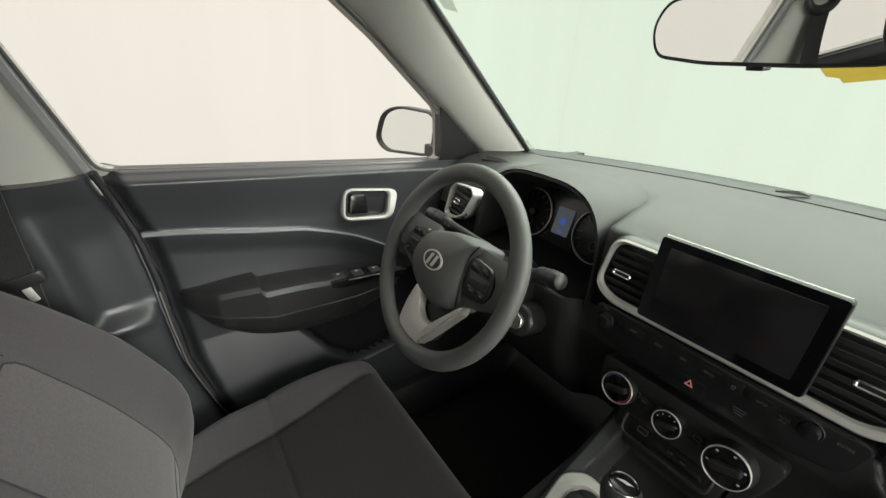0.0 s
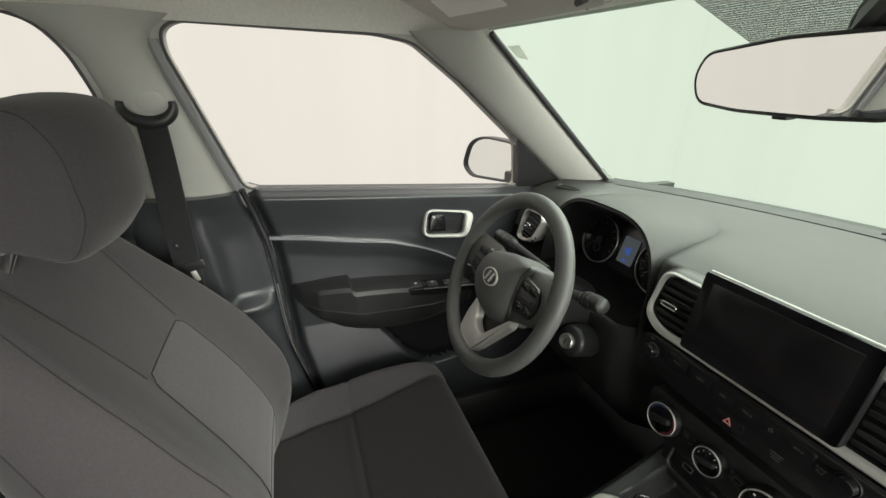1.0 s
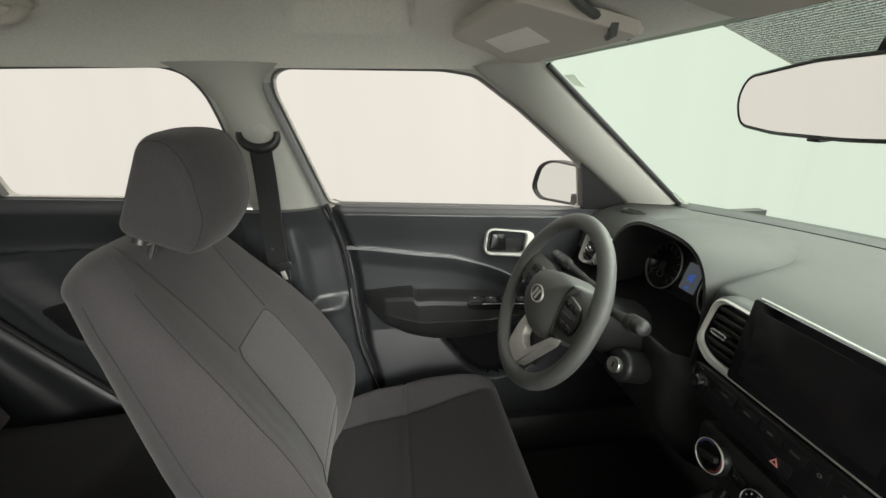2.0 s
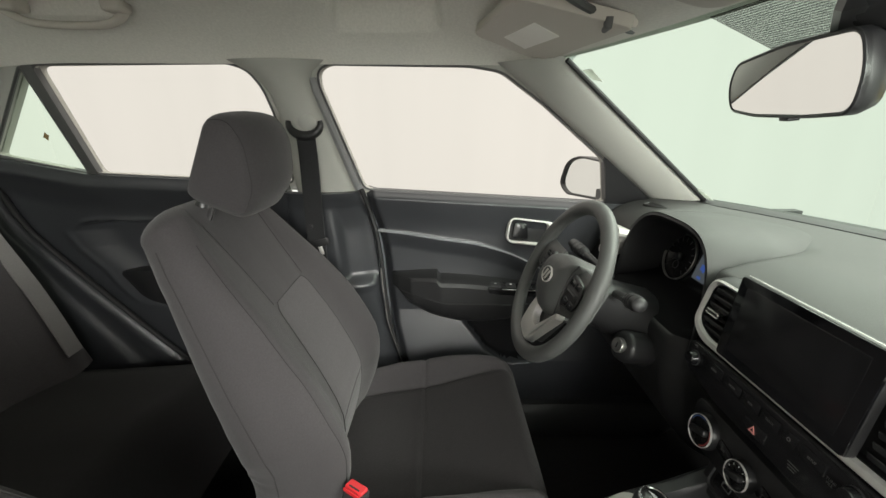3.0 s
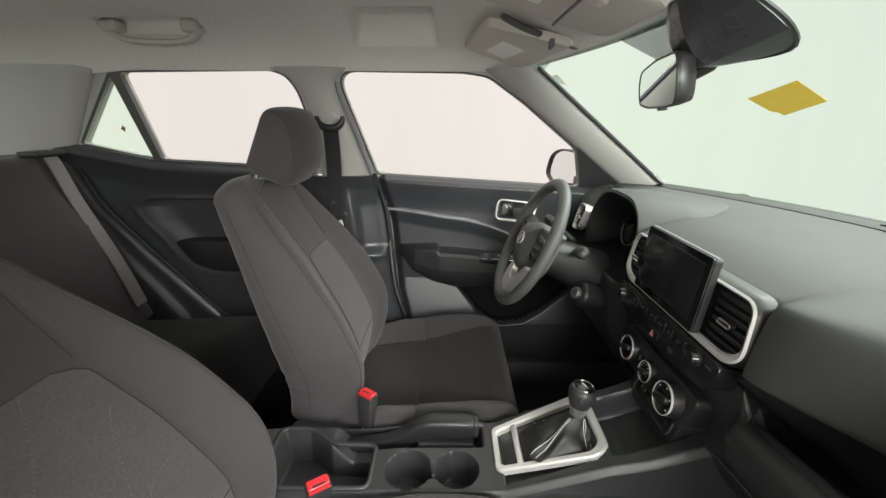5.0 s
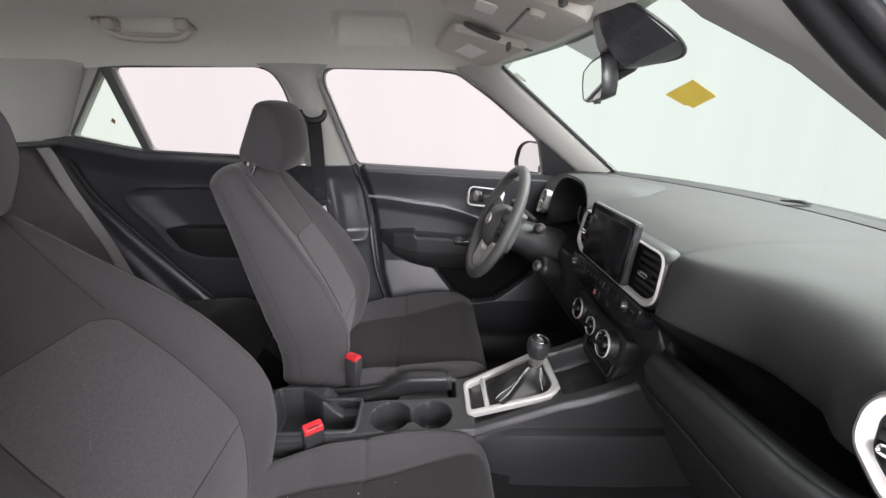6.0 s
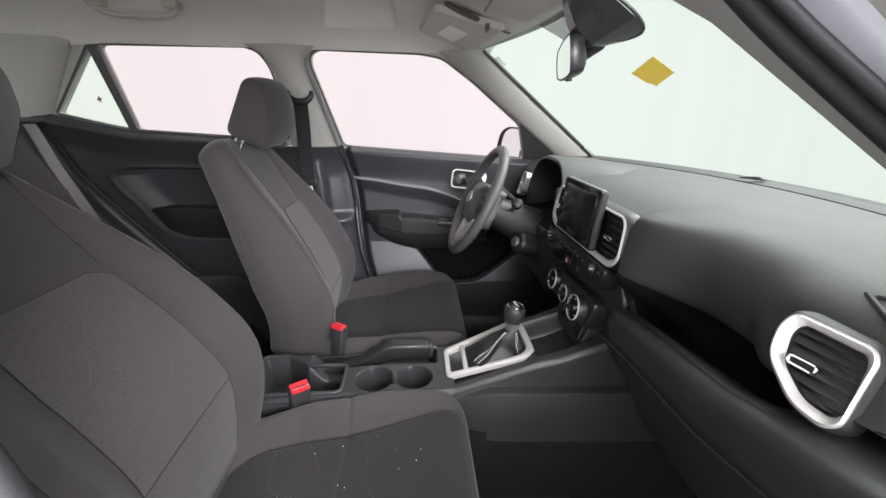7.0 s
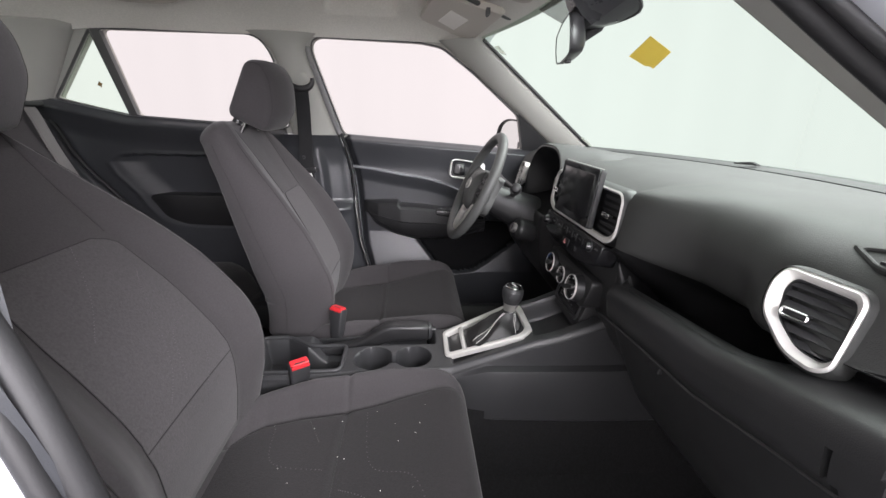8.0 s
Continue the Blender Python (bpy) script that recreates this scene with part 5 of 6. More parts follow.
    part("lower_spoke", put(plate(broad, 0.018, 0.004), m @ pose(0, 0, 0.000)), SPOKE, root, "broad silver lower spoke")
    slim = rounded([(0.080, -0.046), (0.090, -0.042), (0.091, -0.054), (0.036, -0.134), (0.020, -0.150), (0.020, -0.124), (0.029, -0.106)], 0.003, 3)
    part("lower_spoke", put(plate(slim, 0.018, 0.003), m @ pose(0, 0, 0.003)), SPOKE, root, "slim silver lower spoke")
    part("spoke_back", put(plate(rounded([(-0.05, -0.05), (0.075, -0.05), (0.030, -0.14), (-0.03, -0.14)], 0.01, 3), 0.010, 0.002), m @ pose(0, 0, -0.022)), BLACK, root, "black hollow of the lower spoke")
    # column shroud
    col = []
    for k in range(11):
        t = k / 10
        w, h = 0.050 + 0.012 * t, 0.045 + 0.020 * t
        c = Vector((-0.372, -0.182, 0.716)) + Vector((0, 0.92, -0.40)) * (0.055 + 0.15 * t)
        ud = Vector((0, 0.40, 0.92))
        col.append([c + Vector((w * math.copysign(abs(math.cos(a)) ** 0.7, math.cos(a)), 0, 0)) + ud * (h * math.copysign(abs(math.sin(a)) ** 0.7, math.sin(a)) - 0.01) for a in [2 * math.pi * i / 24 for i in range(24)]])
    shroud = thing("column_shroud", (-0.372, -0.05, 0.58), "black steering column shroud with ignition lock", "steering column")
    part("cover", loft(col), BLACK, shroud, angle=60)
    ig = axes((-0.286, -0.070, 0.606), (1, 0.25, 0), (0, 0.35, 1))
    boss = part("lock_boss", put(lathe([(0.034, -0.07), (0.033, -0.018), (0.030, -0.010), (0.024, -0.006), (0.017, -0.0055)]), ig), BLACK, shroud, "round ignition boss")
    lock = part("ignition_lock", put(lathe([(0.0155, -0.01), (0.0155, 0.002), (0.0135, 0.004), (0.012, 0.0035), (0.001, 0.003)]), ig), STEEL, shroud, "bright ignition lock")
    part("key_slot", put(plate(rounded(box2(0.0026, 0.012), 0.001, 2), 0.002, 0.0003), ig @ pose(0, 0, 0.0044)), BLACK, lock)
    for nm, tip, base in (("wiper_stalk", (-0.180, -0.098, 0.748), (-0.33, -0.068, 0.700)), ("light_stalk", (-0.568, -0.089, 0.737), (-0.40, -0.052, 0.708))):
        st = thing(nm, base, "black column stalk with a ribbed end and white marks", "control stalk", "column stalks")
        b, t = Vector(base), Vector(tip)
        d = t - b
        part("lever", tube([b + d * f for f in (0, 0.25, 0.5, 0.62)], [0.009, 0.009, 0.010, 0.011], 12), BLACK, st)
        gr = part("grip", tube([b + d * f for f in (0.60, 0.66, 0.72, 0.80, 0.92, 0.98, 1.0)], [0.011, 0.0145, 0.0155, 0.0155, 0.0145, 0.0125, 0.007], 14), BLACK, st, "ribbed stalk grip")
        for f in (0.68, 0.76, 0.84):
            part("grip_ring", tube([b + d * f, b + d * (f + 0.02)], 0.0160, 14), RUBBER, gr)
        mm = axes(b + d * 0.62 + Vector((0, -0.013, 0.004)), d, (0, 0.3, 1))
        for k in range(3):
            part("stalk_mark", put(plate(rounded(box2(0.006, 0.003), 0.0006, 2), 0.001, 0.0002), mm @ pose(-0.012 + 0.012 * k, 0, 0.001)), INK_DIM, st)


steering()

# ---- seats ----
STITCH_GREY = material("grey_thread", (0.095, 0.09, 0.092), 0.85, mottle=0.1)
BACK_LINE = [(0.0, (-0.668, 0.27)), (0.12, (-0.640, 0.36)), (0.26, (-0.630, 0.455)), (0.45, (-0.680, 0.575)), (0.66, (-0.750, 0.70)), (0.85, (-0.815, 0.805)), (1.0, (-0.862, 0.880))]


def spow(v, p):
    return math.copysign(abs(v) ** p, v)


def back_frame(t):
    """Centre of the backrest's front at t, and the way that its front faces."""
    def at(k):
        return Vector((keyed([(a, b[0]) for a, b in BACK_LINE], k), keyed([(a, b[1]) for a, b in BACK_LINE], k)))
    c = (at(t - 0.06) + at(t) * 2 + at(t + 0.06)) / 4 if 0.06 < t < 0.94 else at(t)
    d = (at(min(1, t + 0.08)) - at(max(0, t - 0.08))).normalized()
    return c, Vector((d.y, -d.x)), d


def back_half(t):
    return keyed([(0, 0.215), (0.15, 0.235), (0.35, 0.246), (0.55, 0.232), (0.75, 0.206), (0.9, 0.184), (1.0, 0.163)], t)


def back_depth(t):
    return keyed([(0, 0.150), (0.2, 0.174), (0.45, 0.164), (0.66, 0.136), (0.85, 0.105), (1, 0.090)], t)


def panel_half(t):
    return keyed([(0, 0.088), (0.25, 0.100), (0.5, 0.094), (0.66, 0.084), (0.8, 0.088), (1.0, 0.100)], t)


BACK_STEPS = 6


def back_section(t, broad=1.0):
    """Right half of the backrest's section at t, front middle round to back middle, as (x, height over the front plane)."""
    w, d, p = back_half(t), back_depth(t), panel_half(t) * broad
    h = keyed([(0, 0.016), (0.15, 0.028), (0.3, 0.036), (0.5, 0.033), (0.66, 0.022), (0.8, 0.010), (0.92, 0.003), (1, 0.0)], t)
    q = w * keyed([(0, 0.86), (0.6, 0.845), (1.0, 0.80)], t)
    pts = [(0, -0.005), (p * 0.6, -0.004), (p, -0.003), (p + 0.32 * (q - p), 0.20 * h), (p + 0.74 * (q - p), 0.82 * h), (q, h - 0.001), (q + 0.55 * (w - q), 0.62 * h - 0.010),
           (w * 0.985, 0.10 * h - 0.24 * d), (w, -0.50 * d), (w * 0.965, -0.76 * d), (w * 0.85, -0.93 * d), (w * 0.5, -d), (0, -d)]
    return [(v.x, v.y) for v in curve([(a, b, 0) for a, b in pts], BACK_STEPS)]


PANEL_EDGE, CREST, SIDE = 2 * BACK_STEPS, 5 * BACK_STEPS + 2, 8 * BACK_STEPS + 1


HEAD_STEPS = [(-1.0, 0.50), (-0.998, 0.66), (-0.985, 0.78), (-0.96, 0.865), (-0.92, 0.925), (-0.86, 0.968), (-0.78, 0.99), (-0.66, 1.0), (-0.33, 1.0)]


def make_seat(cx, dy, recline, label, top=0.665, stitched=False, broad=1.0, shift=Vector((0, 0, 0))):
    root = thing("front_seat", (cx, dy - 0.5, 0.06), label, "car seat", "front seats")
    piv = Vector((0, -0.68, 0.30))
    turn = Matrix.Rotation(radians(recline), 3, "X")

    def back_pos(p):
        return turn @ (Vector(p) - piv) + piv + Vector((cx, dy, 0)) + shift

    def cush_pos(p):
        return Vector(p) + Vector((cx, dy, 0))

    def on_back(x, h, t, lift=0.0):
        c, n, d = back_frame(min(1.0, t))
        base = c + d * lift
        return back_pos((x, base.x + n.x * h, base.y + n.y * h))

    def at_section(index, t, off=0.0, sx=1):
        sec = back_section(t, broad)
        (x0, h0), (x1, h1), (x2, h2) = sec[index - 1], sec[index], sec[index + 1]
        nrm = Vector((h0 - h2, x2 - x0)).normalized()
        return on_back(sx * (x1 + nrm.x * off), h1 + nrm.y * off, t)

    # backrest shell
    secs = []
    for t in [i / 60 for i in range(61)] + [1.012, 1.026, 1.042, 1.057, 1.069, 1.078, 1.084]:
        tt = min(1.0, t)
        k = 1.0 if t <= 1 else math.sqrt(max(0.015, 1 - ((t - 1) / 0.086) ** 2))
        sec, d = back_section(tt, broad), back_depth(tt)
        sec = [(x * (0.50 + 0.50 * k), (h + d / 2) * k - d / 2) for x, h in sec]
        row = [on_back(x, h, tt, max(0, t - 1) * 0.45) for x, h in sec]
        row += [on_back(-x, h, tt, max(0, t - 1) * 0.45) for x, h in reversed(sec[1:-1])]
        secs.append(row)
    back = part("backrest", loft(secs), CLOTH, root, "dark grey cloth backrest with raised bolsters", angle=70)
    # lighter centre panel of the backrest, its top corners rounded
    rows = []
    for i in range(41):
        t = 0.02 + (top - 0.02) * i / 40
        w = 0.992 - (0.16 + 0.5 * (broad - 1)) * max(0, (t - top + 0.03 * broad) / (0.03 * broad)) ** 2
        row = []
        for j in range(25):
            p = panel_half(t) * broad
            f = (-1 + 2 * j / 24) * w * p
            row.append(on_back(f, -0.0050 + 0.0020 * (f / p) ** 2 + 0.0013, t))
        rows.append(row)
    part("back_panel", loft(rows, closed=False), CLOTH_LIGHT, back, "lighter grey woven centre panel", angle=80)
    edge = [r[0] for r in rows] + rows[-1][1:] + [r[-1] for r in reversed(rows)][1:]
    part("panel_seam", tube(edge, 0.0009, 5), SEAM, back)
    for sx in (-1, 1):
        part("shoulder_seam", tube([at_section(PANEL_EDGE, t, 0.0002, sx) for t in np.linspace(top + 0.004, 0.995, 18)], 0.0009, 5), SEAM, back)
        part("bolster_seam", tube([at_section(CREST, t, 0.0003, sx) for t in np.linspace(0.04, 0.93, 34)], 0.0009, 5), SEAM, back)
        part("side_seam", tube([at_section(SIDE, t, 0.0003, sx) for t in np.linspace(0.03, 0.97, 34)], 0.0009, 5), SEAM, back)
    part("lumbar_seam", tube([on_back(x * broad, -0.0035 + 0.002 * (x / 0.115) ** 2, 0.235) for x in np.linspace(-0.097, 0.097, 17)], 0.0011, 5), SEAM, back)
    if stitched:
        # faint dotted decorative stitching on the centre panel
        dots = bmesh.new()
        for path in (((-0.75, 0.55), (-0.50, 0.50), (0.02, 0.34), (0.40, 0.27)), ((-0.70, 0.40), (-0.32, 0.38), (0.02, 0.28)), ((-0.55, 0.29), (-0.20, 0.20)), ((-0.3, 0.66), (0.12, 0.55), (0.54, 0.47))):
            for p in curve([(a, b, 0) for a, b in path], 14):
                f = p.x * panel_half(p.y) * broad
                bmesh.ops.create_cube(dots, size=1, matrix=Matrix.Translation(on_back(f, -0.0026, p.y)) @ Matrix.Diagonal((0.0016, 0.0008, 0.0008, 1)))
        tagged(part("dotted_stitching", dots, STITCH_GREY, back), "pale dotted stitching", kind="stuff")
    # cushion
    def cush_half(y):
        return keyed([(-0.72, 0.215), (-0.60, 0.245), (-0.40, 0.258), (-0.28, 0.248), (-0.20, 0.235)], y)

    def insert_half(y):
        return keyed([(-0.70, 0.105), (-0.675, 0.140), (-0.645, 0.163), (-0.58, 0.178), (-0.40, 0.186), (-0.25, 0.194)], y)

    def cush_section(y):
        """Right half of the cushion's section at y, top middle round to the bottom middle."""
        zt = keyed([(-0.72, 0.292), (-0.60, 0.296), (-0.50, 0.306), (-0.42, 0.322), (-0.34, 0.345), (-0.28, 0.360), (-0.20, 0.366)], y)
        w, p = cush_half(y), insert_half(y)
        h = keyed([(-0.72, 0.036), (-0.55, 0.062), (-0.42, 0.056), (-0.32, 0.034), (-0.25, 0.010), (-0.2, 0.004)], y)
        zt -= 0.005 * bump(y, -0.475, 0.006)
        q = p + 0.62 * (w - p)
        pts = [(0, zt), (p * 0.5, zt), (p * 0.9, zt), (p, zt - 0.003), (p + 0.26 * (w - p), zt + 0.55 * h), (q, zt + h), (p + 0.9 * (w - p), zt + 0.72 * h - 0.008), (w, zt + 0.1 * h - 0.040), (w * 0.995, 0.245), (w * 0.95, 0.205), (w * 0.8, 0.20), (0, 0.20)]
        return [(v.x, v.y) for v in curve([(a, b, 0) for a, b in pts], 6)]

    secs = []
    for y in list(np.linspace(-0.72, -0.264, 140)) + [-0.256, -0.248, -0.240, -0.232, -0.225, -0.219, -0.214, -0.211]:
        k = 1.0 if y <= -0.264 else math.sqrt(max(0.03, 1 - ((y + 0.264) / 0.0535) ** 2))
        sec = [(x * (0.90 + 0.10 * k), 0.245 + (z - 0.245) * (0.30 + 0.70 * k)) for x, z in cush_section(y)]
        secs.append([cush_pos((x, y, z)) for x, z in sec] + [cush_pos((-x, y, z)) for x, z in reversed(sec[1:-1])])
    cush = part("cushion", loft(secs), CLOTH, root, "dark grey cloth cushion with stitched panels", angle=70)
    rows, rims = [], []
    for y in list(np.linspace(-0.696, -0.264, 130)) + [-0.256, -0.248, -0.240, -0.232, -0.225, -0.219]:
        k = 1.0 if y <= -0.264 else math.sqrt(max(0.03, 1 - ((y + 0.264) / 0.0535) ** 2))
        sec = [(x * (0.90 + 0.10 * k), 0.245 + (z - 0.245) * (0.30 + 0.70 * k)) for x, z in cush_section(y)][:19]
        row = [cush_pos((-x, y + 0.0008 * (1 - k), z + 0.0008)) for x, z in reversed(sec[1:])] + [cush_pos((x, y + 0.0008 * (1 - k), z + 0.0008)) for x, z in sec]
        rows.append(row)
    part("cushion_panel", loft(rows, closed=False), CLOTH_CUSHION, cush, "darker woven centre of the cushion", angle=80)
    for e in (0, -1):
        part("cushion_seam", tube([r[e] for r in rows[::4]], 0.0014, 5), SEAM, cush)
    cross = cush_section(-0.475)[:17]
    part("cross_seam", tube([cush_pos((-x, -0.475, z + 0.0006)) for x, z in reversed(cross[1:])] + [cush_pos((x, -0.475, z + 0.0006)) for x, z in cross], 0.0012, 5), SEAM, cush)
    if stitched:
        dots = bmesh.new()
        for path in (((-0.15, -0.62), (-0.06, -0.60), (-0.03, -0.50)), ((-0.16, -0.55), (-0.10, -0.52)), ((-0.16, -0.43), (-0.02, -0.41), (0.03, -0.33), (0.15, -0.30)), ((0.02, -0.46), (0.06, -0.40), (0.16, -0.38)), ((0.03, -0.62), (0.08, -0.56), (0.15, -0.55))):
            for p in curve([(a, b, 0) for a, b in path], 12):
                bmesh.ops.create_cube(dots, size=1, matrix=Matrix.Translation(cush_pos((p.x, p.y, cush_section(p.y)[0][1] + 0.0013))) @ Matrix.Diagonal((0.0008, 0.0016, 0.0006, 1)))
        tagged(part("dotted_stitching", dots, STITCH_GREY, cush), "pale dotted stitching", kind="stuff")
        lint, rnd = bmesh.new(), random.Random(5)
        for _ in range(26):
            x, y = rnd.uniform(-0.16, 0.16), rnd.uniform(-0.64, -0.30)
            bmesh.ops.create_icosphere(lint, subdivisions=1, radius=rnd.uniform(0.0004, 0.0010), matrix=Matrix.Translation(cush_pos((x, y, cush_section(y)[0][1] + 0.0012))))
        tagged(part("lint", lint, LABEL, cush), "white specks of lint", kind="stuff")
    # base, valance and rails
    part("seat_base", loft([[cush_pos((x, y, z)) for x, z in ((-0.20, 0.075), (0.20, 0.075), (0.225, 0.13), (0.228, 0.225), (-0.228, 0.225), (-0.225, 0.13))] for y in np.linspace(-0.74, -0.27, 8)]), PLASTIC, root, "dark plastic seat base")
    for sx in (-1, 1):
        part("seat_rail", box(cx + sx * 0.19 - 0.018, cx + sx * 0.19 + 0.018, dy - 0.80, dy - 0.22, 0.045, 0.078, 0.004), STEEL, root, "steel seat rail")
        part("recliner_cover", sided(loft([[Vector((x, y, z)) + Vector((cx, dy, 0)) for y, z in [(p.x, p.y) for p in rounded([(-0.80, 0.235), (-0.50, 0.215), (-0.46, 0.250), (-0.62, 0.300), (-0.78, 0.318)], 0.025, 4)]] for x in (sx * 0.222, sx * 0.246)]), -1), PLASTIC, root, "dark hinge cover")
    # headrest
    prof = rounded([(-0.816, 1.050), (-0.780, 1.048), (-0.757, 1.005), (-0.756, 0.930), (-0.788, 0.866), (-0.886, 0.910)], 0.022, 5)
    ctr = sum((p for p in prof), Vector((0, 0))) / len(prof)
    secs = []
    for u, k in HEAD_STEPS + [(0.0, 1.0)] + [(-u, k) for u, k in reversed(HEAD_STEPS)]:
        crown = 1 - min(1.0, abs(u) / 0.95) ** 2
        row = []
        for p in prof:
            q = ctr + (p - ctr) * k
            q.x += 0.026 * crown * smooth(-0.81, -0.76, q.x)
            q.y += 0.008 * crown * smooth(0.98, 1.05, q.y)
            taper = 1 - 0.20 * smooth(0.98, 0.88, q.y)
            row.append(back_pos((u * 0.112 * taper, q.x, q.y)))
        secs.append(row)
    hr = part("headrest", loft(secs), CLOTH, root, "dark cloth headrest", angle=50)
    for sx in (-1, 1):
        part("headrest_seam", tube(secs[4 if sx < 0 else 14], 0.0007, 5, closed=True), SEAM, hr)
        part("post", tube([back_pos((sx * 0.062, -0.865, 0.86)), back_pos((sx * 0.062, -0.835, 0.92))], 0.006, 10), CHROME, root, "chrome headrest post")
        part("post_guide", tube([back_pos((sx * 0.062, -0.868, 0.893)), back_pos((sx * 0.062, -0.864, 0.903))], [0.014, 0.011], 14), BLACK, root)
    return root


make_seat(-0.362, 0.0, 0.0, "dark grey cloth driver's seat with a lighter back panel")
make_seat(0.352, -0.045, 10.0, "dark grey cloth front seat, set further back and reclined", 0.665, True, 1.3, Vector((-0.020, -0.025, 0.045)))


def rear_bench():
    root = thing("rear_bench", (0, -1.25, 0.15), "dark cloth rear bench seat with upright backrest", "car seat")
    secs = []
    for y in np.linspace(-1.48, -0.98, 22):
        k = math.sqrt(max(0.05, 1 - max(0, (y + 1.06) / 0.081) ** 2))
        zt = 0.405 + 0.03 * smooth(-1.45, -1.0, y)
        row = [(u * 0.62, y, 0.22 + (zt - 0.22) * v * k + (0.02 * bump(abs(u), 0.35, 0.2) if v > 0.5 else 0)) for u, v in [(spow(math.cos(2 * math.pi * i / 64), 0.5), max(0, spow(math.sin(2 * math.pi * i / 64), 0.5))) for i in range(64)]]
        secs.append(row)
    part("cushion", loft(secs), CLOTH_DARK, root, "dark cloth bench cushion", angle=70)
    secs = []
    for i in range(30):
        t = i / 29
        c = Vector((-1.480 - 0.19 * t, 0.36 + 0.555 * t))
        n = Vector((0.95, 0.32))
        k = math.sqrt(max(0.05, 1 - max(0, (t - 0.93) / 0.0705) ** 2))
        row = []
        for j in range(72):
            a = 2 * math.pi * j / 72
            u, v = spow(math.cos(a), 0.5), spow(math.sin(a), 0.5)
            w = 0.60 - 0.02 * t
            dep = 0.055 * v * k
            if v > 0:
                dep += 0.020 * bump(abs(u), 0.86, 0.12) * smooth(0.85, 0.6, t) + 0.008 * smooth(0.62, 0.58, t) - 0.006 * bump(abs(u), 0.62, 0.015)
            row.append((u * w, c.x + n.x * dep, c.y + n.y * dep))
        secs.append(row)
    part("backrest", loft(secs), CLOTH, root, "dark cloth bench backrest", angle=70)
    rows = []
    for i in range(20):
        t = 0.05 + 0.56 * i / 19
        c = Vector((-1.480 - 0.19 * t, 0.36 + 0.555 * t)) + Vector((0.95, 0.32)) * 0.066
        rows.append([(u, c.x, c.y) for u in np.linspace(-0.46, 0.46, 12)])
    for u in (-0.47, -0.16, 0.16, 0.47):
        part("bench_seam", tube([(u, r[0][1] + 0.001, r[0][2]) for r in rows], 0.0016, 5), SEAM, root)
    part("back_panel", slab(rows, (0, -0.006, -0.002)), CLOTH, root, "dark woven panel of the bench")


rear_bench()


def webbing(path, width, wdir, mat, name, parent, thick=0.0018):
    secs = []
    pts = [Vector(p) for p in path]
    wd = Vector(wdir).normalized() * width / 2
    for i, p in enumerate(pts):
        t = (pts[min(i + 1, len(pts) - 1)] - pts[max(0, i - 1)]).normalized()
        n = t.cross(wd).normalized() * thick
        secs.append([p - wd - n, p + wd - n, p + wd + n, p - wd + n])
    return part(name, loft(secs), mat, parent)


def front_belt(s):
    root = thing("seat_belt", (s * 0.66, -0.77, 0.10), "black seat belt hanging from a pillar loop with pale cover", "seat belt", "front seat belts")
    path = curve([(s * 0.622, -0.770, 1.005), (s * 0.622, -0.768, 0.93), (s * 0.612, -0.766, 0.80), (s * 0.607, -0.764, 0.72), (s * 0.612, -0.765, 0.50), (s * 0.64, -0.77, 0.16)], 6)
    webbing(path, 0.047, (0, 1, 0), BELT, "webbing", root)
    # pillar loop: a black crescent under a pale domed cover
    arc = [(s * 0.622, -0.770 + 0.040 * math.cos(a), 1.030 + 0.030 * math.sin(a)) for a in np.linspace(math.pi * 0.93, math.pi * 2.07, 17)]
    part("belt_loop", tube(arc, [0.006 + 0.006 * math.sin(math.pi * i / 16) for i in range(17)], 10), BLACK, root, "black crescent belt loop")
    m = axes((s * 0.636, -0.770, 1.036), (0, -s, 0), (s * -0.33, 0, 1))
    part("loop_cover", put(lathe([(0.026, -0.012), (0.026, 0.004), (0.022, 0.010), (0.014, 0.014), (0.004, 0.0155)], 28), m), TRIM, root, "pale round bolt cover")
    tg = axes((s * 0.603, -0.762, 0.722), (0, -s, 0.25), (0, 0.2, 1))
    part("tongue_grip", put(plate(rounded(box2(0.062, 0.020), 0.006, 4), 0.008, 0.002), tg), BLACK, root)
    part("tongue", put(plate(rounded(box2(0.011, 0.026), 0.003, 3), 0.003, 0.0008), tg @ pose(0.004, -0.020, -0.001)), SPOKE, root, "bright belt tongue")
    part("belt_stop", put(lathe([(0.006, 0), (0.005, 0.003), (0.001, 0.004)], 14), tg @ pose(0, 0.05, -0.002)), BLACK, root)


front_belt(-1)
front_belt(1)


def rear_belt():
    root = thing("rear_seat_belt", (-0.53, -1.5, 0.40), "rear seat belt lying down the bench backrest, coloured as lit", "seat belt")
    path = curve([(-0.552, -1.655, 0.930), (-0.552, -1.612, 0.915), (-0.548, -1.560, 0.775), (-0.540, -1.480, 0.600), (-0.525, -1.415, 0.44)], 6)
    webbing(path, 0.047, (1, 0.05, 0), BELT_LIT, "webbing", root)
    part("belt_stud", put(lathe([(0.007, 0), (0.006, 0.003), (0.001, 0.004)], 14), axes((-0.538, -1.482, 0.60), (1, 0, 0), (0, -0.3, 1))), BLACK, root)
    part("belt_guide", box(-0.60, -0.50, -1.66, -1.60, 0.915, 0.932, 0.005), BLACK, root, "black belt guide")


rear_belt()


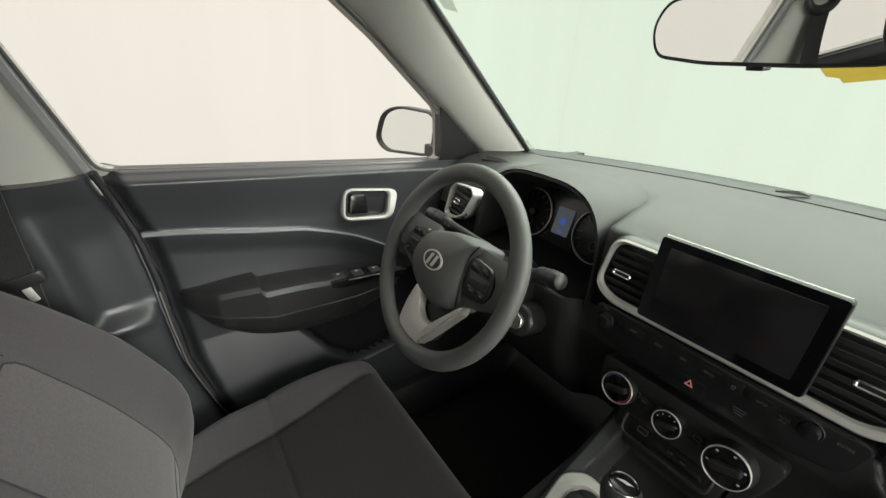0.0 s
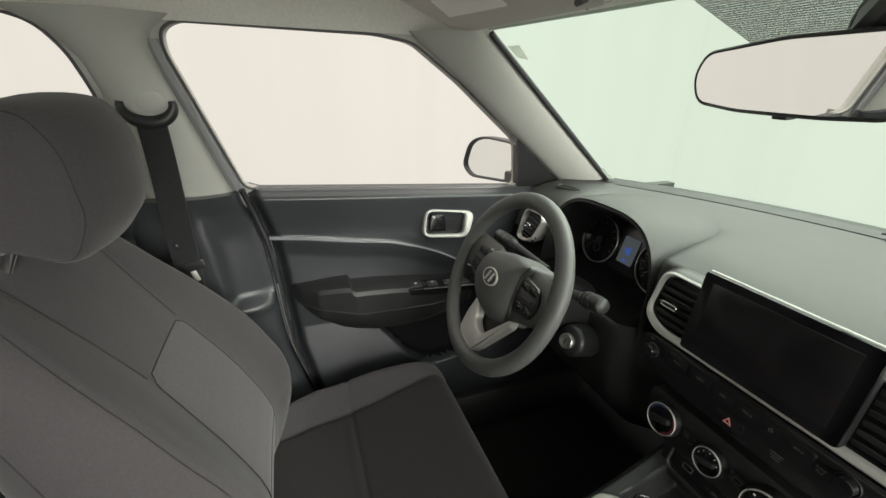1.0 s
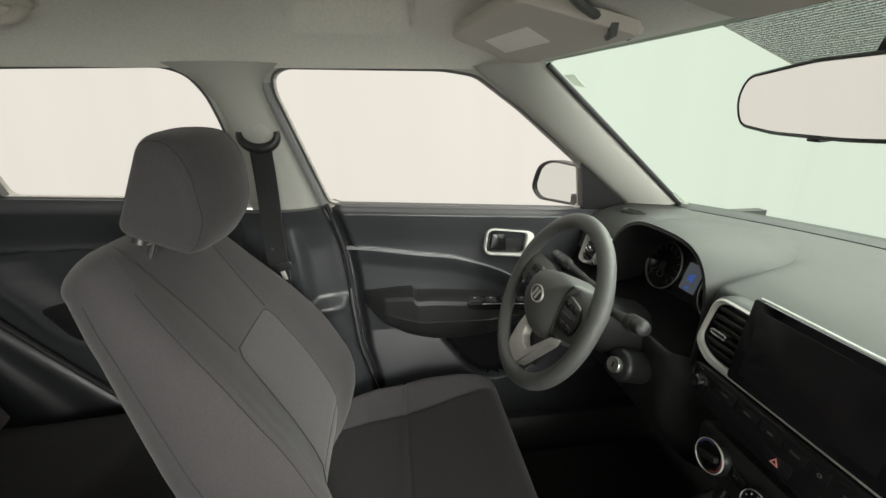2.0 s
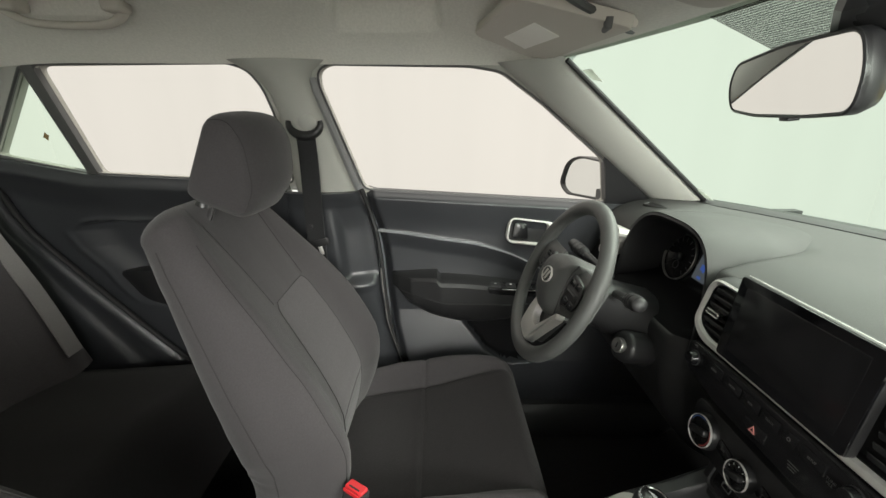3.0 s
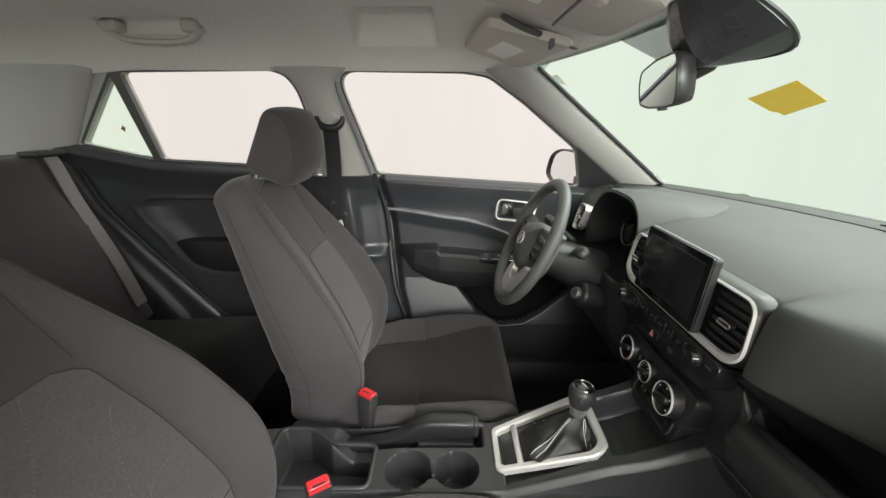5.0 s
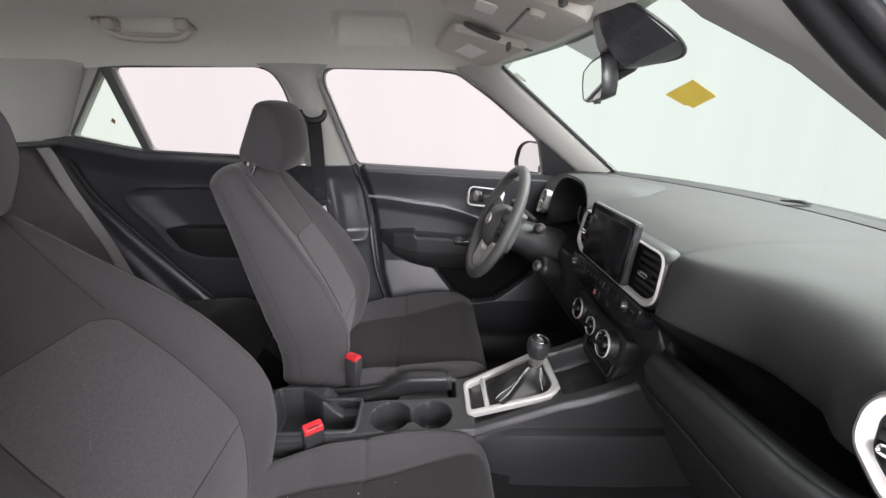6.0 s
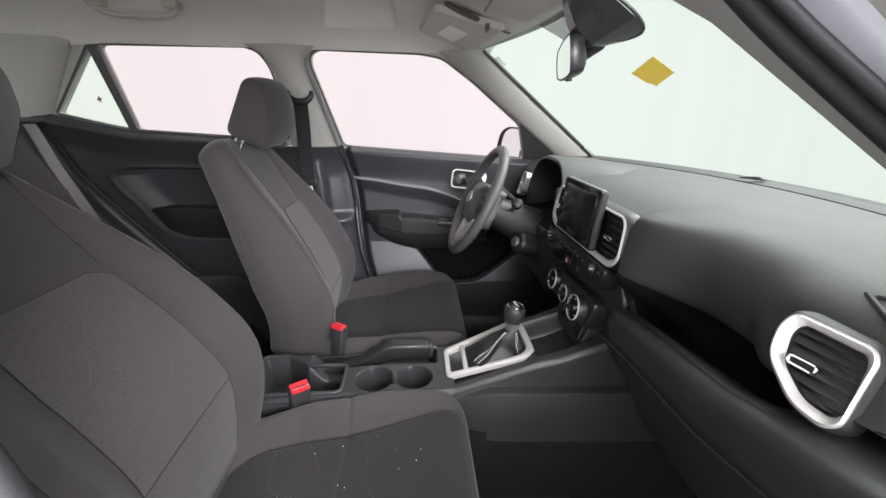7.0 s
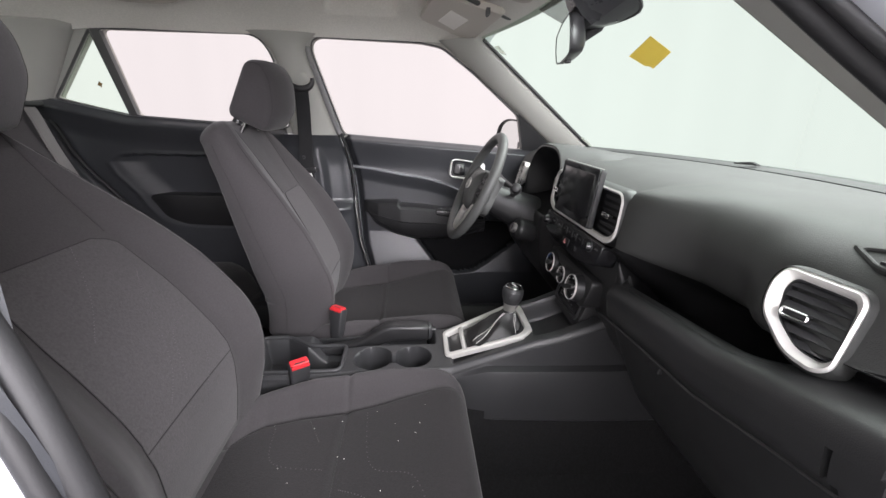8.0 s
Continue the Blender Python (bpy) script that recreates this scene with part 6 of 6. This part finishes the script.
def buckle(x, y, z, lean, side):
    root = thing("belt_buckle", (x, y, z - 0.14), "seat belt buckle with a red release button", "belt buckle", "belt buckles")
    m = axes((x, y, z), (0.55 * side, 0.85, 0), (-0.10 * side, lean, 1))
    # local y runs up the buckle
    secs = []
    for yy, w, d in ((-0.088, 0.024, 0.016), (-0.080, 0.036, 0.022), (-0.03, 0.043, 0.025), (-0.006, 0.046, 0.026), (0.0, 0.044, 0.024)):
        secs.append([Vector((p.x, yy, p.y)) for p in rounded(box2(w, d), 0.006, 3)])
    part("buckle_body", put(loft(secs), m), PLASTIC, root)
    part("release_button", put(loft([[Vector((p.x, yy, p.y)) for p in rounded(box2(0.040 - k, 0.020 - k), 0.004, 3)] for yy, k in ((-0.004, 0), (0.0035, 0), (0.005, 0.003))]), m), RED, root, "red release button")
    part("tongue_slot", put(loft([[Vector((p.x, yy, p.y + 0.006)) for p in rounded(box2(0.024, 0.0035), 0.001, 2)] for yy in (0.002, 0.0056)]), m), BLACK, root)
    part("buckle_front", put(plate(rounded(box2(0.040, 0.007), 0.002, 3), 0.002, 0.0005), m @ pose(0, -0.0025, 0.0135)), RED, root, "red button front")
    b = m @ Vector((0, -0.085, 0))
    part("stalk", tube([b, b + Vector((0, -0.01, -0.03)), b + Vector((side * 0.01, -0.02, -0.09))], [0.008, 0.007, 0.010], 10), STEEL, root, "steel buckle stalk")


buckle(-0.128, -0.587, 0.408, 0.12, 1)
buckle(0.110, -0.634, 0.393, 0.20, -1)

# ---- centre console ----


def console_top_z(y):
    return keyed([(-0.90, 0.33), (-0.80, 0.345), (-0.56, 0.350), (-0.50, 0.357), (-0.30, 0.362), (-0.285, 0.364), (-0.10, 0.436), (-0.04, 0.452), (0.06, 0.492)], y)


def console():
    root = thing("centre_console", (0, -0.4, 0.06), "dark plastic centre console with cup holders and an open tray", "centre console")
    nx, ny = 97, 380
    secs = []
    for i in range(ny):
        y = -0.86 + 0.93 * i / (ny - 1)
        half = keyed([(-0.86, 0.085), (-0.5, 0.096), (-0.28, 0.100), (0.07, 0.118)], y)
        row = []
        for j in range(nx):
            u = -1 + 2 * j / (nx - 1)
            x = u * half
            z = console_top_z(y) - 0.014 * smooth(0.86, 1.0, abs(u)) ** 2
            # rear tray, cup holders, recess under the gear boot, shelf in front of the lever
            xl = keyed([(-0.71, -0.072), (-0.65, -0.026)], y)
            z -= 0.075 * smooth(-0.772, -0.758, y) * smooth(-0.552, -0.564, y) * smooth(xl, xl + 0.010, x) * smooth(0.078, 0.068, x)
            z -= 0.046 * smooth(-0.014, -0.026, x) * smooth(-0.655, -0.60, y) * smooth(-0.318, -0.332, y)
            for cy, r in ((-0.476, 0.046), (-0.379, 0.044)):
                q = math.hypot(x - 0.040, (y - cy))
                z -= 0.070 * smooth(r + 0.002, r - 0.005, q)
            z -= 0.030 * smooth(0.016, 0.010, abs(y + 0.428)) * smooth(0.022, 0.014, abs(x - 0.042))
            z -= 0.014 * smooth(-0.285, -0.278, y) * smooth(-0.112, -0.119, y) * smooth(0.080, 0.074, abs(x))
            z -= 0.055 * smooth(-0.092, -0.078, y) * smooth(0.045, 0.03, y) * smooth(0.080, 0.066, abs(x))
            row.append((x, y, z))
        secs.append(row)
    part("top", slab(secs, (0, 0, -0.004)), PLASTIC, root, "dark grained console top", angle=50)
    for s in (-1, 1):
        rows = []
        for i in range(50):
            y = -0.86 + 1.28 * i / 49
            half = keyed([(-0.86, 0.085), (-0.5, 0.096), (-0.28, 0.100), (0.07, 0.118)], y)
            zt = console_top_z(y) - 0.014
            zl = keyed([(-0.30, 0.350), (-0.264, 0.370), (0.1, 0.378), (0.4, 0.385)], y) if y > -0.30 else zt - 0.012
            zl = min(zl, zt - 0.010)
            led = 0.018 * smooth(-0.30, -0.18, y)
            rows.append([(s * half, y, zt), (s * (half + 0.001), y, (zt + zl) / 2), (s * (half + 0.002), y, zl + 0.004), (s * (half + 0.004 + led), y, zl), (s * (half + 0.006 + led), y, zl - 0.006), (s * (half + 0.008 + led), y, zl - 0.08), (s * (half + 0.012 + led), y, 0.245), (s * (half + 0.006 + led), y, 0.238)])
        part("side_panel", slab(rows, (-s * 0.006, 0, 0)), PLASTIC, root, "dark console side panel", angle=25)
        part("carpet_edge", slab([[(s * (0.118 + 0.018 * smooth(-0.5, 0.0, y)), y, 0.265), (s * (0.128 + 0.018 * smooth(-0.5, 0.0, y)), y, 0.15), (s * 0.165, y, 0.055)] for y in np.linspace(-0.6, 0.55, 14)], (-s * 0.012, 0, 0)), CARPET, root, "black carpet on the tunnel side")
    rim = rounded([(-0.076, -0.776), (0.082, -0.776), (0.082, -0.550), (-0.026, -0.550), (-0.030, -0.645), (-0.076, -0.705)], 0.018, 6)
    part("tray_rim", tube([(p.x, p.y, console_top_z(p.y) + 0.001) for p in rim], 0.0055, 8, closed=True), PLASTIC, root, "raised rim of the open tray", angle=60)
    # silver gear surround
    g = axes((-0.004, -0.195, 0.4035), (1, 0, 0), (0, 1, 0.379))
    outer = rounded([(-0.062, -0.112), (0.056, -0.112), (0.082, 0.088), (0.062, 0.112), (-0.066, 0.114), (-0.093, 0.086)], 0.016, 6)
    inner = rounded([(-0.052, -0.062), (0.054, -0.062), (0.070, 0.080), (0.052, 0.100), (-0.056, 0.102), (-0.078, 0.078)], 0.012, 6)
    sur = part("gear_surround", put(ring(outer, rounded([(-0.048, -0.100), (0.044, -0.100), (0.066, 0.078), (0.050, 0.096), (-0.050, 0.096), (-0.070, 0.074)], 0.012, 6), 0.014, 0.003), g @ pose(0, 0, 0.004)), SATIN, root, "satin silver gear lever surround")
    part("surround_bar", put(plate(rounded([(-0.053, -0.006), (0.051, -0.006), (0.053, 0.006), (-0.055, 0.006)], 0.002, 3), 0.010, 0.002), g @ pose(0, -0.060, 0.004)), SATIN, sur)
    part("coin_slot", put(plate(rounded([(-0.052, -0.022), (0.049, -0.022), (0.053, 0.020), (-0.056, 0.020)], 0.008, 4), 0.002, 0.0005), g @ pose(0, -0.080, -0.010)), BLACK, root)
    part("gate_plate", put(plate(inner, 0.002, 0.0005), g @ pose(0, 0, -0.008)), BLACK, root)
    for k, ch in enumerate("PRND"):
        words(ch, 0.007, g @ pose(-0.052, 0.052 - 0.022 * k, -0.0074, 0, 0, -10), INK, root)


console()


def gear_lever():
    root = thing("gear_lever", (0.0, -0.16, 0.39), "gear lever with silver-capped black knob and pleated leather boot", "gear lever")
    top = Vector((0.0, -0.135, 0.468))
    secs = []
    for i in range(19):
        t = i / 18
        c = Vector((0.010, -0.172, 0.399)).lerp(top, t)
        wx, wy = 0.040 * (1 - t) ** 1.3 + 0.014, 0.056 * (1 - t) ** 1.15 + 0.014
        amp = math.sin(math.pi * min(1, t * 1.1)) * (1 - 0.5 * t)
        row = []
        for j in range(48):
            a = 2 * math.pi * j / 48
            fold = 1 + amp * (0.16 * (abs(math.sin(2.5 * a + 2.0 * t)) - 0.5) + 0.09 * math.sin(9 * a - 6 * t))
            row.append(c + Vector((wx * fold * spow(math.cos(a), 0.6), wy * fold * spow(math.sin(a), 0.6), 0.010 * amp * math.sin(4 * a + 5 * t))))
        secs.append(row)
    part("boot", loft(secs), LEATHER, root, "black pleated leather boot", angle=80)
    for j in (4, 6, 40, 42):
        part("boot_stitch", tube([s[j] + (s[j] - top).normalized() * 0.0008 for s in secs[1:-1]], 0.0007, 5), STITCH, root, "white stitched seam")
    ax = (Vector((0.004, -0.129, 0.535)) - top).normalized()
    m = axes(top, (1, 0, 0), ax.cross(Vector((1, 0, 0))))
    part("neck", put(lathe([(0.015, -0.006), (0.0155, 0.004), (0.019, 0.018), (0.021, 0.024)], 28), m), STEEL, root, "satin silver neck")
    kn = part("knob", put(lathe([(0.020, 0.020), (0.0245, 0.034), (0.0265, 0.046), (0.0260, 0.055), (0.022, 0.062), (0.018, 0.064)], 32), m), PLASTIC, root, "black gear knob")
    part("knob_ring", put(ring(circle(0.0215, 32), circle(0.0175, 32), 0.006, 0.001), m @ pose(0, 0, 0.0655)), CHROME, kn, "silver ring")
    part("knob_cap", put(lathe([(0.0175, 0.060), (0.0175, 0.0645), (0.012, 0.0665), (0.001, 0.067)], 28), m), GLOSS, kn)
    part("knob_mark", put(plate([Vector((-0.010, -0.004)), Vector((0.004, -0.001)), Vector((0.011, 0.005)), Vector((-0.002, 0.003))], 0.001, 0.0003), m @ pose(0, 0, 0.0672)), INK, kn)
    part("lock_button", put(plate(rounded(box2(0.018, 0.026), 0.005, 3), 0.008, 0.002), m @ pose(0.0265, 0.0, 0.046, 0, 90, 0)), PLASTIC, kn)


LEATHER = material("black_leather", (0.013, 0.013, 0.013), 0.5, grain=0.6, grain_size=500)
STITCH = material("white_thread", (0.62, 0.61, 0.58), 0.8, mottle=0.05)
gear_lever()


def handbrake():
    root = thing("handbrake", (-0.066, -0.50, 0.34), "black hand brake lever lying down beside the tray", "hand brake")
    secs = []
    for y, z, h, w in ((-0.640, 0.312, 0.020, 0.026), (-0.590, 0.318, 0.030, 0.030), (-0.540, 0.322, 0.036, 0.034), (-0.510, 0.331, 0.042, 0.036), (-0.480, 0.350, 0.048, 0.038), (-0.455, 0.365, 0.050, 0.040), (-0.435, 0.371, 0.049, 0.041), (-0.40, 0.3725, 0.047, 0.042), (-0.345, 0.3725, 0.046, 0.042), (-0.338, 0.3725, 0.042, 0.038)):
        secs.append([Vector((-0.066 + p.x, y, z + p.y)) for p in rounded(box2(w, h), 0.013, 5)])
    part("lever", loft(secs), BLACK, root, angle=50)
    part("grip_end", loft([[Vector((-0.066 + p.x, y, 0.3725 + p.y)) for p in rounded(box2(w, w + 0.004), 0.012, 5)] for y, w in ((-0.337, 0.037), (-0.331, 0.036), (-0.328, 0.032))]), PLASTIC, root)
    part("release_button", tube([(-0.066, -0.330, 0.375), (-0.066, -0.318, 0.375)], [0.0085, 0.0075], 14), BLACK, root, "black release button")
    part("slot_cover", loft([[Vector((-0.066 + p.x, y, 0.322 + p.y)) for p in rounded(box2(0.044, 0.036), 0.008, 4)] for y in (-0.462, -0.456, -0.346, -0.340)]), PLASTIC, root, "dark block under the grip", angle=50)


handbrake()

# ---- overhead things ----


def inner_mirror():
    root = thing("rear_view_mirror", (-0.045, -0.05, 1.05), "black-rimmed rear-view mirror on the windscreen", "mirror")
    m = axes((-0.046, -0.060, 1.088), (1, -0.225, 0.0), (0, -0.125, 1))
    ol = rounded([(-0.116, -0.031), (-0.05, -0.038), (0.05, -0.039), (0.116, -0.036), (0.125, 0.0), (0.114, 0.036), (0.0, 0.038), (-0.108, 0.030), (-0.127, 0.002)], 0.016, 5)
    i1 = inset(ol, 0.0035)
    part("housing", put(loft([at_z(ol, 0), at_z(ol, -0.010), at_z([p * 0.90 for p in ol], -0.026), at_z([p * 0.55 for p in ol], -0.036)]), m), BLACK, root)
    part("rim", put(ring(ol, i1, 0.006, 0.0014), m @ pose(0, 0, 0.002)), PLASTIC, root)
    part("mirror_glass", put(plate(i1, 0.003, 0.0004), m @ pose(0, 0, 0.0008)), MIRROR, root, "silvered mirror glass", angle=5)
    part("dip_tab", put(plate(rounded(box2(0.018, 0.008), 0.002, 3), 0.012, 0.002), m @ pose(0.004, -0.039, -0.004)), BLACK, root)
    part("ball_arm", tube([m @ Vector((0.012, 0.0, -0.03)), Vector((0.002, -0.005, 1.112)), Vector((0.015, 0.0, 1.135))], [0.012, 0.011, 0.014], 12), BLACK, root)


inner_mirror()


def sensor_cover():
    root = thing("sensor_cover", (0.02, 0.02, 1.12), "angular black sensor cover behind the mirror", "sensor cover")
    rows = []
    for z, wl, wr, drop in ((1.186, 0.066, 0.156, 0.008), (1.176, 0.046, 0.166, 0.020), (1.162, 0.020, 0.172, 0.030), (1.146, -0.006, 0.172, 0.034), (1.132, -0.020, 0.168, 0.032), (1.121, -0.008, 0.156, 0.018), (1.114, 0.030, 0.132, 0.006)):
        y0 = 0.10 + (1.065 - z) * 1.70 - 0.006
        xr = wl + 0.44 * (wr - wl)
        rows.append([Vector((x, y0 - d * 0.62, z - d * 0.85)) for x, d in ((wl, 0.0), (wl + 0.006, drop * 0.80), (wl + 0.018, drop * 0.96), (xr - 0.010, drop), (xr, drop * 0.90), (wr, drop * 0.10))])
    part("cover", loft(rows), SENSOR, root, angle=8)
    edge = curve([(x, 0.10 + (1.065 - z) * 1.70 - 0.006, z) for x, z in ((0.066, 1.186), (0.020, 1.162), (-0.020, 1.132), (-0.008, 1.121), (0.030, 1.114), (0.132, 1.114), (0.168, 1.132), (0.172, 1.162), (0.156, 1.186))], 4)
    part("base_rim", tube(edge, 0.0032, 6), BLACK, root, "thin black rim on the glass")


sensor_cover()


def frit():
    """Dotted sunshade print on the windscreen round the sensor cover."""
    rows = []
    for i in range(9):
        z = 1.172 - 0.055 * i / 8
        half = 0.150 - 0.035 * i / 8
        y0 = 0.10 + (1.065 - z) * 1.70 - 0.004
        rows.append([(x, y0 - 0.19 * x * x, z) for x in np.linspace(-half, half, 13)])
    ob = part("windscreen_frit", slab(rows, (0, -0.0006, -0.0004)), FRIT)
    tagged(ob, "grey dotted sunshade print on the windscreen", "sunshade print", kind="structure")


FRIT = pane_glass("dotted_print", (0.36, 0.40, 0.36), 0.02)
nt = FRIT.node_tree
dots = nt.nodes.new("ShaderNodeTexVoronoi")
dots.inputs["Scale"].default_value, dots.inputs["Randomness"].default_value = 560, 0.25
tc = nt.nodes.new("ShaderNodeTexCoord")
nt.links.new(tc.outputs["Object"], dots.inputs["Vector"])
cr = nt.nodes.new("ShaderNodeMapRange")
cr.inputs["From Min"].default_value, cr.inputs["From Max"].default_value = 0.3, 0.5
cr.inputs["To Min"].default_value, cr.inputs["To Max"].default_value = 0.22, 0.72
nt.links.new(dots.outputs["Distance"], cr.inputs["Value"])
cb = nt.nodes.new("ShaderNodeCombineColor")
for ch in ("Red", "Green", "Blue"):
    nt.links.new(cr.outputs["Result"], cb.inputs[ch])
nt.links.new(cb.outputs["Color"], [n for n in nt.nodes if n.type == "BSDF_TRANSPARENT"][0].inputs["Color"])
frit()


def windscreen_stickers():
    def patch(corners, mat, name, label):
        bm = bmesh.new()
        f = bm.faces.new([bm.verts.new(Vector(c) + Vector((0, -0.004, -0.002))) for c in corners])
        ex = bmesh.ops.extrude_face_region(bm, geom=[f])
        bmesh.ops.translate(bm, verts=[v for v in ex["geom"] if isinstance(v, bmesh.types.BMVert)], vec=(0, -0.0006, -0.0003))
        tagged(part(name, bm, mat), label, "sticker")

    def wp(x, z):
        yc = 0.10 + (1.065 - z) * 1.70
        e = ws_edge(z, 1)
        return (x, yc + (e.y - yc) * (x / e.x) ** 2, z)
    patch([wp(-0.038, 1.068), wp(0.095, 1.085), wp(0.099, 1.059), wp(-0.010, 1.042), wp(-0.014, 1.047), wp(-0.026, 1.048)], YELLOW, "sticker", "mustard yellow sticker on the windscreen")
    patch([wp(-0.515, 1.146), wp(-0.487, 1.146), wp(-0.500, 1.122), wp(-0.520, 1.128)], GREYFILM, "sticker", "small grey label in the windscreen corner")
    patch([wp(-0.640, 0.862), wp(-0.622, 0.872), wp(-0.628, 0.838), wp(-0.645, 0.838)], GREYFILM, "sticker", "small grey tab at the windscreen base")


windscreen_stickers()


def sun_visor(s):
    root = thing("sun_visor", (s * 0.38, -0.26, 1.18), "pale grey sun visor folded up, with a white label", "sun visor", "sun visors")
    # local x runs inboard, local y forwards, face looks down
    m = axes((-0.370, -0.265, 1.183), (1, 0.06, 0), (0, -1, 0.2235))
    ol = rounded([(-0.117, 0.098), (0.174, 0.080), (0.188, -0.092), (-0.120, -0.082), (-0.198, -0.070)], 0.024, 6)
    part("panel", sided(put(plate(ol, 0.018, 0.006), m), s), VISOR_SKIN, root, "pale vinyl visor panel")
    if s < 0:
        part("label", put(plate(rounded([(-0.060, 0.045), (0.090, 0.028), (0.052, -0.028), (-0.110, -0.012)], 0.003, 2), 0.001, 0.0003), m @ pose(0, 0, 0.0008)), LABEL, root, "white paper warning label")
    c = m @ Vector((0.180, -0.052, 0.0))
    part("visor_clip", sided(tube([c + Vector((0, 0, 0.008)), c + Vector((0, 0, -0.004)), c + Vector((-0.012, 0.0, -0.006))], [0.007, 0.006, 0.004], 12), s), SEAL, root, "small grey visor clip")
    part("hinge_rod", sided(tube([m @ Vector((-0.19, -0.085, -0.010)), m @ Vector((0.18, -0.088, -0.010))], 0.006, 8), s), VISOR_SKIN, root)


sun_visor(-1)
sun_visor(1)


def header_slot():
    """Dark slot in the roof lining beside the folded visor."""
    pts = curve([(-0.100, -0.312, 1.199), (-0.150, -0.270, 1.192), (-0.212, -0.208, 1.186), (-0.285, -0.128, 1.178)], 5)
    tagged(part("trim_header_slot", tube(pts, [0.004, *[0.006] * (len(pts) - 2), 0.004], 8), SEAL), "dark slot in the roof lining beside the visor", "slot", kind="structure")


header_slot()


def overhead_console():
    root = thing("overhead_console", (0.03, -0.25, 1.16), "pale overhead console with reading lamp and storage slot", "overhead console")
    m = axes((0.02, -0.250, 1.186), (1, 0, 0), (0, -1, 0.28))
    ol = rounded([(-0.085, -0.115), (0.125, -0.115), (0.135, 0.120), (-0.095, 0.120)], 0.035, 6)
    part("housing", put(plate(ol, 0.05, 0.010), m), VISOR_SKIN, root)
    part("lamp_lens", put(plate(rounded(box2(0.060, 0.036), 0.008, 4), 0.004, 0.001), m @ pose(0.02, 0.04, 0.002)), LABEL, root, "white lamp lens")
    part("storage_edge", put(tube([(x, -0.02, 0.001) for x in np.linspace(-0.09, 0.09, 6)], 0.0025, 6), m), PLASTIC, root)
    part("knob", put(lathe([(0.014, 0), (0.012, 0.008), (0.004, 0.012)], 16), m @ pose(0.085, -0.035, 0)), VISOR_SKIN, root, "pale round knob")


overhead_console()


def grab_handle(s):
    root = thing("grab_handle", (s * 0.46, -1.165, 1.22), "pale roof grab handle above the rear door", "grab handle", "grab handles")
    pts = curve([(-0.452, -1.288, 1.262), (-0.466, -1.275, 1.240), (-0.474, -1.24, 1.222), (-0.478, -1.17, 1.217), (-0.480, -1.10, 1.219), (-0.482, -1.068, 1.232), (-0.474, -1.052, 1.256)], 6)
    n = len(pts)
    part("handle", sided(tube(pts, [0.009 + 0.005 * abs(2 * i / (n - 1) - 1) ** 3 for i in range(n)], 12, flat=0.8), s), VISOR_SKIN, root, angle=70)
    for y in (-1.265, -1.065):
        part("foot", sided(box(-0.492, -0.452, y - 0.020, y + 0.020, 1.238, 1.268, 0.009), s), VISOR_SKIN, root)


grab_handle(-1)
grab_handle(1)


def leaf():
    bm = bmesh.new()
    c = side_pt(-1.468, 0.995, 0.006)
    pts = [(0, 0.010), (0.004, 0.004), (0.009, 0.002), (0.006, -0.004), (0.004, -0.012), (-0.002, -0.006), (-0.008, -0.004), (-0.004, 0.003)]
    f = bm.faces.new([bm.verts.new(c + Vector((0.0035 * math.sin(3 * a), a, b))) for a, b in pts])
    ex = bmesh.ops.extrude_face_region(bm, geom=[f])
    bmesh.ops.translate(bm, verts=[v for v in ex["geom"] if isinstance(v, bmesh.types.BMVert)], vec=(-0.0008, 0, 0))
    tagged(part("leaf", bm, LEAF), "small dry brown leaf stuck to the quarter window", "leaf")


leaf()


def floor_mats():
    for cx in (-0.40, 0.42):
        rows = [[(cx + x, y, 0.062 + 0.20 * smooth(0.25, 0.6, y) + 0.002 * math.sin(40 * x)) for x in np.linspace(-0.20, 0.20, 9)] for y in np.linspace(-0.24, 0.42, 14)]
        tagged(part("floor_mat", slab(rows, (0, 0, 0.010)), CARPET), "black carpet floor mat in the foot well", "floor mat", "floor mats")


floor_mats()


def windscreen_clip():
    """A small broken clip lying on the strip at the foot of the windscreen."""
    secs = [[(-0.118, 0.462, 0.833), (-0.112, 0.468, 0.833), (-0.112, 0.468, 0.836), (-0.118, 0.462, 0.836)],
            [(-0.100, 0.470, 0.833), (-0.094, 0.480, 0.833), (-0.094, 0.480, 0.839), (-0.100, 0.470, 0.839)],
            [(-0.088, 0.478, 0.833), (-0.080, 0.488, 0.833), (-0.082, 0.486, 0.842), (-0.088, 0.480, 0.841)],
            [(-0.070, 0.486, 0.833), (-0.066, 0.492, 0.833), (-0.066, 0.492, 0.836), (-0.070, 0.486, 0.836)]]
    tagged(part("plastic_clip", loft([[Vector(p) for p in s] for s in secs]), BLACK, angle=30), "small black plastic clip at the windscreen foot", "clip")


windscreen_clip()
